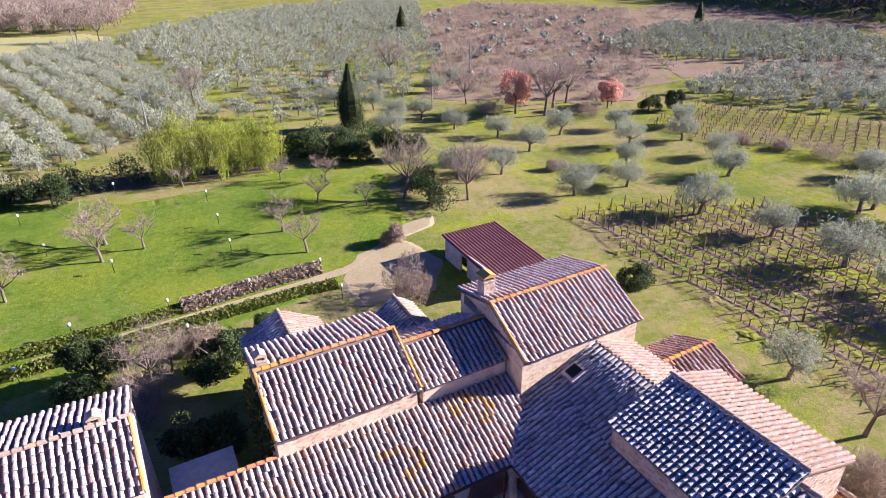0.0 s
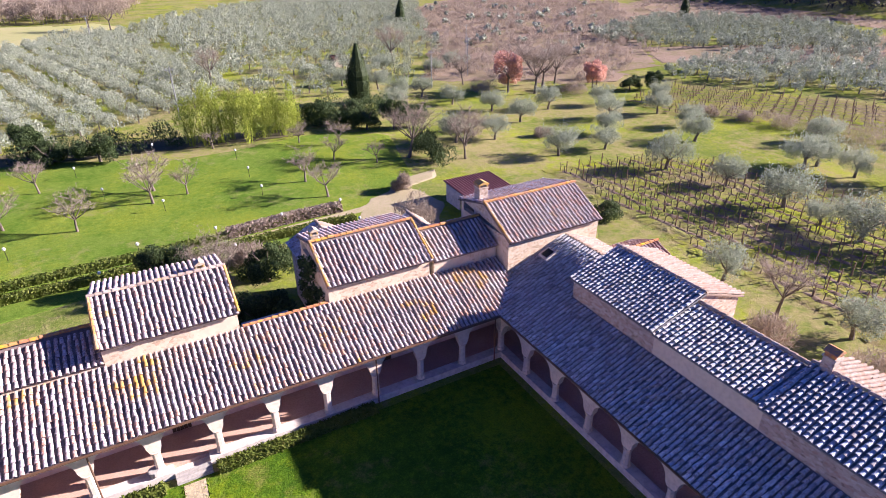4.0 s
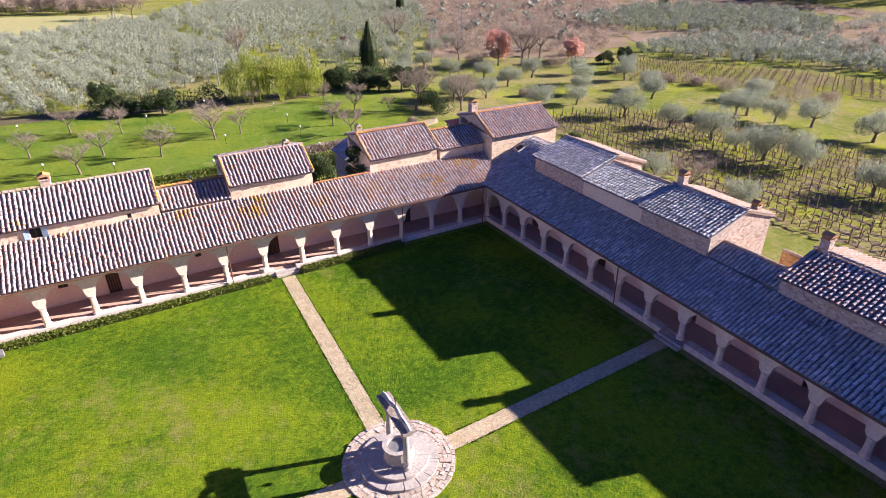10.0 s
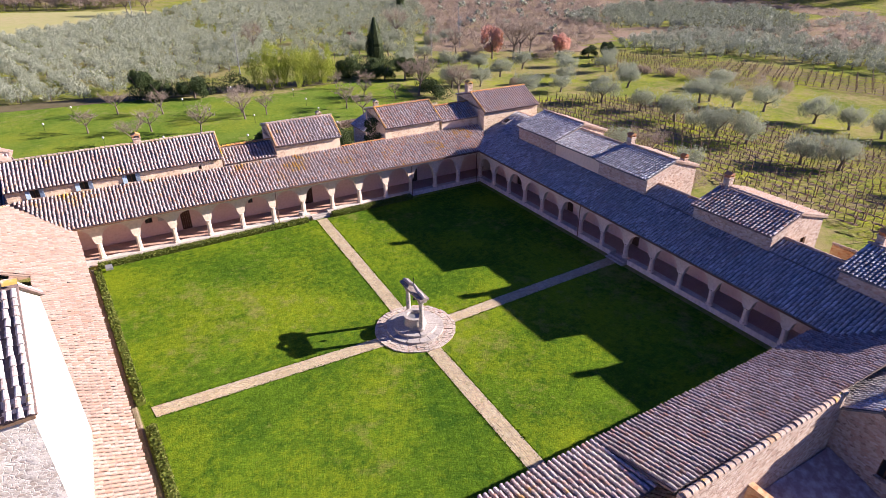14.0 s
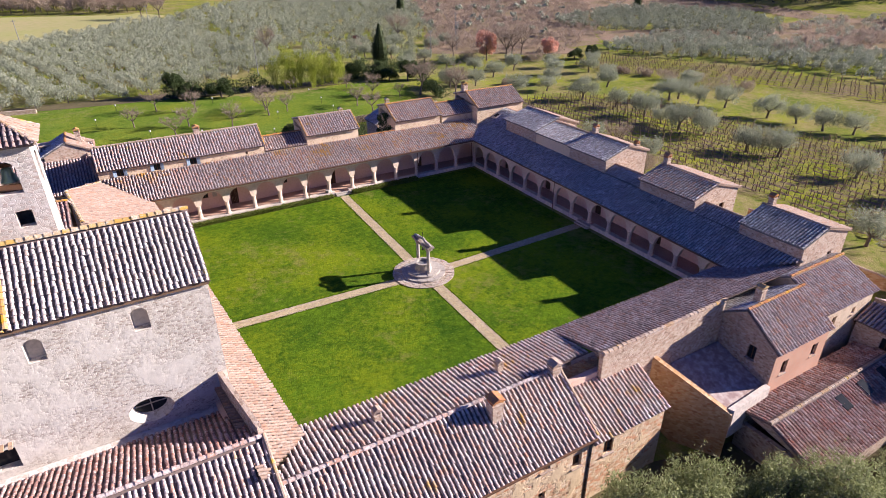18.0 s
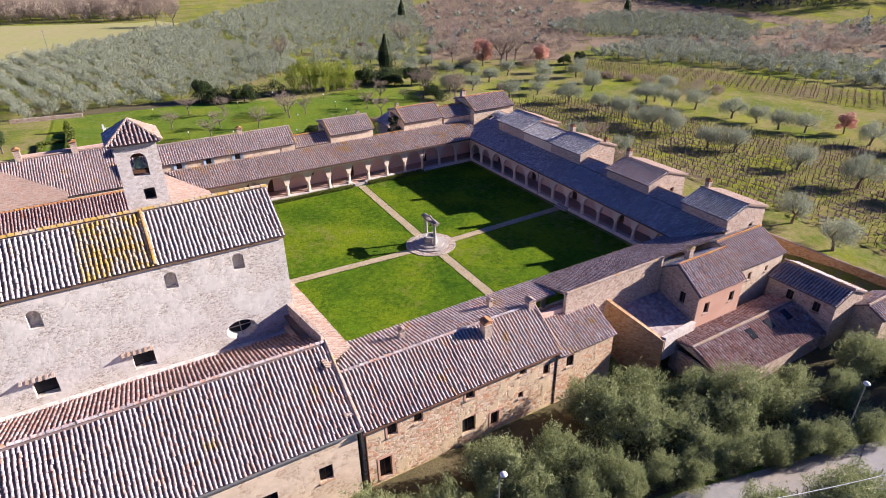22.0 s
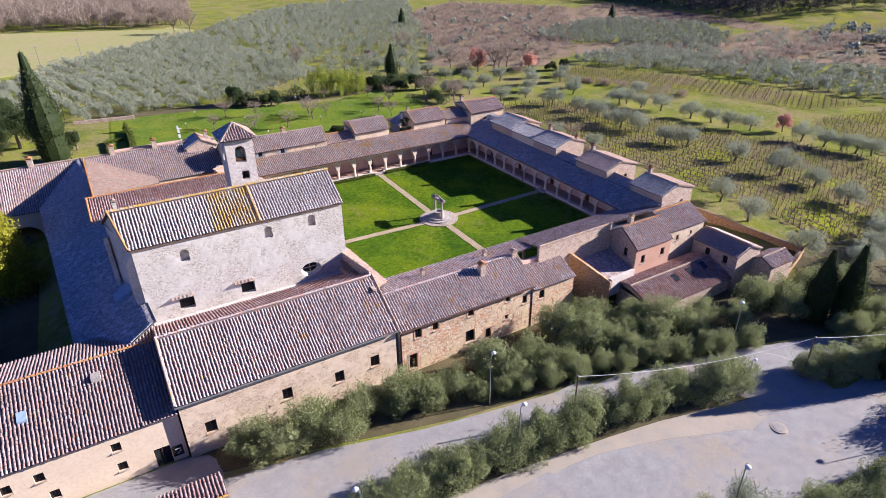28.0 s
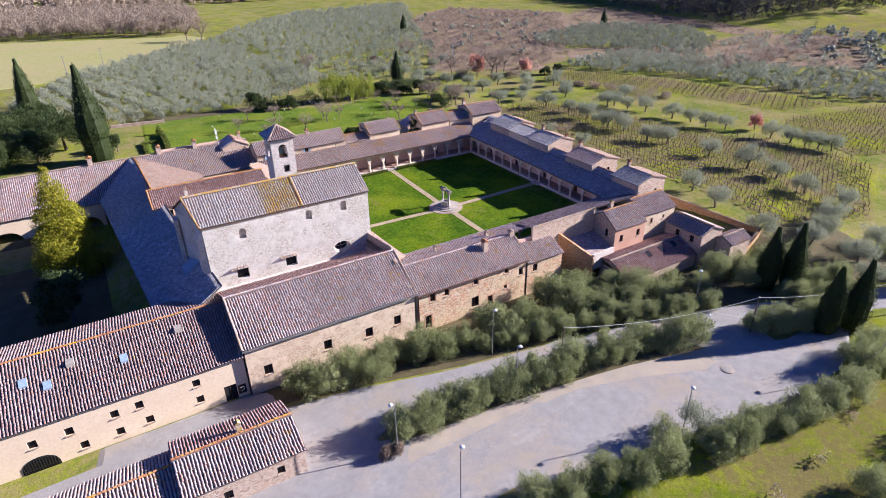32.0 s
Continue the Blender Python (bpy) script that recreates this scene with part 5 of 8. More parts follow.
for u, z, w, h in ch_holes:
    s = Shape()
    s.box((cx0 + u - w / 2, cy0 + 0.55, z), (cx0 + u + w / 2, cy0 + 0.6, z + h))
    part("window", s, M["plinth"], church)
    s = Shape()
    vs, fs = [], []
    for i in range(11):
        a_ = math.pi * i / 10
        x_, zc = cx0 + u - w / 2 * math.cos(a_), z + h - 0.42 + 0.4 * math.sin(a_)
        vs += [(x_, y_, z_) for y_ in (cy0 + 0.004, cy0 + 0.55) for z_ in (zc, z + h)]
    for i in range(10):
        k = 4 * i
        fs += [(k, k + 4, k + 5, k + 1), (k + 6, k + 2, k + 3, k + 7), (k + 2, k + 6, k + 4, k)]
    s.add(vs, fs)
    part("window_arch", s, M["stone_white"], church)
for u, z, w, h in lowh:
    s = Shape()
    s.box((cx0 + u - w / 2, cy0 + 0.6, z), (cx0 + u + w / 2, cy0 + 0.66, z + h))
    part("window", s, M["glass"], church)
    for k in range(6):
        x = cx0 + u - 1.4 + k * 0.42
        s = Shape()
        s.beam((x, cy0 - 0.45, z + h + 0.28), (x, cy0 + 0.02, z + h + 0.42), 0.2, 0.07)
        part("hood_tile", s, M["ridge_old"], church)
s = Shape()
wall(s, (cw1, cy0 + 0.8), (cw1, cy1 - 0.8), -2, ce, 0.8)
part("wall", s, M["stone_white"], church)
s = Shape()
wall(s, (cw1, cy1), (cx0 - SK, cy1), -2, ce, 0.8)
part("wall", s, M["stone_white"], church)
s = Shape()
s.prism([(cx0, cy0 + 0.8), (cx0 + 0.8, cy0 + 0.8), (cx0 + 0.8 - SK, cy1 - 0.8), (cx0 - SK, cy1 - 0.8)], -5, ce)
part("wall", s, M["stone_white"], church)
for xa, xb, sk in ((cx0, cx0 + 0.8, SK), (cw1 - 0.8, cw1, 0.0)):
    m = (cy0 + cy1) / 2
    s = Shape()
    s.add([(xa, cy0, ce), (xa - sk / 2, m, cr - 0.15), (xa - sk, cy1, ce), (xb, cy0, ce), (xb - sk / 2, m, cr - 0.15), (xb - sk, cy1, ce)], [(0, 1, 2), (5, 4, 3), (0, 3, 4, 1), (1, 4, 5, 2), (2, 5, 3, 0)])
    part("gable", s, M["stone_white"], church)
s = Shape()
s.prism([(cx0 - 0.75, cy0 + 0.5), (cx0 - 0.05, cy0 + 0.1), (cx0 - 0.2, cy0 + 1.7), (cx0 - 0.95, cy0 + 1.7)], -5, [11.6, 12.9, 12.9, 11.6])
part("buttress", s, M["stone_white"], church)
s = Shape()
s.prism([(cx0 - SK - 0.5, cy1 - 1.6), (cx0 - SK, cy1 - 1.6), (cx0 - SK, cy1), (cx0 - SK - 0.5, cy1)], -5, 12.3)
part("buttress", s, M["stone_white"], church)
m = (cy0 + cy1) / 2
kk = (cr - ce) / (m - cy0)
CB = math.hypot(m - cy0 + 0.22, cr - ce + 0.22 * kk)
slope(church, (cx0 - 0.3, cy0 - 0.22, ce - 0.22 * kk), (-38.0, cy0 - 0.22, ce - 0.22 * kk), (cx0 - 0.3, m, cr), ("tile_white", "pan"), poly=[(0, 0), (-38.0 - cx0 + 0.3, 0), (-38.0 - cx0 + 0.3, CB), (-SK / 2, CB)], singles=(0.4, 8.4, 0.4, 5.2))
slope(church, (-38.0, cy0 - 0.22, ce - 0.22 * kk), (-33.0, cy0 - 0.22, ce - 0.22 * kk), (-38.0, m, cr), ("tile_yellow", "pan"))
slope(church, (-33.0, cy0 - 0.22, ce - 0.22 * kk), (cx1 + 0.3, cy0 - 0.22, ce - 0.22 * kk), (-33.0, m, cr), ("tile_white", "pan"))
slope(church, (cx1 + 0.3, cy1 + 0.22, ce - 0.22 * kk), (cx0 - 0.3 - SK, cy1 + 0.22, ce - 0.22 * kk), (cx1 + 0.3, m, cr), ("tile_white", "pan"), poly=[(0, 0), (cx1 - cx0 + 0.6 + SK, 0), (cx1 - cx0 + 0.6 + SK / 2, CB), (0, CB)])
ridge(church, (cx0 - 0.3 - SK / 2, m, cr + 0.06), (cx1 + 0.3, m, cr + 0.06), "tile_yellow", 0.2)
ridge(church, (-33.0, cy0 - 0.22, ce - 0.22 * kk + 0.1), (-33.0, m, cr + 0.08), "verge", 0.17)
ridge(church, (cx0 - 0.25, cy0 - 0.22, ce - 0.22 * kk + 0.1), (cx0 - 0.25 - SK / 2, m, cr + 0.08), "verge", 0.13)
s = Shape()
s.beam((cx0 - 0.2, cy0 - 0.06, ce - 0.3), (cx1 + 0.2, cy0 - 0.06, ce - 0.3), 0.24, 0.14)
part("cornice", s, M["beam"], church)
chimney(church, cx0 - 0.3, m + 0.6, 15.2, 17.4, 0.4, "ridge_old", "stone_white")

# bell tower
tower = thing("bell_tower", (-31.7, -6.9, 8), "square rubble bell tower with arched openings and a tiled pyramid roof", "tower")
tx0, tx1, ty0, ty1 = -33.7, -30.3, -8.75, -5.1
s = Shape()
wall(s, (tx0, ty0), (tx1, ty0), 8, 17.3, 0.6, [(1.5, 2.4, 15.3, 16.4)])
wall(s, (tx1, ty0 + 0.6), (tx1, ty1 - 0.6), 8, 17.3, 0.6)
wall(s, (tx1, ty1), (tx0, ty1), 8, 17.3, 0.6)
wall(s, (tx0, ty1 - 0.6), (tx0, ty0 + 0.6), 8, 17.3, 0.6)
part("wall", s, M["stone_tower"], tower)


def belfry_face(p, q, th=0.6, w=1.3, z0=17.3, zs=19.0, rise=0.65, top=20.6):
    p, q = Vector((*p, 0)), Vector((*q, 0))
    U, L = (q - p).normalized(), (q - p).length
    Nn = Vector((-U.y, U.x, 0)) * th
    s = Shape()
    wall(s, p[:2], (p + U * (L - w) / 2)[:2], z0, top, th)
    wall(s, (p + U * (L + w) / 2)[:2], q[:2], z0, top, th)
    wall(s, (p + U * (L - w) / 2)[:2], (p + U * (L + w) / 2)[:2], z0, z0 + 0.25, th)
    n = 12
    vs, fs = [], []
    for i in range(n + 1):
        c = p + U * (L / 2 - w / 2 * math.cos(math.pi * i / n))
        z = zs + rise * math.sin(math.pi * i / n)
        vs += [(c.x, c.y, z), (c.x, c.y, top), ((c + Nn).x, (c + Nn).y, z), ((c + Nn).x, (c + Nn).y, top)]
    for i in range(n):
        k, m_ = 4 * i, 4 * i + 4
        fs += [(k, m_, m_ + 1, k + 1), (m_ + 2, k + 2, k + 3, m_ + 3), (k + 2, m_ + 2, m_, k)]
    s.add(vs, fs)
    return s


for p, q in (((tx0, ty0), (tx1, ty0)), ((tx1, ty0 + 0.6), (tx1, ty1 - 0.6)), ((tx1, ty1), (tx0, ty1)), ((tx0, ty1 - 0.6), (tx0, ty0 + 0.6))):
    part("belfry_wall", belfry_face(p, q), M["stone_tower"], tower)
s = Shape()
s.box((tx0 + 0.6, ty0 + 0.6, 17.0), (tx1 - 0.6, ty1 - 0.6, 17.28))
part("belfry_floor", s, M["wood"], tower)
mx, my = (tx0 + tx1) / 2, (ty0 + ty1) / 2
ov, tz = 0.45, 20.55
apex = Vector((mx, my, 22.2))
cs = [Vector((tx0 - ov, ty0 - ov, tz)), Vector((tx1 + ov, ty0 - ov, tz)), Vector((tx1 + ov, ty1 + ov, tz)), Vector((tx0 - ov, ty1 + ov, tz))]
for i, (mt, pn) in enumerate((("tile_rose", "pan"), ("tile_pale", "pan_pale"), ("tile", "pan"), ("tile_grey", "pan"))):
    a, b = cs[i], cs[(i + 1) % 4]
    mid = (a + b) / 2
    hgt = (apex - mid).length
    w = (b - a).length
    slope(tower, a, b, a + (apex - mid), (mt, pn), poly=[(0, 0), (w, 0), (w / 2, hgt)])
    ridge(tower, a + Vector((0, 0, 0.05)), apex, "ridge_old", 0.14)
s = Shape()
s.box((tx0 - 0.3, ty0 - 0.3, 20.4), (tx1 + 0.3, ty1 + 0.3, 20.56))
part("cornice", s, M["stone_tower"], tower)
for k in range(9):
    s = Shape()
    a = k * 0.7
    c = (mx + 0.5 * math.cos(a * 2.3), my + 0.5 * math.sin(a * 2.3), 21.85 - 0.25 * abs(math.cos(a)))
    s.lathe([(0.1, 0), (0.17, 0.08), (0.12, 0.2), (0.03, 0.25)], c, 6)
    part("loose_stone", s, M["wellstone"], tower)
bell = thing("bell", (mx, my - 0.6, 18.2), "green bronze church bell hung from a wooden yoke", "bell")
s = Shape()
s.lathe([(0.52, 18.05), (0.5, 18.12), (0.4, 18.3), (0.33, 18.6), (0.28, 18.85), (0.16, 18.98), (0.05, 19.0)], (mx, my - 0.6, 0), 20)
part("bell_body", s, M["bronze"], bell, smooth=True)
s = Shape()
s.beam((mx - 0.85, my - 0.6, 19.1), (mx + 0.85, my - 0.6, 19.1), 0.22, 0.24)
part("yoke", s, M["wood"], bell)

# ---- south range ----
nave = thing("south_range", (-35, -26, -5), "long stone range with a grey-pink tiled roof beside the church", "building")
s = Shape()
sx0, sx1 = -46.4, -22.6
sw = [(-25.4, -2.1, 1.1, 1.5), (-29.8, -2.5, 1.1, 1.5), (-35.8, -2.2, 1.1, 1.5), (-43.9, -2.8, 1.1, 1.5)]
wall(s, (sx0, -30.9), (sx1, -30.9), -6, 2.35, 0.6, [(x - sx0 - w / 2, x - sx0 + w / 2, z, z + h) for x, z, w, h in sw])
part("wall", s, M["stone_plaster"], nave)
s = Shape()
wall(s, (sx0, -18.1), (sx0, -30.3), -6, 2.3, 0.6)
s.add([(sx0, -30.9, 2.3), (sx0, -24.5, 6.0), (sx0, -18.1, 3.5), (sx0, -18.1, 2.3), (sx0 + 0.6, -30.9, 2.3), (sx0 + 0.6, -24.5, 6.0), (sx0 + 0.6, -18.1, 3.5), (sx0 + 0.6, -18.1, 2.3)],
      [(0, 1, 2, 3)[::-1], (4, 5, 6, 7), (0, 4, 5, 1)[::-1], (1, 5, 6, 2)[::-1], (2, 6, 7, 3)[::-1]])
wall(s, (sx1, -30.3), (sx1, -18.1), -6, 3.0, 0.6)
s.add([(sx1 - 0.6, -30.9, 2.3), (sx1 - 0.6, -24.5, 6.0), (sx1 - 0.6, -18.1, 3.5), (sx1 - 0.6, -18.1, 2.3), (sx1, -30.9, 2.3), (sx1, -24.5, 6.0), (sx1, -18.1, 3.5), (sx1, -18.1, 2.3)],
      [(0, 1, 2, 3)[::-1], (4, 5, 6, 7), (0, 4, 5, 1)[::-1], (1, 5, 6, 2)[::-1], (2, 6, 7, 3)[::-1]])
part("wall", s, M["stone"], nave)
for x, z, w, h in sw:
    window(nave, (sx0, -30.9), (sx1, -30.9), x - sx0, z, w, h, 0.6)
slope(nave, (sx0 - 0.3, -31.35, 2.15), (sx1 + 0.3, -31.35, 2.15), (sx0 - 0.3, -24.5, 6.1), ("tile", "pan"), singles=(5, 14, 1.0, 6.4))
slope(nave, (sx1 + 0.3, -18.5, 3.75), (sx0 - 0.3, -18.5, 3.75), (sx1 + 0.3, -24.5, 6.1), ("tile_red", "pan"))
s = Shape()
s.prism([(sx0, -18.55), (sx1, -18.55), (sx1, -18.004), (sx0, -18.004)], 3.2, [3.72, 3.72, 3.95, 3.95])
part("wall_ledge", s, M["stone_tower"], nave, "mortared ledge where roof meets church")
ridge(nave, (sx0 - 0.3, -24.5, 6.15), (sx1 + 0.3, -24.5, 6.12), "tile", 0.16)
ridge(nave, (sx0 - 0.25, -31.35, 2.25), (sx0 - 0.25, -24.5, 6.2), "ridge_old", 0.14)
ridge(nave, (sx1 + 0.25, -31.35, 2.25), (sx1 + 0.25, -24.5, 6.2), "ridge_old", 0.14)
s = Shape()
s.beam((sx0 - 0.3, -31.4, 2.02), (sx1 + 0.3, -31.4, 2.02), 0.14, 0.12)
part("gutter", s, M["pole"], nave)
s = Shape()
wall(s, (-23.6, -17.7), (-22.6, -24.3), 4, 6.6, 0.3)
part("parapet", s, M["stone"], nave)

rng_e = thing("south_range", (-12, -28, -5), "rubble stone range with brick-framed windows and tiled roof", "building")
rx0, rx1 = -22.3, -2.6
ew = [(-19.6, -0.3, 0.9, 1.4), (-17.2, -0.1, 0.8, 1.4), (-12.1, 0.1, 0.9, 1.4), (-6.4, 0.3, 0.8, 1.3), (-12.2, -3.8, 1.4, 1.8), (-20.4, -4.6, 1.1, 2.2), (-6.5, -2.4, 0.6, 0.7), (-9.4, -4.3, 0.9, 1.6), (-3.6, -0.9, 0.8, 1.2)]
s = Shape()
wall(s, (rx0, -30.9), (rx1, -30.9), -6, 1.9, 0.6, [(x - rx0 - w / 2, x - rx0 + w / 2, z, z + h) for x, z, w, h in ew])
wall(s, (rx1, -30.3), (rx1, -24), -6, 2.0, 0.6)
s.add([(rx1 - 0.6, -30.9, 1.9), (rx1 - 0.6, -26.9, 4.35), (rx1 - 0.6, -22.9, 3.3), (rx1, -30.9, 1.9), (rx1, -26.9, 4.35), (rx1, -22.9, 3.3)], [(2, 1, 0), (3, 4, 5), (0, 1, 4, 3), (1, 2, 5, 4)])
part("wall", s, M["stone_south"], rng_e)
for x, z, w, h in ew:
    window(rng_e, (rx0, -30.9), (rx1, -30.9), x - rx0, z, w, h, 0.6)
for x, z, w, h in (ew[0], ew[2], ew[5], ew[7]):
    s = Shape()
    for sg in (-1, 1):
        s.box((x + sg * (w / 2 + 0.09) - 0.09, -30.93, z - 0.05), (x + sg * (w / 2 + 0.09) + 0.09, -30.88, z + h + 0.2))
    s.box((x - w / 2, -30.93, z + h), (x + w / 2, -30.88, z + h + 0.25))
    part("brick_surround", s, M["salmon"], rng_e)
slope(rng_e, (rx0, -31.35, 1.65), (rx1 + 0.2, -31.35, 1.65), (rx0, -26.9, 4.4), ("tile", "pan"), singles=(1, 13, 0.6, 4.6))
ridge(rng_e, (rx0, -26.9, 4.45), (rx1 + 0.2, -26.9, 4.43), "tile", 0.16)
ridge(rng_e, (rx1 + 0.2, -31.3, 1.75), (rx1 + 0.2, -26.9, 4.5), "ridge_old", 0.14)
s = Shape()
s.beam((rx0, -31.4, 1.52), (rx1 + 0.2, -31.4, 1.52), 0.14, 0.12)
s.tube([(rx0 + 0.3, -31.3, 1.4), (rx0 + 0.3, -31.0, 1.0), (rx0 + 0.3, -31.0, -5.2)], [0.09] * 3, 8)
part("gutter", s, M["copper"], rng_e)
chimney(rng_e, -8.6, -28.0, 3.2, 5.4, 0.8, "ridge")
chimney(rng_e, -2.9, -27.0, 3.9, 5.2, 0.7, "ridge_old")
chimney(rng_e, -15.4, -24.6, 3.2, 4.9, 0.45, "ridge_old")
chimney(rng_e, -5.9, -24.6, 3.2, 4.9, 0.45, "ridge_old")
ext = gable_house("south_range", "low end of the stone range", -2.4, 4.7, -31.0, -24.4, -6, 1.05, 2.9, "x", 0.35, 0.1, rpos=-27.2, ridge_mat="ridge_old", category="building", wallmat="stone_south", holes={"S": [(1.6, -1.0, 0.9, 1.3)]})

# ---- south-east annexes ----
gable_house("house", "stone annexe with salmon front and a chimney", 14.6, 21.8, -32.7, -26.2, -3.5, 2.95, 5.1, "x", 0.3, 0.15, rpos=-29.7, tiles=(("tile", "pan"), GR), holes={"S": [(1.6, 0.2, 0.8, 1.3), (5.6, 0.4, 0.8, 1.2)], "W": [(4.2, 1.0, 0.7, 1.3)]}, ridge_mat="ridge")
an = thing("house_front", (18, -32.75, -1), "salmon plastered front of the annexe", "wall", "", "structure")
s = Shape()
wall(s, (14.62, -32.75), (21.8, -32.75), -3.0, 2.7, 0.045, [(1.2, 2.0, 0.2, 1.5), (5.2, 6.0, 0.4, 1.6)])
part("plaster_front", s, M["salmon"], an)
ca = thing("chimney_stack", (16.9, -28.9, 4), "brick chimney with an orange cap on the annexe", "chimney")
chimney(ca, 16.9, -29.0, 4.3, 6.3, 0.6, "tile_yellow")
gable_house("house", "higher stone annexe beside the garden wall", 22.6, 30.4, -31.7, -24.4, -3.5, 3.25, 5.0, "x", 0.3, 0.15, rpos=-28.2, tiles=(("tile", "pan"), GR), ridge_mat="ridge", holes={"S": [(2.0, 1.2, 0.6, 0.9), (5.0, 1.4, 0.5, 0.7)]}, wallmat="stone_plaster")
gable_house("outbuilding", "long low outbuilding with grey tiles", 28.2, 33.6, -39.6, -32.0, -5, 0.85, 1.95, "y", 0.25, 0.15, tiles=(("tile", "pan"), ("tile", "pan")), category="outbuilding", wallmat="stone", ridge_mat="ridge_old", holes={"W": [(2.3, -1.0, 0.8, 1.2), (5.3, -1.0, 0.8, 1.2)]})
gable_house("outbuilding", "tiny tiled shed by the garden wall", 32.2, 37.4, -42.6, -39.2, -6, -0.6, 0.3, "x", 0.25, 0.15, tiles=(("tile", "pan"), ("tile", "pan")), category="outbuilding", ridge_mat="ridge_old")
low = gable_house("outbuilding", "broad low building with reddish tiles and skylights", 11.6, 27.9, -39.2, -32.85, -6, -2.5, -0.85, "x", 0.3, 0.15, rpos=-35.2, zback=-1.35, tiles=(("tile_red", "pan"), ("tile_red", "pan")), category="outbuilding", ridge_mat="ridge_old", wallmat="stone")
for x, y in ((19.1, -36.5), (22.3, -36.4), (25.4, -36.3)):
    z = -2.5 + (y + 39.2) * (1.65 / 4.0)
    s = Shape()
    s.prism([(x - 0.45, y - 0.55), (x + 0.45, y - 0.55), (x + 0.45, y + 0.55), (x - 0.45, y + 0.55)], z - 0.3, [z - 0.03, z - 0.03, z + 0.42, z + 0.42])
    part("skylight", s, M["glass"], low, "dusty roof window")
tw = thing("terrace", (9, -30, -2), "walled terrace with ochre rendered walls", "terrace")
s = Shape()
s.prism([(6.4, -27.9), (9.4, -33.4), (9.8, -33.2), (6.8, -27.85)], -6, [2.5, -0.5, -0.5, 2.5])
part("wall", s, M["ochre"], tw)
s = Shape()
s.prism([(6.85, -27.9), (9.85, -33.3), (14.55, -33.0), (14.55, -27.9)], -3, [0.9, -0.7, -0.7, 0.9])
part("terrace_floor", s, M["terrace"], tw)
s = Shape()
s.prism([(9.7, -33.35), (14.5, -33.05), (14.5, -32.6), (9.5, -32.9)], -3, [-0.25, -0.25, -0.22, -0.22])
part("parapet", s, M["plinth"], tw, "whitewashed low parapet")
s = Shape()
wall(s, (0.8, -28.0), (14.5, -27.8), -3, 4.9, 0.4)
part("wall", s, M["stone"], tw)
coping(tw, (0.8, -27.9), (14.5, -27.7), 5.0, 5.0)
gw = thing("garden_wall", (39, -33, -2), "long ochre and rubble garden wall", "wall")
s = Shape()
pts = [(32.0, -21.8), (36.2, -26.0), (40.2, -33.4), (43.2, -40.6), (37.5, -42.0)]
tops = [3.2, 1.6, -0.2, -1.4, -2.6]
for (a, b), za, zb in zip(zip(pts, pts[1:]), tops, tops[1:]):
    d = (Vector(b) - Vector(a)).normalized()
    n_ = Vector((-d.y, d.x)) * 0.45
    P = [a, b, tuple(Vector(b) + n_), tuple(Vector(a) + n_)]
    s.prism(P, -7, [za, zb, zb, za])
part("wall", s, M["ochre"], gw)
for (a, b), za, zb in zip(zip(pts, pts[1:]), tops, tops[1:]):
    coping(gw, a, b, za + 0.02, zb + 0.02, "ridge_old")

# ---- ranges round the small western cloister ----
wr = thing("west_range", (-53, 5, -2), "long range west of the church under a shaded grey roof", "building")
s = Shape()
s.prism([(-57.4, 27), (-53.6, -17.5), (-53.1, -17.5), (-56.9, 27)], -6, [4.0, 1.9, 1.9, 4.0])
part("wall", s, M["stone"], wr)
s = Shape()
wall(s, (-49.6, 12), (-49.6, 30), -2, 8.4, 0.5)
part("wall", s, M["stone_plaster"], wr)
wa, wb = Vector((-57.9, 27.2, 4.0)), Vector((-54.0, -22.5, 1.7))
wdir = (wb - wa).normalized()
wup = Vector((-wdir.y, wdir.x, 0)) * 7.9 + Vector((0, 0, 5.0))
slope(wr, wa, wb, wa + wup, GR, poly=[(0, 0), ((wb - wa).length, 0), ((wb - wa).length, 9.35), (-6.6, 9.35)])
slope(wr, (-40.2, 13.0, 7.3), (-40.2, 34.0, 7.3), (-50.0, 13.0, 9.0), PL, poly=[(0, 9.94), (6.2, 0), (8.8, 0), (21, 9.94)])
ridge(wr, (-49.6, 12.5, 9.05), (-50.2, 34.2, 9.05), "ridge")
s = Shape()
s.prism([(-49.6, -14.6), (-47.4, -14.6), (-47.4, -12.2), (-49.6, -12.2)], 4.8, [6.0, 7.2, 7.2, 6.0])
part("dormer", s, M["blue"], wr, "blue-grey glazed roof dormer")
nr_ = thing("north_range", (-50, 30, -2), "long north range of the small cloister with red-grey tiles", "building")
s = Shape()
wall(s, (-48, 26.2), (-28.5, 26.2), -2, 5.2, 0.5)
wall(s, (-28.5, 41.5), (-90, 41.5), -2, 3.6, 0.5)
part("wall", s, M["cream"], nr_)
s = Shape()
wall(s, (-28.5, 26.8), (-28.5, 41.5), -2, 4.6, 0.5)
part("wall", s, M["cream"], nr_)
for k in range(6):
    xk = -57.8 - 6.3 * (k + 1)
    part("arch", arch_bay("x", 27.0, xk, xk + 6.3, th=0.5, z_s=-0.6, rise=2.1, top=4.0, foot=0.7, n=20, low=-1.6), M["cream"], nr_)
    s = Shape()
    s.box((xk - 0.45, 26.7, -4), (xk + 0.45, 27.3, -1.55))
    part("pillar", s, M["cream"], nr_)
s = Shape()
wall(s, (-96, 30.6), (-57.4, 30.6), -4, 5.5, 0.3)
part("wall", s, M["salmon"], nr_)
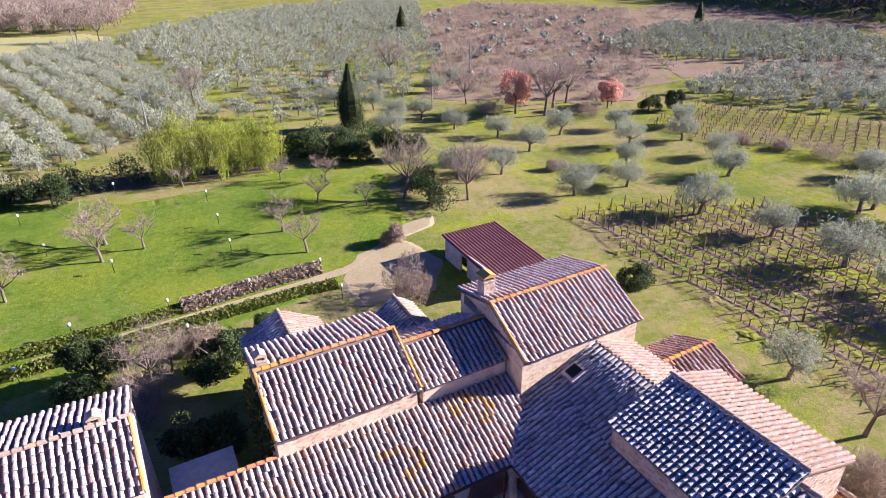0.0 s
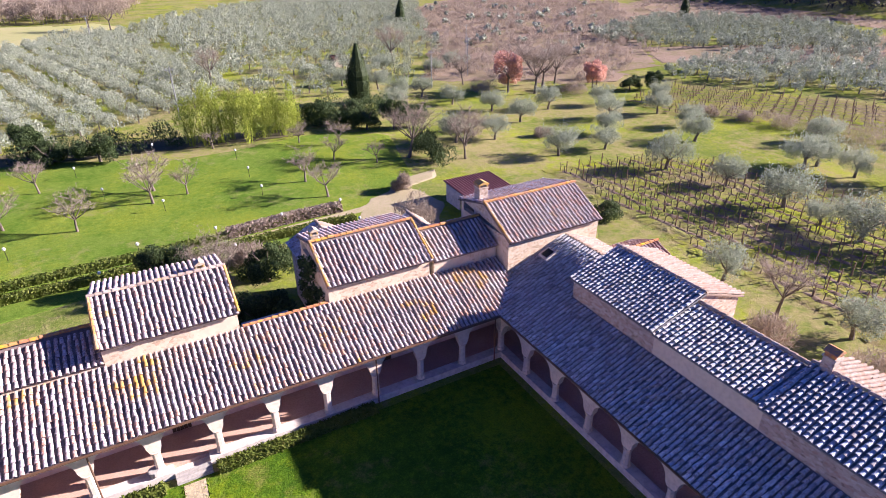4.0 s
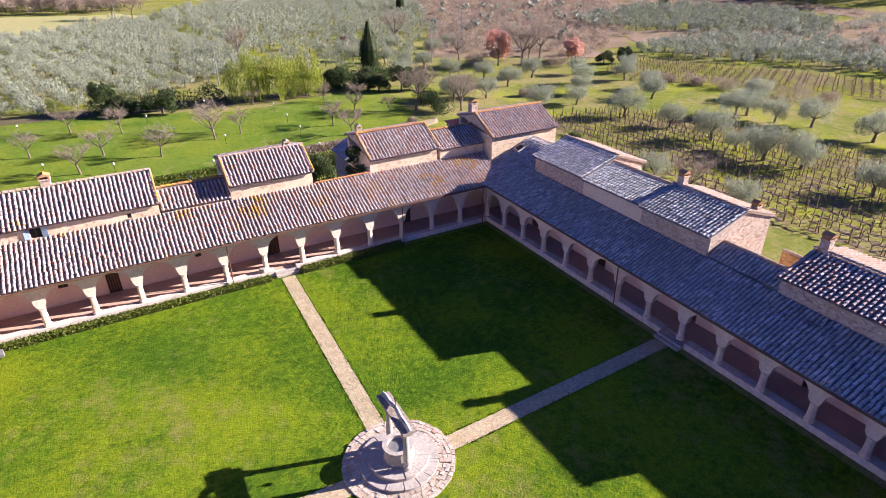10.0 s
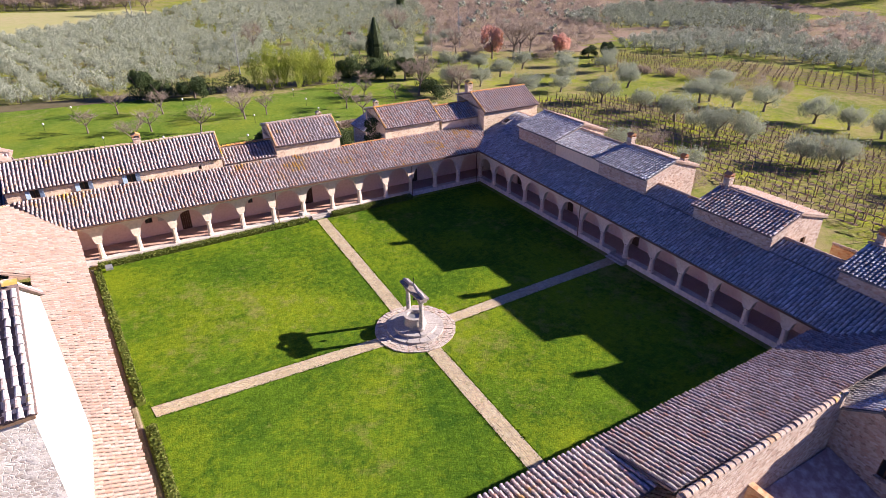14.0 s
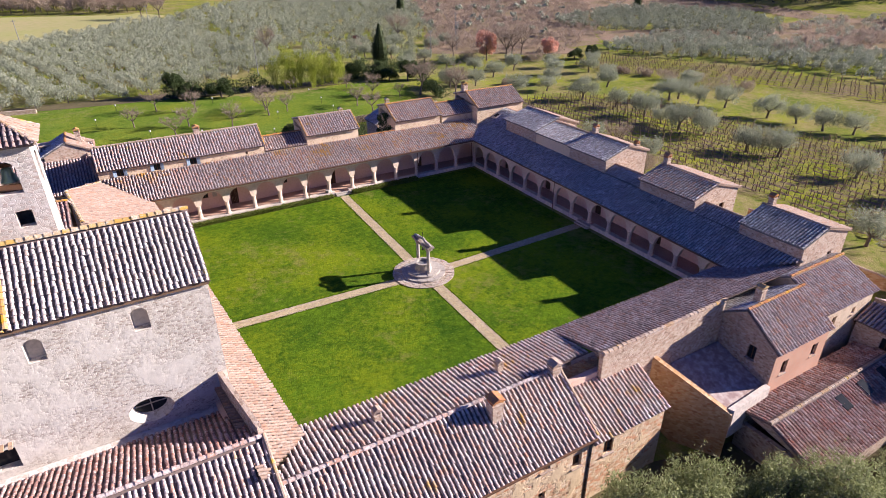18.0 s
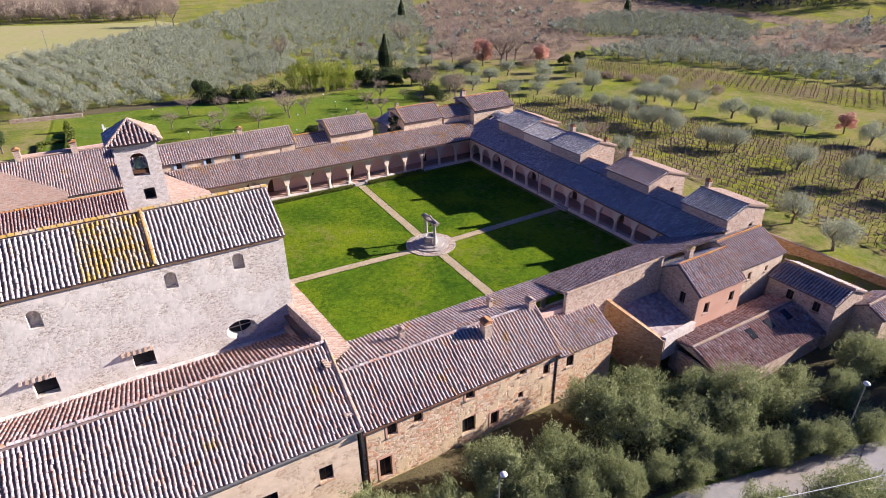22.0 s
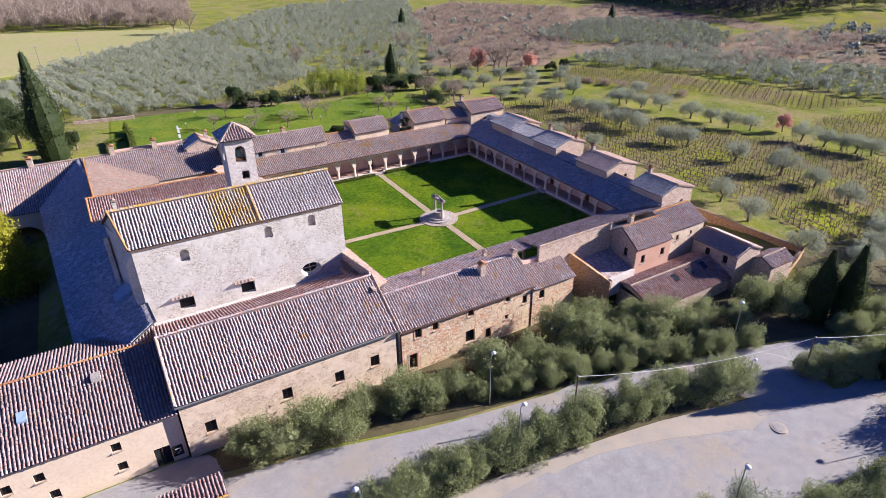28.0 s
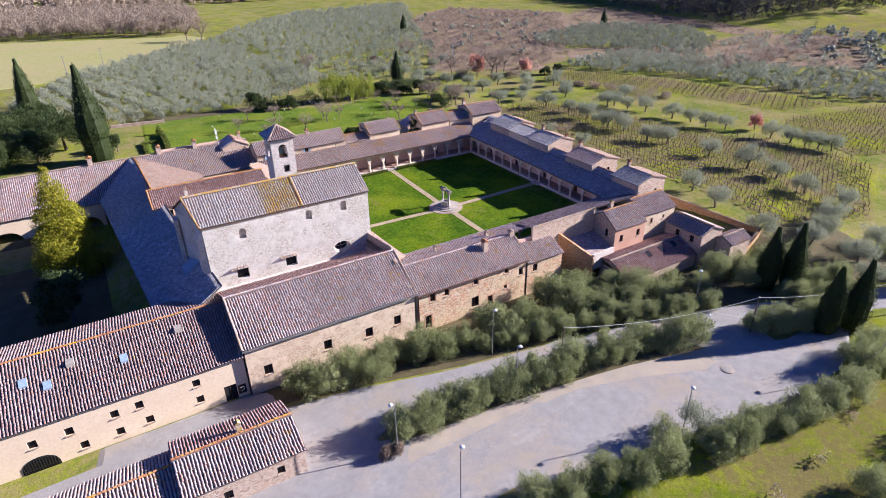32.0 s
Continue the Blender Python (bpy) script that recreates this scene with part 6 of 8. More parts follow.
slope(nr_, (-97, 26.4, 3.8), (-57.9, 26.4, 3.8), (-97, 34.3, 9.0), ("tile", "pan"), poly=[(0, 0), (39.1, 0), (46.9, 9.46), (0, 9.46)])
slope(nr_, (-50, 26.0, 5.2), (-28.2, 26.0, 5.2), (-50, 34.3, 9.0), ("tile", "pan"), poly=[(0, 9.13), (8, 0), (21.8, 0), (21.8, 9.13)])
slope(nr_, (-28.2, 41.8, 3.7), (-97, 41.8, 3.7), (-28.2, 34.3, 9.0), ("tile", "pan"))
ridge(nr_, (-97, 34.3, 9.05), (-28.2, 34.3, 9.05), "ridge_old")
coping(nr_, (-28.5, 26), (-29.3, 34.3), 6.0, 9.15, "tile_pale")
for x in (-45.5, -38.6, -57.8):
    chimney(nr_, x, 34.2, 8.7, 10.6, 0.8, "ridge")
s = Shape()
wall(s, (-46, 34.8), (-29, 34.8), 8.2, 9.35, 0.4)
part("parapet", s, M["pink"], nr_)
pv = gable_house("pavilion", "small raised roof with bleached tiles behind the bell tower", -33.6, -28.4, 31.5, 36.2, 4.0, 8.6, 9.9, "y", 0.3, tiles=(GR, PL), ridge_mat="ridge", category="building")
chimney(pv, -29.6, 33.6, 9.0, 10.9, 0.6)
an_ = thing("antenna", (-33.9, 33, 9), "white rooftop antenna mast", "antenna")
s = Shape()
s.tube([(-34, 33, 8.2), (-34, 33, 12.2)], [0.05, 0.04], 8)
s.beam((-34.5, 33, 12.0), (-33.5, 33, 12.0), 0.06, 0.06)
part("mast", s, M["white"], an_)
for z in (10.4, 11.3, 12.0):
    s = Shape()
    s.box((-34.35, 32.7, z), (-34.1, 32.95, z + 0.6))
    part("aerial_panel", s, M["white"], an_)
sac = thing("sacristy", (-40, 2, 0), "range north of the church with an orange-edged tile roof", "building")
slope(sac, (-50.6, 7.1, 7.6), (-31.0, 7.1, 7.6), (-50.6, 11.5, 9.55), ("tile_red", "pan"))
slope(sac, (-31.0, 16.0, 7.6), (-50.6, 16.0, 7.6), (-31.0, 11.5, 9.55), ("tile", "pan"))
ridge(sac, (-50.6, 11.5, 9.6), (-31.0, 11.5, 9.6), "ridge", 0.17)
ridge(sac, (-50.5, 7.1, 7.7), (-50.5, 11.5, 9.6), "ridge", 0.17)
s = Shape()
wall(s, (-50.2, 7.5), (-31.2, 7.5), 0, 7.6, 0.4, [(1.9, 2.7, 5.9, 6.9)])
part("wall", s, M["cream"], sac)
window(sac, (-50.2, 7.5), (-31.2, 7.5), 2.3, 5.9, 0.8, 1.0, 0.4)
s = Shape()
wall(s, (-50.2, 15.6), (-50.2, 7.9), 0, 7.6, 0.4)
part("wall", s, M["stone_plaster"], sac)
s = Shape()
wall(s, (-31.2, 7.9), (-31.2, 15.6), 0, 7.6, 0.4)
part("wall", s, M["stone_plaster"], sac)
slope(sac, (-49.6, 0.5, 4.4), (-34.4, 0.5, 4.4), (-49.6, 7.4, 6.0), ("tile_red", "pan"))
s = Shape()
s.box((-49.4, 0.8, 0), (-34.6, 7.3, 4.3))
part("lean_to_wall", s, M["stone_plaster"], sac)

# entrance building at the south-west
lb = gable_house("entrance_building", "long cream plastered building with small dark windows", -92, -46.6, -30.4, -17.6, -7, 1.15, 4.95, "x", 0.45, 0.05, rpos=-23.0, zback=3.7, tiles=(("tile_rose", "pan"), ("tile_rose", "pan")), wallmat="cream", ridge_mat="ridge", category="building",
                 holes={"S": [(u, z, 0.85, 1.0) for u, z in ((39.6, -1.3), (33.2, -1.6), (30.6, -1.7), (26.0, -1.9), (22.5, -2.0), (39.6, -3.8), (33.8, -4.1), (30.6, -4.3), (26.9, -4.4), (18, -2.2), (13, -2.3), (8, -2.3))] + [(43.2, -5.3, 1.5, 2.5)]})
for x, y, nm in ((-52.6, -25.0, "roof_box"), (-64.3, -25.2, "roof_box")):
    z = 1.15 + (y + 30.4) * (3.8 / 7.4)
    s = Shape()
    s.box((x - 0.42, y - 0.5, z - 0.3), (x + 0.42, y + 0.5, z + 0.4))
    part(nm, s, M["wellstone"], lb)
for x, y in ((-66.8, -27), (-69, -26), (-59, -26.6)):
    z = 1.15 + (y + 30.4) * (3.8 / 7.4)
    s = Shape()
    s.prism([(x - 0.4, y - 0.45), (x + 0.4, y - 0.45), (x + 0.4, y + 0.45), (x - 0.4, y + 0.45)], z - 0.3, [z + 0.05, z + 0.05, z + 0.5, z + 0.5])
    part("skylight", s, M["blue"], lb)
gt = thing("gate", (-69.5, -30.5, -6), "arched iron gate in the cream wall", "gate")
s = Shape()
n = 14
vs = [(-71.3 + 3.6 * i / n, -30.44, -4.6 + 1.3 * math.sqrt(max(0, 1 - (2 * i / n - 1) ** 2))) for i in range(n + 1)]
vs = [(-71.3, -30.44, -6.8)] + vs + [(-67.7, -30.44, -6.8)]
k = len(vs)
s.add(vs + [(x, -30.47, z) for x, y, z in vs], [tuple(range(k))[::-1], tuple(range(k, 2 * k))] + [(i, (i + 1) % k, k + (i + 1) % k, k + i) for i in range(k)])
part("gateway", s, M["glass"], gt)
for i in range(13):
    x = -71.1 + 3.2 * i / 12
    s = Shape()
    s.beam((x, -30.5, -6.7), (x, -30.5, -4.65 + 1.2 * math.sqrt(max(0.02, 1 - ((x + 69.5) / 1.8) ** 2))), 0.05, 0.04, (1, 0, 0))
    part("bar", s, M["iron"], gt)
for z in (-6.2, -4.7):
    s = Shape()
    s.beam((-71.25, -30.51, z), (-67.75, -30.51, z), 0.05, 0.06)
    part("rail", s, M["iron"], gt)
sg = thing("sign", (-47.6, -30.55, -4.4), "dark square sign with a pale symbol beside the door", "sign")
s = Shape()
s.box((-47.95, -30.52, -4.5), (-46.95, -30.44, -3.2))
part("board", s, M["iron"], sg)
s = Shape()
s.tube([(-47.7, -30.56, -3.55), (-47.2, -30.56, -3.55), (-47.2, -30.56, -3.9), (-47.55, -30.56, -4.15)], [0.05] * 4, 6)
part("symbol", s, M["white"], sg)
nb = gable_house("outbuilding", "stone outbuilding with grey and red tiles by the road", -56.8, -44.6, -46.4, -38.2, -7, -1.55, -0.1, "x", 0.35, 0.15, rpos=-42.3, tiles=(("tile", "pan"), ("tile_red", "pan")), category="outbuilding", ridge_mat="ridge", holes={"S": [(4.0, -4.2, 0.9, 1.1), (9.5, -3.8, 0.8, 1.0)]})
chimney(nb, -50.0, -41.6, -0.6, 0.9, 0.5, "tile_yellow", "tile_yellow")
nb2 = gable_house("outbuilding", "lower tiled outbuilding joined to its neighbour", -72, -56.95, -46.0, -38.6, -7, -2.3, -0.95, "x", 0.35, 0.05, rpos=-42.1, tiles=(("tile", "pan"), ("tile", "pan")), category="outbuilding", ridge_mat="ridge")


# ---- plants ----
def sprays(centres, radii, count, size, slim=0.45, r=None, flat=1.0, shell=0.55):
    """Leaf sprays, each a bent pair of triangles, scattered through lumps of a crown. Returns points and faces."""
    r = r or rng
    c = np.asarray(centres, float)
    w = np.asarray(radii, float)
    pick = r.choice(len(c), count, p=w ** 2 / (w ** 2).sum())
    d = r.normal(size=(count, 3))
    d /= np.linalg.norm(d, axis=1)[:, None]
    rad = w[pick] * (shell + (1 - shell) * r.random(count) ** 0.5) * r.uniform(0.85, 1.18, count)
    p = c[pick] + d * rad[:, None] * np.array([1, 1, flat])
    nrm = d + r.normal(0, 0.42, (count, 3))
    nrm /= np.linalg.norm(nrm, axis=1)[:, None]
    out = np.cross(np.cross(nrm, r.normal(0, 0.55, (count, 3)) + np.array([0, 0, 0.6])), nrm) + d * 0.35
    out /= np.linalg.norm(out, axis=1)[:, None]
    side = np.cross(out, nrm)
    side /= np.linalg.norm(side, axis=1)[:, None]
    s = size * r.uniform(0.6, 1.35, count)[:, None]
    a = p - out * s * 0.5
    b = p + out * s * 0.6
    l = p + side * s * slim * 0.5 - nrm * s * 0.05
    m = p - side * s * slim * 0.5 - nrm * s * 0.05
    pts = np.stack([a, l, b, m], 1).reshape(-1, 3)
    f = (np.array([[0, 1, 2], [0, 2, 3]])[None] + 4 * np.arange(count)[:, None, None]).reshape(-1, 3)
    return pts, f


def lumps(r, n, R, H, z0, top=0.8):
    """Centres and radii of the lumps of a round crown."""
    cs, rs = [], []
    for i in range(n):
        a = r.uniform(0, 2 * math.pi)
        q = R * 0.78 * math.sqrt(r.random())
        z = z0 + H * (0.12 + 0.74 * r.random()) * (1 - 0.3 * q / R)
        cs.append((q * math.cos(a) * 1.08, q * math.sin(a) * 0.95, z))
        rs.append(R * r.uniform(0.16, 0.36) * (1.15 if n < 20 else 1.0))
    return cs, rs


def limbs(shape, r, h, n, spread, r0=0.18, twigs=0):
    """A tapered, bent trunk with limbs."""
    lean = r.normal(0, 0.12, 2)
    fork = h * 0.35
    top = (lean[0] * fork, lean[1] * fork, fork)
    shape.tube([(0, 0, -0.3), (lean[0] * fork * 0.4, lean[1] * fork * 0.4, fork * 0.5), top], [r0 * 1.35, r0, r0 * 0.85], 7)
    ends = []
    for i in range(n):
        a = 2 * math.pi * (i + r.random() * 0.6) / n
        e = (top[0] + spread * math.cos(a) * r.uniform(0.6, 1), top[1] + spread * math.sin(a) * r.uniform(0.6, 1), h * r.uniform(0.7, 0.98))
        mid = ((top[0] + e[0]) / 2 + r.normal(0, 0.15), (top[1] + e[1]) / 2 + r.normal(0, 0.15), fork + (e[2] - fork) * 0.42)
        shape.tube([top, mid, e], [r0 * 0.6, r0 * 0.38, r0 * 0.12], 5)
        ends.append((mid, e))
        for j in range(twigs):
            t = r.uniform(0.15, 1.0)
            p = [mid[k] + (e[k] - mid[k]) * t for k in range(3)]
            L = spread * r.uniform(0.35, 0.75)
            b = r.uniform(0, 2 * math.pi)
            q = (p[0] + L * math.cos(b) * 0.8, p[1] + L * math.sin(b) * 0.8, p[2] + L * r.uniform(0.1, 0.8))
            shape.tube([p, q], [r0 * 0.16, 0.012], 4)
            ends.append((p, q))
    return ends


def tree_kind(name, label, crown_mat, R, H, z0, count, size, seed, n=12, flat=1.0, r0=0.18, slim=0.45, category="tree", shoots=0):
    r = np.random.default_rng(seed)
    t = thing(name, (0, 0, 0), label, category)
    tr = Shape()
    limbs(tr, r, z0 + H * 0.75, 5, R * 0.7, r0)
    part("trunk", tr, M["bark"], t)
    cs, rs = lumps(r, n, R, H, z0)
    s = Shape()
    s.quads(*sprays(cs, rs, count, size, slim, r, flat))
    if shoots:
        # upright young shoots break the outline
        k = r.choice(len(cs), shoots)
        d = r.normal(size=(shoots, 3)) * np.array([1, 1, 0.6]) + np.array([0, 0, 0.5])
        d /= np.linalg.norm(d, axis=1)[:, None]
        tip = np.asarray(cs)[k] + d * (np.asarray(rs)[k] * r.uniform(0.9, 1.25, shoots))[:, None]
        up = d * 0.5 + np.array([0, 0, 0.8]) + r.normal(0, 0.2, (shoots, 3))
        for j in range(5):
            c = tip + up * (0.16 * j) * r.uniform(0.7, 1.2, (shoots, 1))
            s.quads(*sprays(c, np.full(shoots, 0.1), shoots * 2, size * 0.9, slim, r, 1.0))
    part("crown", s, M[crown_mat], t)
    return t


def bare_kind(name, label, h, spread, seed, n=6, twigs=10, r0=0.13, fine=800):
    r = np.random.default_rng(seed)
    t = thing(name, (0, 0, 0), label, "tree")
    tr = Shape()
    ends = limbs(tr, r, h, n, spread, r0, twigs)
    part("trunk", tr, M["bark"], t)
    s = Shape()
    k = np.array([e[1] for e in ends])
    p = np.array([e[0] for e in ends])
    ii = r.integers(0, len(k), fine)
    tt = r.random(fine)[:, None]
    a = p[ii] + (k[ii] - p[ii]) * tt
    d = r.normal(size=(fine, 3)) + np.array([0, 0, 0.6])
    d /= np.linalg.norm(d, axis=1)[:, None]
    b = a + d * r.uniform(0.3, 0.9, fine)[:, None] * h / 4.5
    sd = np.cross(d, r.normal(size=(fine, 3)))
    sd = 0.016 * sd / np.linalg.norm(sd, axis=1)[:, None]
    s.quads(np.stack([a - sd, a + sd, b], 1).reshape(-1, 3), np.arange(fine * 3).reshape(-1, 3))
    part("twig_crown", s, M["twig"], t, kind="stuff")
    return t


def cypress_kind(seed, h=11.0, R=1.5, lean=0.0):
    r = np.random.default_rng(seed)
    t = thing("cypress", (0, 0, 0), "tall narrow dark green cypress", "tree")
    tr = Shape()
    tr.tube([(0, 0, -0.3), (0, 0, h * 0.3), (lean, 0, h * 0.85)], [0.22, 0.18, 0.04], 7)
    part("trunk", tr, M["bark"], t)
    cs, rs = [], []
    for k in range(40):
        z = 0.7 + (h - 1.2) * k / 40
        w = R * (0.55 + 0.45 * math.sin(math.pi * min(1, 0.15 + z / h))) * (1 - (z / h) ** 3 * 0.85)
        a = r.uniform(0, 6.28)
        cs.append((w * 0.35 * math.cos(a) + lean * z / h, w * 0.35 * math.sin(a), z))
        rs.append(w * 0.72)
    s = Shape()
    s.quads(*sprays(cs, rs, 9000, 0.25, 0.4, r, 1.5, 0.75))
    zs = [0.4 + (h - 1.0) * k / 13 for k in range(14)]
    s.tube([(lean * z / h, 0, z) for z in zs], [0.84 * R * (0.55 + 0.45 * math.sin(math.pi * min(1, 0.15 + z / h))) * (1 - (z / h) ** 3 * 0.85) * r.uniform(0.9, 1.08) for z in zs], 10)
    part("crown", s, M["cypress"], t)
    return t


def put(kind, x, y, s=1.0, turn=None, z=None, label=None):
    g = float(land(x, y)) if z is None else z
    turn = float(rng.uniform(0, 360)) if turn is None else turn
    o = copy_thing(kind, Matrix.Translation((x, y, g)) @ Matrix.Rotation(radians(turn), 4, "Z") @ Matrix.Diagonal((s, s, s * float(rng.uniform(0.92, 1.08)), 1)))
    if label:
        o["label"] = label
    return o


def drop_kind(kind):
    for o in (*kind.children_recursive, kind):
        bpy.data.objects.remove(o)


OLV = [tree_kind("olive_tree", "silvery grey-green olive tree with a short trunk", "olive", 2.55, 2.7, 1.3, 4600, 0.21, 100 + i, 30, slim=0.3, shoots=90) for i in range(4)]
BUSH = [tree_kind("olive_tree", "dense bushy olive with a low crown", "olive_green", 2.35, 4.1, 0.2, 9500, 0.2, 200 + i, 46, 1.2, slim=0.28, shoots=130) for i in range(4)]
BARE = [bare_kind("fruit_tree", "bare winter fruit tree with pale twigs", 4.2, 2.3, 300 + i) for i in range(3)]
BIGB = [bare_kind("bare_tree", "large leafless tree with fine grey-brown twigs", 9.5, 4.2, 320 + i, 8, 16, 0.24, 1500) for i in range(2)]
CYP = [cypress_kind(400, 10.5, 2.3), cypress_kind(401, 12, 2.0, 0.2), cypress_kind(402, 11.8, 2.05)]
HOLM = [tree_kind("evergreen_tree", "dense dark evergreen tree", "holm", 2.7, 4.6, 0.6, 6500, 0.26, 500 + i, 18) for i in range(2)]
BIGH = [tree_kind("evergreen_tree", "huge dense dark evergreen oak", "holm", 6.2, 9.5, 1.5, 16000, 0.36, 520 + i, 40, r0=0.35) for i in range(2)]
REDT = [tree_kind("rust_tree", "tree with dry rust-coloured leaves", "red_leaf", 3.0, 6.0, 1.2, 2600, 0.5, 600 + i, 15) for i in range(2)]
k = 0
for x, y, s in ((56, 57, 1.15), (65, 45, 1.25), (64, 56, 1.0), (62, 75, 1.1), (77, 69, 1.1), (87, 67, 1.05), (79, 52, 1.2), (67, 37, 0.95), (67, 29, 1.3), (82, 36, 1.2), (62, 84, 1.1), (56, 101, 1.0), (50, 100, 1.1), (51, 112, 1.0),
                (96, 42, 1.1), (65.5, 19.5, 1.25), (66, 24, 0.8), (67, 15, 1.2), (65, 5, 1.15), (67.5, 1, 1.1), (68, -11, 1.1), (68, -21, 1.3), (68, -28, 1.1), (67, -35, 1.15), (45.5, -24, 1.0), (43.5, -31, 1.05),
                (85, 36, 1.15), (85.4, 31, 1.0), (88.2, 26.4, 1.15), (89.5, 17.5, 1.2), (91.2, 12.3, 1.1), (90.8, 6.9, 1.15), (93.4, 2.7, 1.0), (95.8, -9, 1.1), (96.1, -14.1, 1.15), (96.8, -17.6, 1.0), (97.3, -20.6, 1.1), (98.5, -23.3, 1.0), (69.7, -41.9, 1.1), (94, 73, 1.0), (52, 68, 1.0), (45.5, 69, 1.1), (82.6, 77.6, 1.0),
                (47, 10, 0.9), (46, 21, 0.85), (43, -41, 1.1), (49, -47, 1.1), (54, -46, 1.2), (60, -44, 1.15), (52, -54, 1.2), (60, -53, 1.2), (58, -60, 1.1), (66, -56, 1.2), (48, -58, 1.0),
                (70, 62, 1.0), (72, 80, 1.1), (46, 92, 1.1), (58, 92, 1.0), (45, 118, 1.1), (52, 124, 1.0), (60, 130, 1.1), (70, 122, 1.0), (78, 128, 1.0), (85, 58, 1.0)):
    put(OLV[k % 4], x, y, s)
    k += 1
# olives between the south front and the road
for x, y, s in ((-40.5, -34.2, 1.2), (-37.5, -35.6, 1.05), (-34.5, -34.6, 1.25), (-31.5, -36.2, 1.1), (-29.0, -34.4, 1.0), (-24.0, -35.2, 1.2), (-21.5, -37.2, 1.0), (-18.0, -36.6, 0.95), (-13.0, -36.2, 1.2), (-11.0, -38.6, 1.05), (-7.5, -37.2, 1.05),
                (-5.0, -40.2, 1.0), (-1.5, -35.4, 1.35), (0.8, -38.4, 1.35), (3.6, -36.2, 1.25), (4.5, -40.8, 1.1), (8.2, -38.6, 1.1), (8.5, -42.4, 1.0), (12.0, -41.0, 1.35), (14.5, -43.0, 1.0), (18.0, -42.6, 0.95), (21.5, -45.0, 0.9), (27.5, -43.5, 1.1), (31.5, -45.2, 1.2), (29.5, -48.0, 1.0), (36.5, -46.5, 1.2), (40, -49, 1.1), (38, -54, 1.0), (42, -55.5, 1.1)):
    put(BUSH[k % 4], x, y, s)
    k += 1
# low bushes along the road's edge
for x, y, s in ((-16.3, -38.4, 0.6), (-13.4, -39.4, 0.55), (-11.1, -40.0, 0.65), (-7.7, -40.8, 0.7), (-4.2, -41.6, 0.7), (-0.6, -42.1, 0.65), (2.7, -43.0, 0.7), (5.0, -43.7, 0.65), (7.0, -44.3, 0.7), (9.1, -45.4, 0.7), (11.2, -45.9, 0.65), (13.0, -46.5, 0.7), (15.0, -47.3, 0.7), (18.6, -48.3, 0.75)):
    put(BUSH[k % 4], x, y - 0.6, 1.12 * s)
    k += 1
r7 = np.random.default_rng(77)
for i in range(26):
    t = float(r7.random())
    x = -32 + 84 * t
    y = -38.6 - 0.285 * (x + 26) - 0.0009 * (x + 26) ** 2 + 2.6 + float(r7.uniform(0, 2.4))
    put(BUSH[k % 4], x, y, float(r7.uniform(0.5, 0.85)))
    k += 1
# the hedge of olives along the car park
n = 17
for i in range(n):
    t = i / (n - 1)
    x = -33.2 + 43.2 * t
    y = -48.0 - 5.6 * t ** 1.2 + float(rng.normal(0, 0.3)) + 0.9 * math.sin(t * 3.1)
    put(BUSH[k % 4], x, y + 0.6, float(rng.uniform(0.95, 1.2)))
    k += 1
for x, y, s in ((-26, -62.5, 0.95), (-22.5, -64, 1.0), (-18.5, -64.5, 1.0), (-15, -66, 1.05), (-11, -66.5, 1.1), (-8.5, -64.6, 1.0), (-5, -68, 1.0), (-2, -68.6, 1.1), (2, -68.2, 0.95), (5, -69.6, 1.0), (9, -70, 1.1), (13, -70.6, 1.05), (17, -71, 1.1),
                (24, -68.6, 1.3), (28, -68, 1.1), (20, -81, 1.1), (4, -80, 1.0), (-2, -83, 1.0), (33, -72, 1.2), (31, -59.6, 1.0), (28.2, -59.4, 1.0), (25.2, -58.9, 1.05), (22.0, -57.7, 1.05), (19.4, -56.5, 0.9)):
    put(BUSH[k % 4], x, y, s)
    k += 1
put(OLV[1], -3.9, -65.0, 1.0, label="sparse dark olive by the car park")
for x, y, s in ((2, 66, 1.1), (21, 58, 1.0), (6, 67, 0.85), (-6, 62, 0.95), (2.5, 70, 1.25), (20, 64, 1.0), (26, 70, 0.8), (29, 76, 0.8), (-13, 66, 1.0), (-10, 76, 0.9), (-17, 80, 1.0), (12, 84, 0.7), (24, 80, 0.7), (-16, 60, 1.0), (-22, 70, 0.9), (31, 66, 0.7)):
    put(BARE[k % 3], x, y, s)
    k += 1
for x, y, s in ((36, 66, 0.85), (78, 92, 1.1), (83, 96, 1.0), (20, 133, 0.8), (68, 141, 1.0), (43, 62, 0.62), (46, 67, 0.6), (-2, 262, 1.0), (5, 258, 1.0), (88, 98, 0.9), (70, 108, 0.7), (45, 15, 0.55), (4.6, 43, 0.5), (6.2, 44.2, 0.4)):
    put(BIGB[k % 2], x, y, s)
    k += 1
put(CYP[0], 42, 100, 1.05)
put(CYP[0], 107, 219, 1.0)
put(CYP[0], 217, 174, 0.9)
for x, y, s in ((31.2, -50.2, 1.03), (34.1, -52.4, 1.03), (28.0, -61.6, 0.97), (32.1, -63.3, 1.0)):
    put(CYP[2], x, y, s)
for x, y, s in ((-55.8, 63.5, 1.85), (-69, 98, 1.6), (-71, 128, 1.4)):
    put(CYP[1], x, y, s)
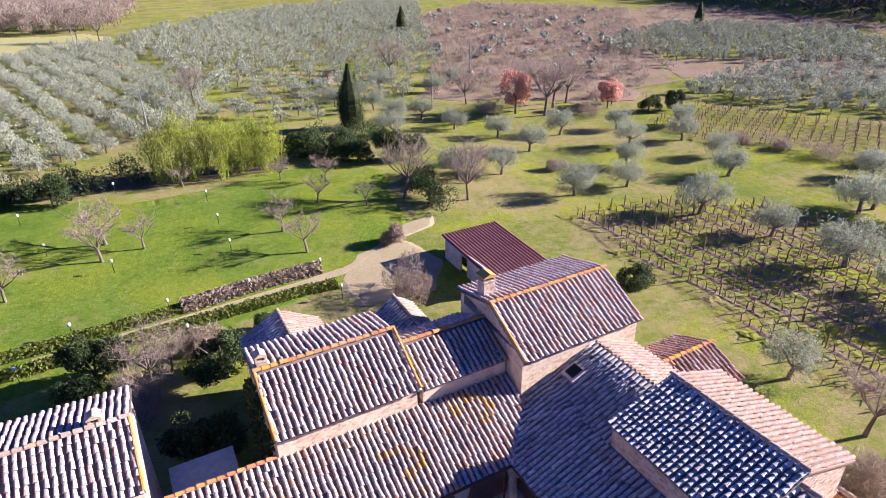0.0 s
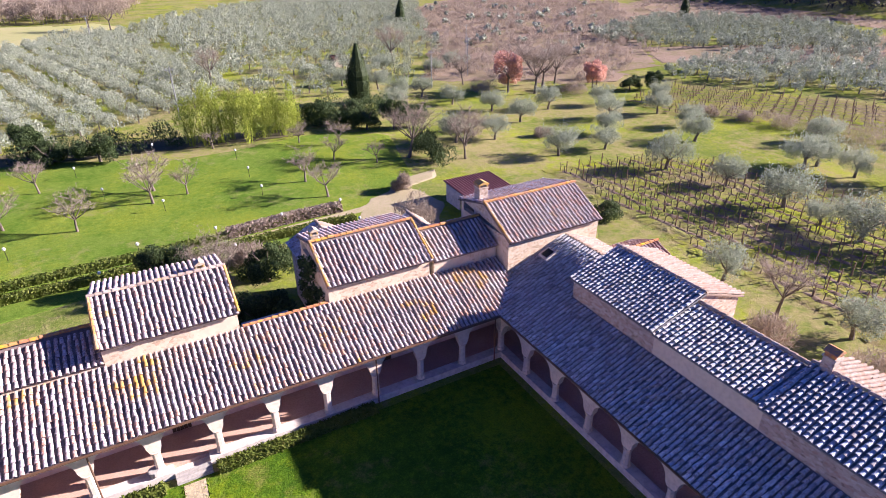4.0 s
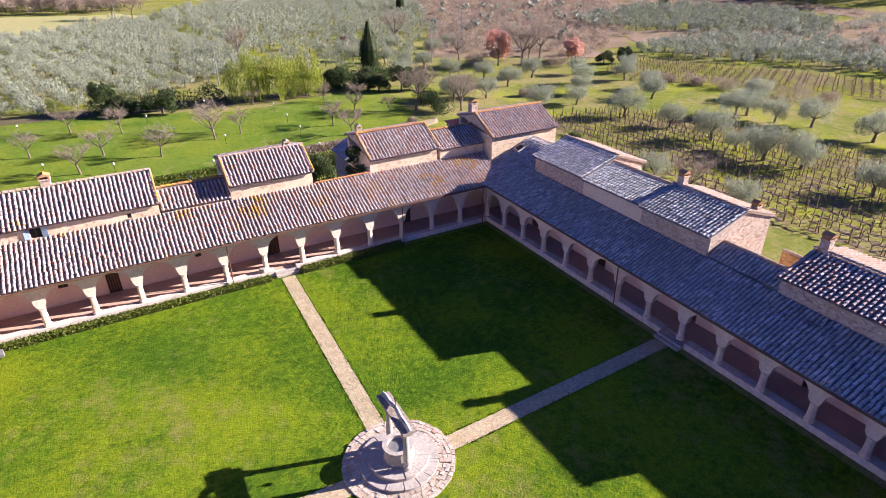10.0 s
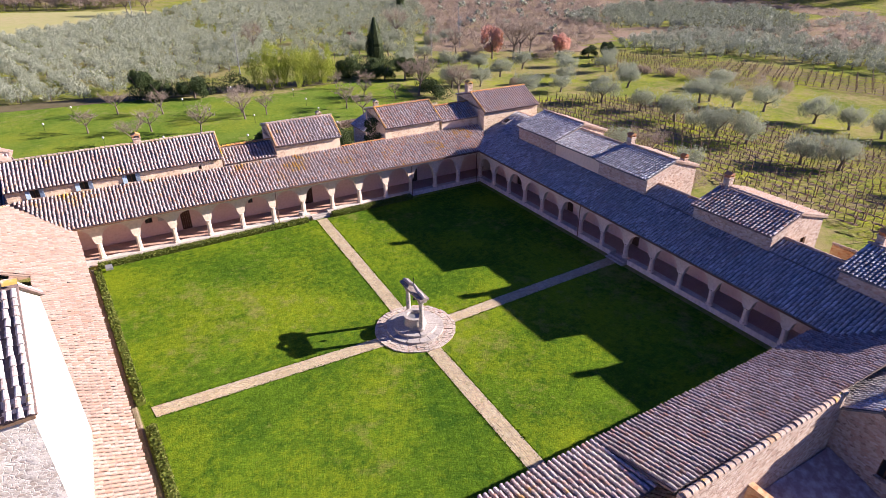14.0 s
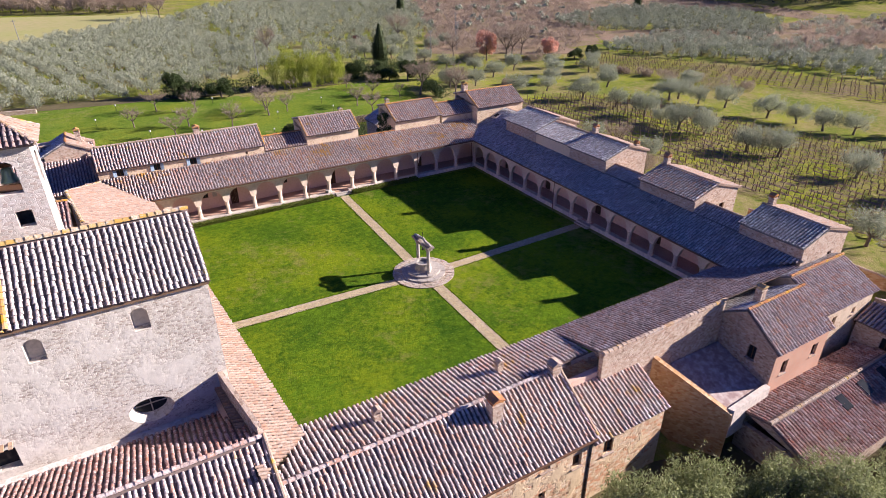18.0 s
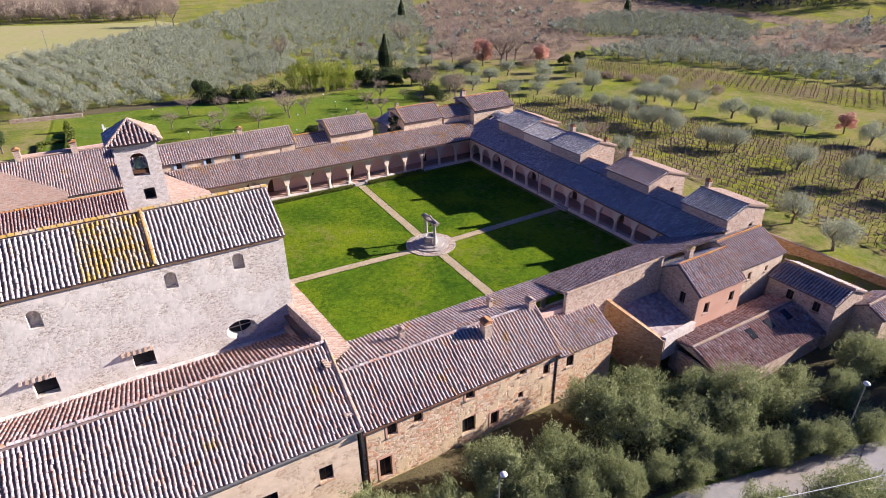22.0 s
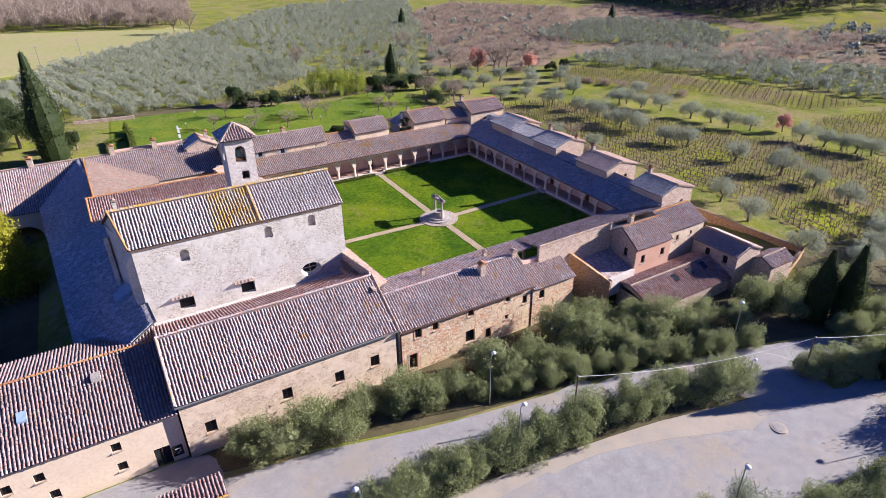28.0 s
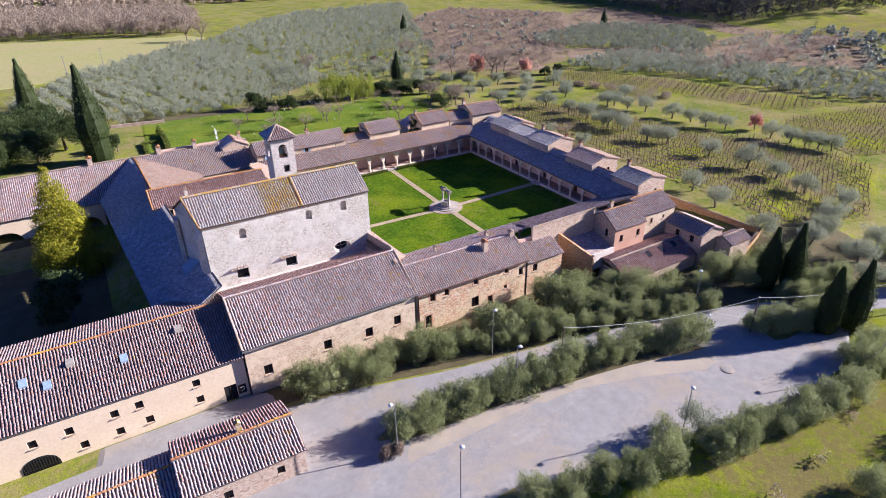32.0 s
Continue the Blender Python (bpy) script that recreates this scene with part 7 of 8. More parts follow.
for x, y, s in ((9.6, 42, 0.95), (7.0, 33, 0.95), (14, 46, 0.5), (1.2, 45.4, 0.95), (0.4, 43.6, 0.7), (40, 80, 1.0), (35, 86, 1.0), (30, 88, 0.95), (36, 82, 0.9), (43, 79, 0.9), (-3, 86, 1.1), (-12, 92, 1.1), (-9, 88, 0.9), (-52, 70, 0.9), (97, 84, 0.8), (102, 82, 0.8), (45.5, 36, 0.7), (-65, -3, 1.9)):
    put(HOLM[k % 2], x, y, s)
    k += 1
for x, y, s in ((74, 96, 1.2), (92, 90, 0.85), (95, 92, 0.7), (99.5, -2, 0.7)):
    put(REDT[k % 2], x, y, s)
    k += 1
for x, y, s in ((-63, 78, 0.95), (-69, 69, 0.9), (-75, 80, 1.05), (-79, 66, 0.95), (-68, 92, 1.0), (-84, 88, 1.0), (-90, 74, 1.0), (-86, 60, 0.9), (-97, 84, 1.0)):
    put(BIGH[k % 2], x, y, s)
    k += 1
for kind in BIGH + OLV + BUSH + BARE + BIGB + CYP + HOLM + REDT:
    drop_kind(kind)


def clump(name, label, mat, centres, radii, count, size, slim=0.4, category="shrub", kind="", seed=9, flat=1.0):
    r = np.random.default_rng(seed)
    s = Shape()
    s.quads(*sprays(centres, radii, count, size, slim, r, flat))
    return single(name, s, M[mat], label, category, kind)


r9 = np.random.default_rng(12)
# bamboo thicket
bam = thing("bamboo_thicket", (17, 86, 1), "tall yellow-green bamboo thicket behind the lawn", "bamboo")
for i in range(11):
    x, y, h = 9.5 + 1.55 * i + r9.normal(0, 0.3), 85.5 + r9.normal(0, 1.2), r9.uniform(6.2, 8.6)
    cane = None
    for j in range(7):
        c = Shape()
        dx, dy = r9.normal(0, 0.5, 2)
        c.tube([(x + dx * 0.4, y + dy * 0.4, 0.7), (x + dx, y + dy, 1 + h * 0.6), (x + dx * 2.2, y + dy * 2.2, 1 + h * 0.98)], [0.05, 0.04, 0.012], 5)
        cane = part("cane", c, M["bamboo"], bam)
    cs = [(x + r9.normal(0, 0.75), y + r9.normal(0, 0.75), 1 + h * r9.uniform(0.15, 0.98)) for _ in range(13)]
    f = Shape()
    f.quads(*sprays(cs, r9.uniform(0.45, 1.0, 13), 1500, 0.42, 0.2, r9, 1.9))
    part("foliage", f, M["bamboo"], cane)
cs = [(r9.uniform(26, 42), r9.uniform(84, 91), 1 + r9.uniform(0.3, 3.4)) for _ in range(40)]
clump("scrub", "dense dark ivy-covered brushwood behind the lawn", "holm", cs, r9.uniform(0.9, 1.9, 40), 8000, 0.32, 0.45, "shrub", "stuff", 25)
cs = [(r9.uniform(-14, 8), r9.uniform(87, 93), 1 + r9.uniform(0.4, 2.2)) for _ in range(26)]
clump("scrub", "dark brushwood at the edge of the lawn", "holm", cs, [1.4] * len(cs), 3500, 0.4, 0.4, "shrub", "stuff", 22)
cs = [(37.5 + 4 * u + r9.normal(0, 0.8), 60 + 13 * u + r9.normal(0, 0.8), 0.9 + r9.uniform(0.2, 1.7)) for u in np.linspace(0, 1, 26)]
clump("hedge", "overgrown evergreen hedge by the track", "holm", cs, [1.15] * 26, 7000, 0.26, 0.45, "hedge", "", 41)
# golden conifer of the small cloister
cs, rs = [], []
for i in range(150):
    z = 0.5 + 18.3 * i / 150
    w = 7.3 * (1 - (z / 19.6) ** 1.4)
    a = r9.uniform(0, 6.28)
    q = r9.uniform(0.35, 0.66)
    cs.append((-64 + q * w * math.cos(a), 15 + q * w * math.sin(a), -3.2 + z))
    rs.append(0.3 * w + 0.25)
gc = thing("conifer", (-64, 15, -3.2), "tall golden-green conifer in the small cloister", "tree")
s = Shape()
s.tube([(-64, 15, -3.5), (-64, 15, 8), (-64, 15, 15)], [0.35, 0.2, 0.03], 7)
part("trunk", s, M["bark"], gc)
s = Shape()
s.quads(*sprays(cs, rs, 34000, 0.36, 0.4, r9, 0.8))
part("crown", s, M["conifer"], gc)


def hedge(pts, w, h, label, mat="hedge", dens=330, size=0.1, name="hedge", z=None):
    """A clipped hedge along a line: a leafy body with ragged edges."""
    s = Shape()
    core = Shape()
    for a, b in zip(pts, pts[1:]):
        a3, b3 = Vector((*a, 0)), Vector((*b, 0))
        L = (b3 - a3).length
        n = int(L * dens * (w + 2 * h) / 2.0)
        d = (b3 - a3).normalized()
        sd = Vector((-d.y, d.x, 0))
        t = rng.random(n)
        q = rng.uniform(-0.5, 0.5, n)
        zz = rng.uniform(0, 1, n)
        face = rng.integers(0, 3, n)
        q = np.where(face == 1, 0.5, np.where(face == 2, -0.5, q))
        zz = np.where(face == 0, 1.0, zz)
        px = a[0] + (b[0] - a[0]) * t + sd.x * q * w + rng.normal(0, 0.03, n)
        py = a[1] + (b[1] - a[1]) * t + sd.y * q * w + rng.normal(0, 0.03, n)
        g = land(px, py) if z is None else np.full(n, z)
        pz = g + zz * h + rng.normal(0, 0.04, n)
        p = np.stack([px, py, pz], -1)
        o = rng.normal(size=(n, 3))
        o /= np.linalg.norm(o, axis=1)[:, None]
        e = np.cross(o, rng.normal(size=(n, 3)))
        e /= np.linalg.norm(e, axis=1)[:, None]
        sz = size * rng.uniform(0.6, 1.4, n)[:, None]
        s.quads(np.stack([p - o * sz, p + e * sz * 0.5, p + o * sz, p - e * sz * 0.5], 1).reshape(-1, 3), (np.array([[0, 1, 2], [0, 2, 3]])[None] + 4 * np.arange(n)[:, None, None]).reshape(-1, 3))
        g0, g1 = (float(land(*a)), float(land(*b))) if z is None else (z, z)
        core.beam((a[0], a[1], g0 + h * 0.46), (b[0], b[1], g1 + h * 0.46), w * 0.9, h * 0.9)
    t = thing(name, (pts[0][0], pts[0][1], 0), label, "hedge")
    part("foliage", s, M[mat], t)
    part("core", core, M["hedge"], t)
    return t


hedge([(-22.6, 21.0), (-1.6, 21.0)], 0.7, 0.45, "low clipped box hedge along the sunlit arcade")
hedge([(1.3, 21.0), (11.5, 21.1)], 0.75, 0.5, "low clipped box hedge along the sunlit arcade")
hedge([(-22.75, 20.4), (-20.95, -2.0)], 0.5, 0.32, "low clipped box hedge beside the west walk")
hedge([(-20.6, -4.6), (-19.35, -21.5)], 0.5, 0.32, "low clipped box hedge beside the west walk")
hedge([(-24, 49), (-4, 49.6), (12, 50.2), (18, 50.4), (21.5, 50.2)], 0.8, 0.8, "trimmed hedge along the garden path", dens=130, size=0.14)
hedge([(-24, 51.6), (-4, 52.2), (8, 52.8)], 0.9, 0.7, "trimmed hedge along the garden path", dens=130, size=0.14)
hedge([(8, 52.8), (16, 53.6), (21, 53.6)], 1.0, 1.0, "brown twiggy hedge along the garden path", "twig", 160, 0.2)
hedge([(-41, 62), (-40.5, 78)], 1.2, 1.2, "square clipped garden hedge", dens=60, size=0.22)
hedge([(-46, 64), (-46, 72), (-42, 72)], 0.7, 0.6, "low clipped parterre garden hedge", dens=60, size=0.2)
cs = [(-41, 79, 1 + 0.5 + i * 0.35) for i in range(7)]
clump("topiary", "small clipped conical yew", "hedge", cs, [1.0 - 0.12 * i for i in range(7)], 900, 0.25, 0.4, "shrub")
# brown shrubs among the houses
for x, y, R, lab in ((4.5, 41, 2.2, "tangled leafless brown garden shrubs"), (8.5, 46, 1.6, "tangled leafless brown garden shrubs"), (27, 45, 2.4, "bare pollarded shrub by the yard"), (39, 12, 2.6, "leafless brushwood beside the vineyard"), (42, 6, 2.4, "leafless brushwood beside the vineyard"), (29.5, 56, 1.4, "rusty brown brushwood by the yard"), (-36, -49.5, 1.1, "small rust-coloured shrub by the road")):
    cs = [(x + r9.normal(0, R * 0.4), y + r9.normal(0, R * 0.4), float(land(x, y)) + r9.uniform(0.4, R * 1.1)) for _ in range(9)]
    clump("shrub", lab, "twig", cs, [R * 0.5] * 9, 2400, 0.6, 0.07, "shrub", "", int(x * 7 + 500))
cs = [(10.2, 25.6 + r9.uniform(0, 5.4), r9.uniform(2, 8.2)) for _ in range(40)]
clump("ivy", "dark ivy covering the gable wall", "holm", cs, [0.45] * 40, 3800, 0.22, 0.6, "ivy")


for x, y, R in ((96, 56, 1.6), (99, 49, 2.2), (101, 45, 2.0), (104, 40, 2.4), (106, 35, 1.8), (93, 61, 1.5), (70, 100, 2.0), (86, 88, 2.2), (60, 66, 1.4), (50, 74, 2.0)):
    cs = [(x + r9.normal(0, R * 0.7), y + r9.normal(0, R * 0.7), float(land(x, y)) + r9.uniform(0.2, R * 0.7)) for _ in range(9)]
    clump("shrub", "leafless brown brushwood in the meadow", "twig", cs, [R * 0.55] * 9, 1500, 0.6, 0.08, "shrub", "", int(x * 9 + y))


# ---- groves, vineyards and woods, too many to count ----
def rows_in(poly, step, gap, turn, jitter):
    c, s_ = math.cos(turn), math.sin(turn)
    px, py = [p[0] for p in poly], [p[1] for p in poly]
    R = max(max(px) - min(px), max(py) - min(py))
    mx_, my_ = (max(px) + min(px)) / 2, (max(py) + min(py)) / 2
    a, b = np.meshgrid(np.arange(-R, R, step), np.arange(-R, R, gap))
    a, b = a.ravel(), b.ravel()
    x = mx_ + a * c - b * s_ + rng.normal(0, jitter, len(a))
    y = my_ + a * s_ + b * c + rng.normal(0, jitter, len(a))
    k = inside(poly, x, y)
    return x[k], y[k]


def grove(name, label, poly, step, gap, turn, mat, R, H, count, size, jitter=0.6, trunk=True, slim=0.5, thin=1.0, category="olive grove", body=True):
    x, y = rows_in(poly, step, gap, turn, jitter)
    if thin < 1:
        k = rng.random(len(x)) < thin
        x, y = x[k], y[k]
    z = land(x, y)
    lib = []
    g5 = (1 + 5 ** 0.5) / 2
    ico = np.array([(-1, g5, 0), (1, g5, 0), (-1, -g5, 0), (1, -g5, 0), (0, -1, g5), (0, 1, g5), (0, -1, -g5), (0, 1, -g5), (g5, 0, -1), (g5, 0, 1), (-g5, 0, -1), (-g5, 0, 1)]) / 1.902
    icf = np.array([(0, 11, 5), (0, 5, 1), (0, 1, 7), (0, 7, 10), (0, 10, 11), (1, 5, 9), (5, 11, 4), (11, 10, 2), (10, 7, 6), (7, 1, 8), (3, 9, 4), (3, 4, 2), (3, 2, 6), (3, 6, 8), (3, 8, 9), (4, 9, 5), (2, 4, 11), (6, 2, 10), (8, 6, 7), (9, 8, 1)])
    for i in range(5):
        cs, rs = [], []
        for j in range(11):
            a, q = rng.uniform(0, 6.28), R * 0.74 * math.sqrt(rng.random())
            cs.append((q * math.cos(a), q * math.sin(a), H * (0.3 + 0.58 * rng.random()) * (1 - 0.2 * q / R)))
            rs.append(R * rng.uniform(0.2, 0.4))
        p, f = sprays(cs, rs, count, size, slim, None, 1.0, 0.8)
        ps, fs = [p], [f]
        o = len(p)
        if body:
            for c, w in zip(cs, rs):
                ps.append(ico * (w * 0.86 * rng.uniform(0.75, 1.15, (12, 1))) + np.array(c))
                fs.append(icf + o)
                o += 12
        lib.append((np.concatenate(ps), np.concatenate(fs)))
    s, t = Shape(), Shape()
    for i in range(len(x)):
        p, f = lib[i % 5]
        a = rng.uniform(0, 6.28)
        k = rng.uniform(0.75, 1.2)
        ca, sa = math.cos(a) * k, math.sin(a) * k
        q = np.stack([p[:, 0] * ca - p[:, 1] * sa + x[i], p[:, 0] * sa + p[:, 1] * ca + y[i], p[:, 2] * k + z[i]], -1)
        s.quads(q, f)
        if trunk:
            t.tube([(x[i], y[i], z[i] - 0.2), (x[i] + 0.1, y[i], z[i] + H * 0.4)], [0.16, 0.12], 4)
    g = thing(name, (float(x[0]), float(y[0]), float(z[0])), label, category, "", "stuff")
    part("crowns", s, M[mat], g, kind="stuff")
    if trunk:
        part("trunks", t, M["bark"], g, kind="stuff")


grove("olive_grove", "dense rows of silvery olive trees on the slope", [(-80, 136), (-54, 192), (-8, 246), (8, 250), (14, 190), (24, 135), (22, 118), (-6, 97), (-34, 95), (-50, 95), (-66, 112)], 3.6, 5.4, 1.82, "olive_far", 2.3, 3.5, 820, 0.27, 0.45, slim=0.42, body=False)
grove("olive_grove", "wide grove of silvery olives on the upper slope", [(10, 252), (60, 330), (90, 365), (190, 372), (150, 290), (132, 254), (114, 212), (98, 178), (84, 172), (60, 172), (34, 146), (26, 140), (16, 190)], 4.8, 5.4, 1.82, "olive_far", 2.3, 3.6, 310, 0.42, 0.9, slim=0.48, body=False)
grove("olive_grove", "scattered olives on sunlit green grass", [(26, 136), (36, 148), (60, 174), (96, 180), (92, 156), (80, 140), (64, 120), (44, 108), (30, 106), (26, 116)], 6.0, 7.0, 1.82, "olive_far", 2.4, 3.6, 600, 0.32, 1.4, slim=0.44, body=False)
grove("olive_grove", "olive rows beyond the vineyard", [(112, 88), (130, 97), (152, 98), (168, 84), (174, 60), (184, 34), (196, 8), (190, -30), (150, 4), (137, 40), (124, 66)], 3.7, 5.6, -1.2, "olive_far", 2.3, 3.6, 470, 0.36, 0.6, body=False)
grove("olive_grove", "far olive grove near the wood", [(136, 142), (160, 158), (202, 178), (226, 168), (240, 132), (216, 98), (184, 76), (168, 94), (150, 112), (142, 134)], 4.2, 4.9, -0.4, "olive_far", 2.2, 3.4, 270, 0.46, 0.8, body=False)
grove("far_olives", "scattered olives on brown land", [(75, 134), (120, 108), (170, 165), (230, 250), (160, 300)], 8, 9, 0.3, "olive_far", 2.2, 3.0, 110, 0.6, 2.0, True, 0.5, 0.25)
grove("brushwood", "leafless reddish scrub on the fallow land", [(66, 118), (84, 104), (100, 92), (128, 106), (160, 142), (190, 178), (240, 240), (200, 318), (130, 262), (100, 184), (80, 142)], 3.6, 3.6, 0.2, "twig", 1.9, 2.0, 60, 1.1, 1.6, False, 0.12, 0.62, "scrub", body=False)
grove("bare_wood", "leafless brown wood beyond the field", [(-130, 345), (-8, 290), (12, 300), (30, 430), (-90, 480), (-200, 420)], 6.5, 6.5, 0.3, "twig", 4.2, 10, 190, 2.0, 1.5, True, 0.12, 1.0, "wood", body=False)
# the far slope's shade is in this wood's leaf colour
grove("dark_wood", "leafless wood on the hillside, its shade put into the dark colour", [(296, 262), (272, 190), (262, 150), (268, 120), (316, 112), (380, 98), (590, 166), (550, 410), (350, 510)], 7, 7, 0.3, "wood_dark", 4.6, 15, 150, 1.3, 2.0, False, 0.3, 1.0, "wood", body=False)
grove("brushwood", "dry bushes on the rough ground below the car park", [(-10, -72), (20, -73), (60, -80), (80, -100), (60, -130), (10, -120)], 4.5, 4.5, 0.3, "twig", 1.2, 1.3, 60, 0.5, 1.6, False, 0.2, 0.4, "scrub", body=False)
grove("far_wood", "distant wooded ridge", [(-300, 520), (300, 480), (500, 700), (-300, 800)], 13, 13, 0.1, "twig", 7, 10, 60, 4.0, 3.0, False, 0.4, 1.0, "wood", body=False)
grove("olive_grove", "mixed olives and bushes on the fallow land", [(205, 24), (222, 62), (288, 94), (300, 60), (262, 20), (226, 0)], 7, 8, 0.4, "olive_far", 2.6, 3.6, 110, 0.6, 1.8, False, 0.5, 0.55)
grove("far_olives", "scattered olives among dry scrub", [(178, 60), (208, 92), (252, 98), (292, 84), (280, 30), (230, 0), (196, 10)], 6.5, 7.5, 0.5, "olive_far", 2.4, 3.2, 150, 0.5, 1.8, False, 0.45, 0.6, body=False)
grove("brushwood", "dry weeds and bushes on the fallow land", [(168, 70), (200, 94), (240, 100), (286, 96), (294, 62), (214, 20), (182, 44)], 4.2, 4.2, 0.2, "twig", 1.8, 1.6, 40, 1.1, 1.6, False, 0.14, 0.45, "scrub", body=False)
grove("brushwood", "low dry weeds at the foot of the wood", [(182, 172), (214, 158), (256, 136), (244, 106), (268, 100), (276, 152), (294, 254), (250, 234)], 4.6, 4.6, 0.2, "twig", 1.6, 1.2, 36, 1.1, 1.8, False, 0.14, 0.5, "scrub", body=False)
grove("scrub_line", "leafless bushes along the far field edge", [(150, 48), (262, 52), (262, 64), (150, 60)], 4.5, 4.5, 0.2, "twig", 2.5, 4, 120, 1.2, 1.0, False, 0.15, 0.8, "scrub", body=False)


def vineyard(name, label, poly, gap, turn, post=5.0, vine=1.1):
    s, v, w = Shape(), Shape(), Shape()
    x, y = rows_in(poly, post, gap, turn, 0.05)
    z = land(x, y)
    for i in range(len(x)):
        h = 1.5 + float(rng.normal(0, 0.08))
        s.box((x[i] - 0.045, y[i] - 0.045, z[i] - 0.2), (x[i] + 0.045, y[i] + 0.045, z[i] + h))
    x, y = rows_in(poly, vine, gap, turn, 0.08)
    z = land(x, y)
    c, sn = math.cos(turn), math.sin(turn)
    n = len(x)
    lean = rng.normal(0, 0.08, (n, 2))
    for i in range(n):
        top = (x[i] + lean[i, 0], y[i] + lean[i, 1], z[i] + 0.75)
        d = (0.55 if rng.random() < 0.5 else -0.55) * rng.uniform(0.6, 1.1)
        v.tube([(x[i], y[i], z[i] - 0.1), top, (top[0] + c * d, top[1] + sn * d, z[i] + 1.05)], [0.06, 0.05, 0.025], 3)
        v.tube([top, (top[0] - c * d * 0.7, top[1] - sn * d * 0.7, z[i] + 1.15)], [0.04, 0.02], 3)
    t = thing(name, (float(x[0]), float(y[0]), float(z[0])), label, "vineyard", "", "stuff")
    part("posts", s, M["beam"], t, kind="stuff")
    part("vines", v, M["bark"], t, kind="stuff")
    # grass strips between rows
    gx, gy = rows_in(poly, 0.9, gap, turn, 0.3)
    gx, gy = gx + sn * -gap / 2, gy + c * gap / 2
    k = rng.random(len(gx)) < 0.8
    gx, gy = gx[k], gy[k]
    m = len(gx)
    gz = land(gx, gy) + 0.1
    a = rng.uniform(0, 6.28, m)
    r_ = rng.uniform(0.35, 0.75, m)
    P = np.stack([np.stack([gx + r_ * np.cos(a + j * 1.257) * (1.2 if j % 2 else 0.8), gy + r_ * np.sin(a + j * 1.257), gz + (0.02 if j % 2 else -0.03)], -1) for j in range(5)] + [np.stack([gx, gy, gz + 0.07], -1)], 1).reshape(-1, 3)
    F = (np.array([[0, 1, 5], [1, 2, 5], [2, 3, 5], [3, 4, 5], [4, 0, 5]])[None] + 6 * np.arange(m)[:, None, None]).reshape(-1, 3)
    g = Shape()
    g.quads(P, F)
    part("grass_tufts", g, M["field"], t, kind="stuff")
    # a low ridge of tilled earth under each row
    ex, ey = rows_in(poly, 0.85, gap, turn, 0.12)
    k = rng.random(len(ex)) < 0.6
    ex, ey = ex[k], ey[k]
    m = len(ex)
    ez = land(ex, ey) + 0.1
    al, ac = rng.uniform(0.6, 0.95, m), rng.uniform(0.28, 0.5, m)
    P = np.stack([np.stack([ex + c * al * math.cos(j * 1.047) - sn * ac * math.sin(j * 1.047), ey + sn * al * math.cos(j * 1.047) + c * ac * math.sin(j * 1.047), ez - 0.03], -1) for j in range(6)] + [np.stack([ex, ey, ez + 0.08], -1)], 1).reshape(-1, 3)
    F = (np.array([[j, (j + 1) % 6, 6] for j in range(6)])[None] + 7 * np.arange(m)[:, None, None]).reshape(-1, 3)
    e = Shape()
    e.quads(P, F)
    part("tilled_earth", e, M["row_earth"], t, kind="stuff")


vineyard("vineyard", "leafless vines on posts in parallel rows", [(51, 52), (63, 51), (75, 43), (79, 24), (85, 5), (92, -8), (98, -33), (72, -46), (50, -41), (48, -14), (49.5, 30)], 2.3, 1.65, 3.2, 0.95)
vineyard("vineyard", "far vineyard of bare posts", [(89, 63), (89, 77), (109, 83), (133, 39), (146, 0), (126, 6), (113, 36), (99, 55)], 2.6, 2.05, 3.0, 1.6)
vineyard("vineyard", "young vineyard of bare posts", [(108, -4), (118, -1), (155, -9), (148, -39), (100, -29)], 2.6, 1.3, 3.0, 1.6)


# ---- lamps, poles and small things ----
fl = thing("floodlight", (-21.7, 19.7, 0), "small grey floodlight at the corner of the lawn", "lamp")
s = Shape()
s.tube([(-21.7, 19.7, -0.05), (-21.7, 19.7, 0.3)], [0.03, 0.03], 6)
part("stake", s, M["iron"], fl)
s = Shape()
s.prism([(-22.0, 19.5), (-21.4, 19.5), (-21.4, 19.85), (-22.0, 19.85)], 0.28, [0.5, 0.5, 0.75, 0.75])
part("housing", s, M["pole"], fl)

def garden_lamp(x, y):
    t = thing("garden_lamp", (0, 0, 0), "small garden lamp with a white globe on a thin post", "lamp", "garden lamps")
    s = Shape()
    s.tube([(0, 0, -0.1), (0, 0, 1.25)], [0.03, 0.025], 6)
    part("post", s, M["iron"], t)
    s = Shape()
    s.lathe([(0.02, 1.22), (0.12, 1.27), (0.16, 1.4), (0.12, 1.53), (0.02, 1.58)], (0, 0, 0), 10)
    part("globe", s, M["white"], t, smooth=True)
    return t


gl = garden_lamp(0, 0)
for x, y in ((-6, 80), (-3, 70), (3, 63), (14, 77), (14, 69), (14, 62), (14, 53), (7, 53), (21, 53.6), (21.2, 48), (8, 48.2), (-0.5, 53), (-4, 48.6), (-14, 72), (-20, 62), (-12, 58), (-28, 74), (-24, 84), (4, 86)):
    copy_thing(gl, Matrix.Translation((x, y, float(land(x, y)))))
drop_kind(gl)


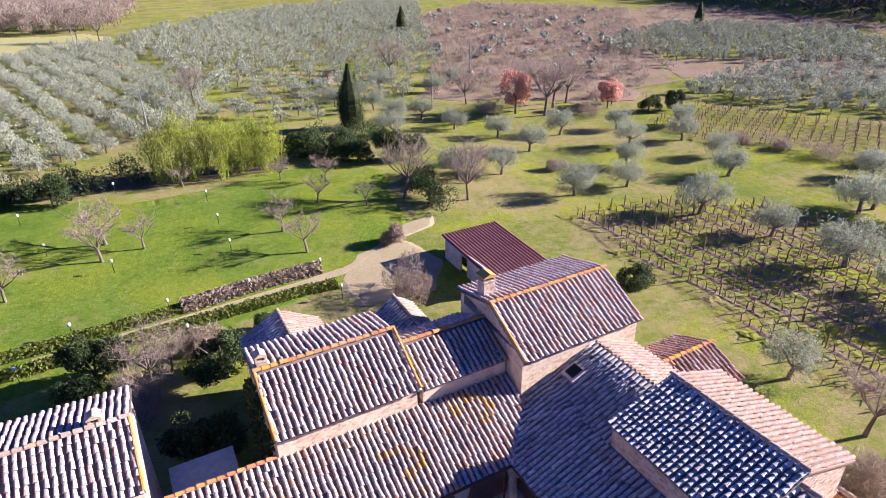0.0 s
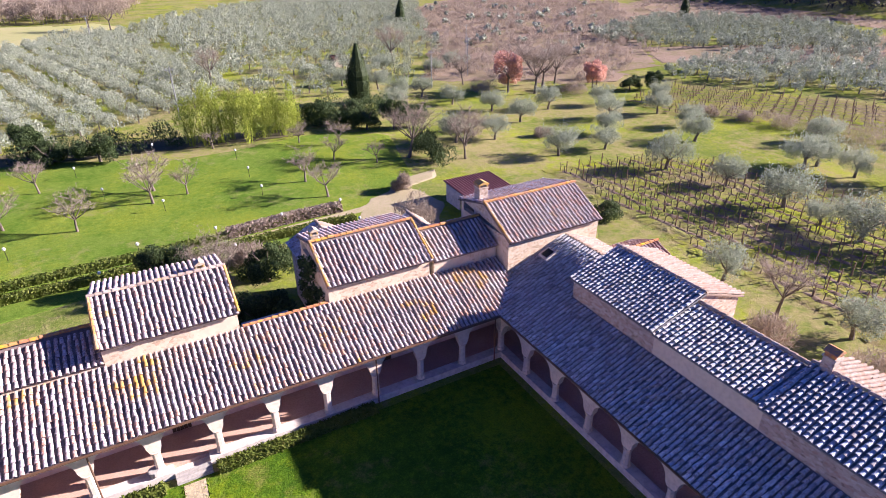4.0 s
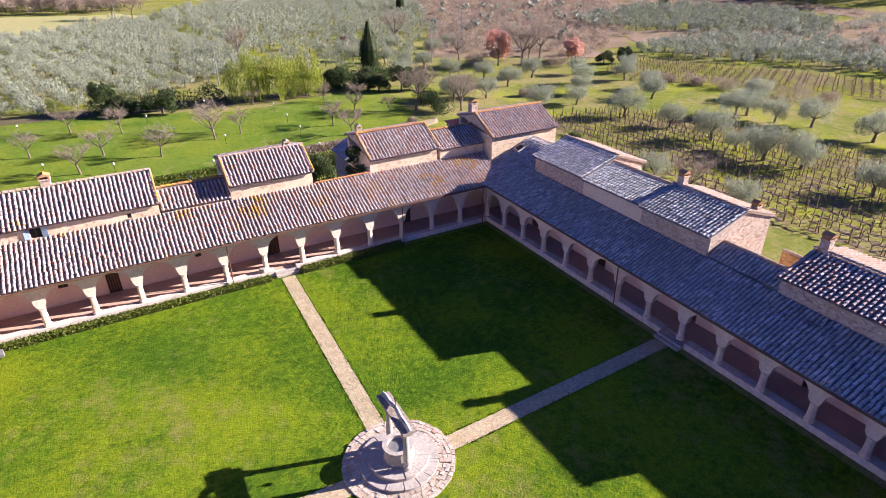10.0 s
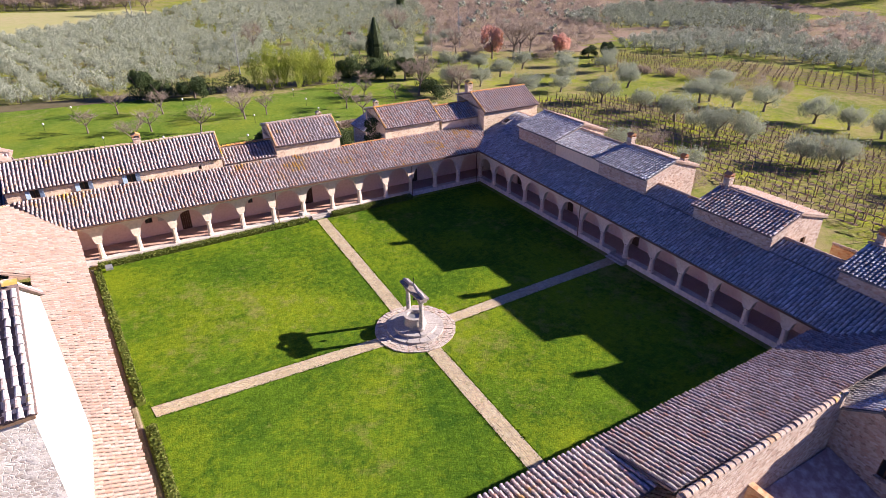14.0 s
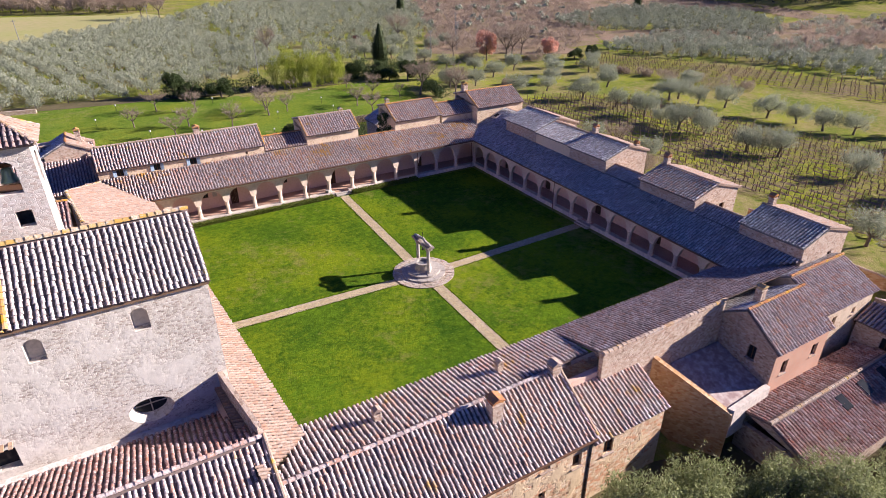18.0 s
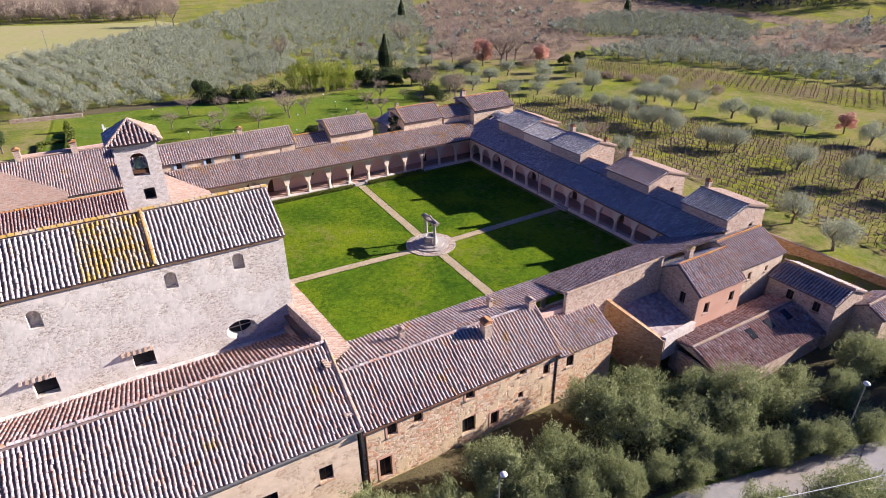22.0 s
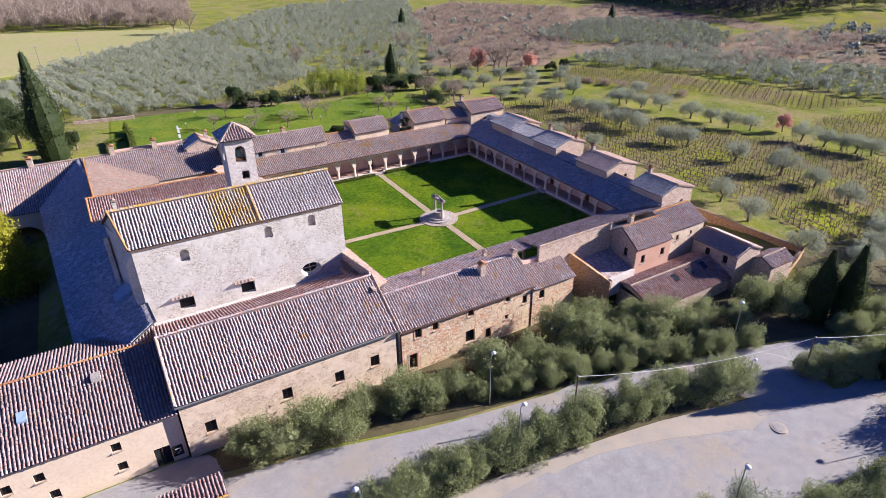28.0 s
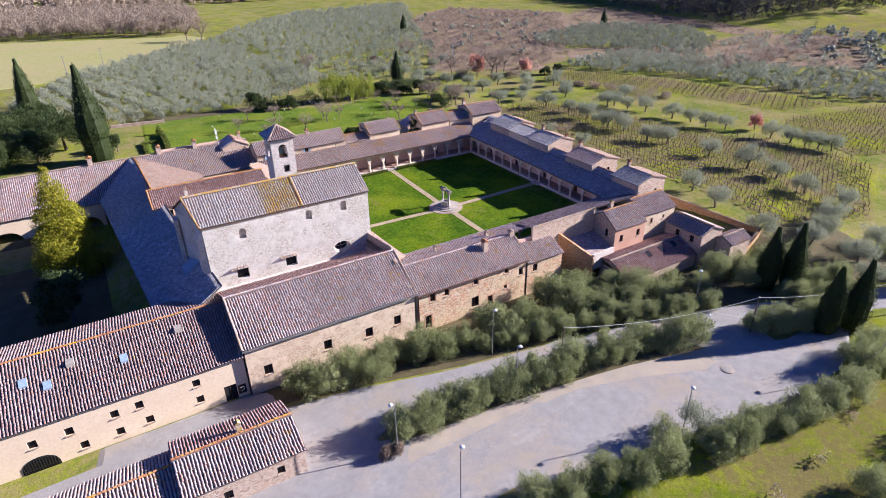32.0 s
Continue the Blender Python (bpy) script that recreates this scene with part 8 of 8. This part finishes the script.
def street_lamp():
    t = thing("street_lamp", (0, 0, 0), "tall street lamp with a white hooded head", "street lamp", "street lamps")
    s = Shape()
    s.tube([(0, 0, -0.2), (0, 0, 3.5), (0, 0, 7.0)], [0.075, 0.06, 0.045], 8)
    part("pole", s, M["pole"], t)
    s = Shape()
    s.tube([(0, 0, 6.9), (0.15, 0, 7.12), (0.35, 0, 7.15)], [0.035, 0.035, 0.03], 6)
    part("arm", s, M["pole"], t)
    s = Shape()
    s.lathe([(0.28, -0.06), (0.28, 0.0), (0.2, 0.1), (0.08, 0.15)], (0.5, 0, 7.1), 12)
    part("head", s, M["white"], t, smooth=True)
    return t


sl = street_lamp()
for x, y, turn in ((-15.9, -40.6, 20), (16.6, -48.2, 200), (-32.4, -58.3, 40), (-35.2, -49.6, 120), (-5.2, -63.9, 220), (-18.0, -48.6, 10), (25, -70, 30)):
    copy_thing(sl, Matrix.Translation((x, y, float(land(x, y)))) @ Matrix.Rotation(radians(turn), 4, "Z"))
copy_thing(sl, Matrix.Translation((10.0, -54.5, float(land(10.0, -54.5)))) @ Matrix.Rotation(radians(-20), 4, "Z") @ Matrix.Scale(0.72, 4))
drop_kind(sl)


def pole_kind(x, y, h, lattice=False):
    z = float(land(x, y))
    t = thing("power_pole", (x, y, z), "slender power pole standing in the grove", "pole")
    s = Shape()
    s.tube([(x, y, z - 0.3), (x, y, z + h)], [0.14, 0.09], 7)
    part("mast", s, M["pole"], t)
    s = Shape()
    s.beam((x - 0.7, y, z + h - 0.5), (x + 0.7, y, z + h - 0.5), 0.1, 0.1)
    for dx in (-0.6, 0, 0.6):
        s.lathe([(0.05, 0), (0.07, 0.08), (0.03, 0.2)], (x + dx, y, z + h - 0.44), 6)
    part("crossarm", s, M["pole"], t)


for x, y, h in ((10, 105, 9), (84, 130, 10), (76, 116, 9), (-46, 205, 8), (-60, 190, 8), (-2, 232, 8), (62, 108, 8)):
    pole_kind(x, y, h)
ring = thing("drain_ring", (8.8, -59.7, float(land(8.8, -59.7))), "round concrete drain ring set in the gravel", "drain")
s = Shape()
g = float(land(8.8, -59.7)) + 0.12
s.lathe([(0.95, g - 0.1), (0.85, g + 0.08), (0.62, g + 0.1)], (8.8, -59.7, 0), 22)
part("ring", s, M["sand"], ring)
s = Shape()
s.lathe([(0.6, g), (0.6, g + 0.12)], (8.8, -59.7, 0), 22)
part("cover", s, M["gravel"], ring)
# two road poles carry a sagging cable along the hedge
ends = []
for x, y, top in ((-9.2, -47.1, 0.9), (18.6, -56.3, 0.9), (45.0, -65.6, 0.9)):
    g = float(land(x, y))
    p = thing("cable_pole", (x, y, g), "thin dark wooden pole carrying a cable beside the road", "pole", "cable poles")
    s = Shape()
    s.tube([(x, y, g - 0.3), (x, y, top)], [0.11, 0.075], 8)
    part("mast", s, M["beam"], p)
    s = Shape()
    s.lathe([(0.1, -0.1), (0.11, 0.02), (0.05, 0.06)], (x, y, top), 8)
    part("cap", s, M["pole"], p)
    ends.append(Vector((x, y, top - 0.12)))
for p0, p1 in zip(ends, ends[1:]):
    s = Shape()
    pts = [p0.lerp(p1, u / 14) - Vector((0, 0, 1.1 * 4 * (u / 14) * (1 - u / 14))) for u in range(15)]
    s.tube([tuple(q) for q in pts], [0.028] * 15, 5)
    single("cable", s, M["white"], "pale sagging cable between two road poles", "cable")
bin_ = thing("planter", (-2.0, 21.4, 0), "small stone planter beside the arcade steps", "planter")
s = Shape()
s.lathe([(0.2, 0.5), (0.3, 0.6), (0.34, 0.95), (0.28, 0.97)], (-2.0, 21.95, 0), 12)
part("bowl", s, M["wellstone"], bin_)
blue = thing("water_tank_roof", (6.6, 30.5, 0), "small blue-grey roof in the gap between the houses", "roof")
s = Shape()
s.prism([(5.2, 28.0), (8.6, 28.0), (8.6, 30.6), (5.2, 30.6)], [3.0, 3.0, 3.4, 3.4], [3.15, 3.15, 3.55, 3.55])
part("sheet", s, M["blue"], blue)
s = Shape()
s.box((5.4, 28.2, -0.2), (8.4, 30.4, 3.0))
part("wall", s, M["stone"], blue)
bank = thing("stone_bank", (-47, 93, 1), "low dry stone wall at the lawn edge", "wall")
s = Shape()
wall(s, (-52, 93), (-38, 91), 0.5, 2.0, 0.5)
part("wall", s, M["stone"], bank)
hut = thing("hut", (53, 143, 0), "tiny dark hut in the olive grove", "hut")
s = Shape()
zz = float(land(53, 143))
s.box((51.8, 142, zz - 0.3), (54.2, 144, zz + 2.2))
part("wall", s, M["stone"], hut)
s = Shape()
s.prism([(51.5, 141.7), (54.5, 141.7), (54.5, 144.3), (51.5, 144.3)], zz + 2.2, [zz + 2.3, zz + 2.3, zz + 2.9, zz + 2.9])
part("roof", s, M["wood"], hut)
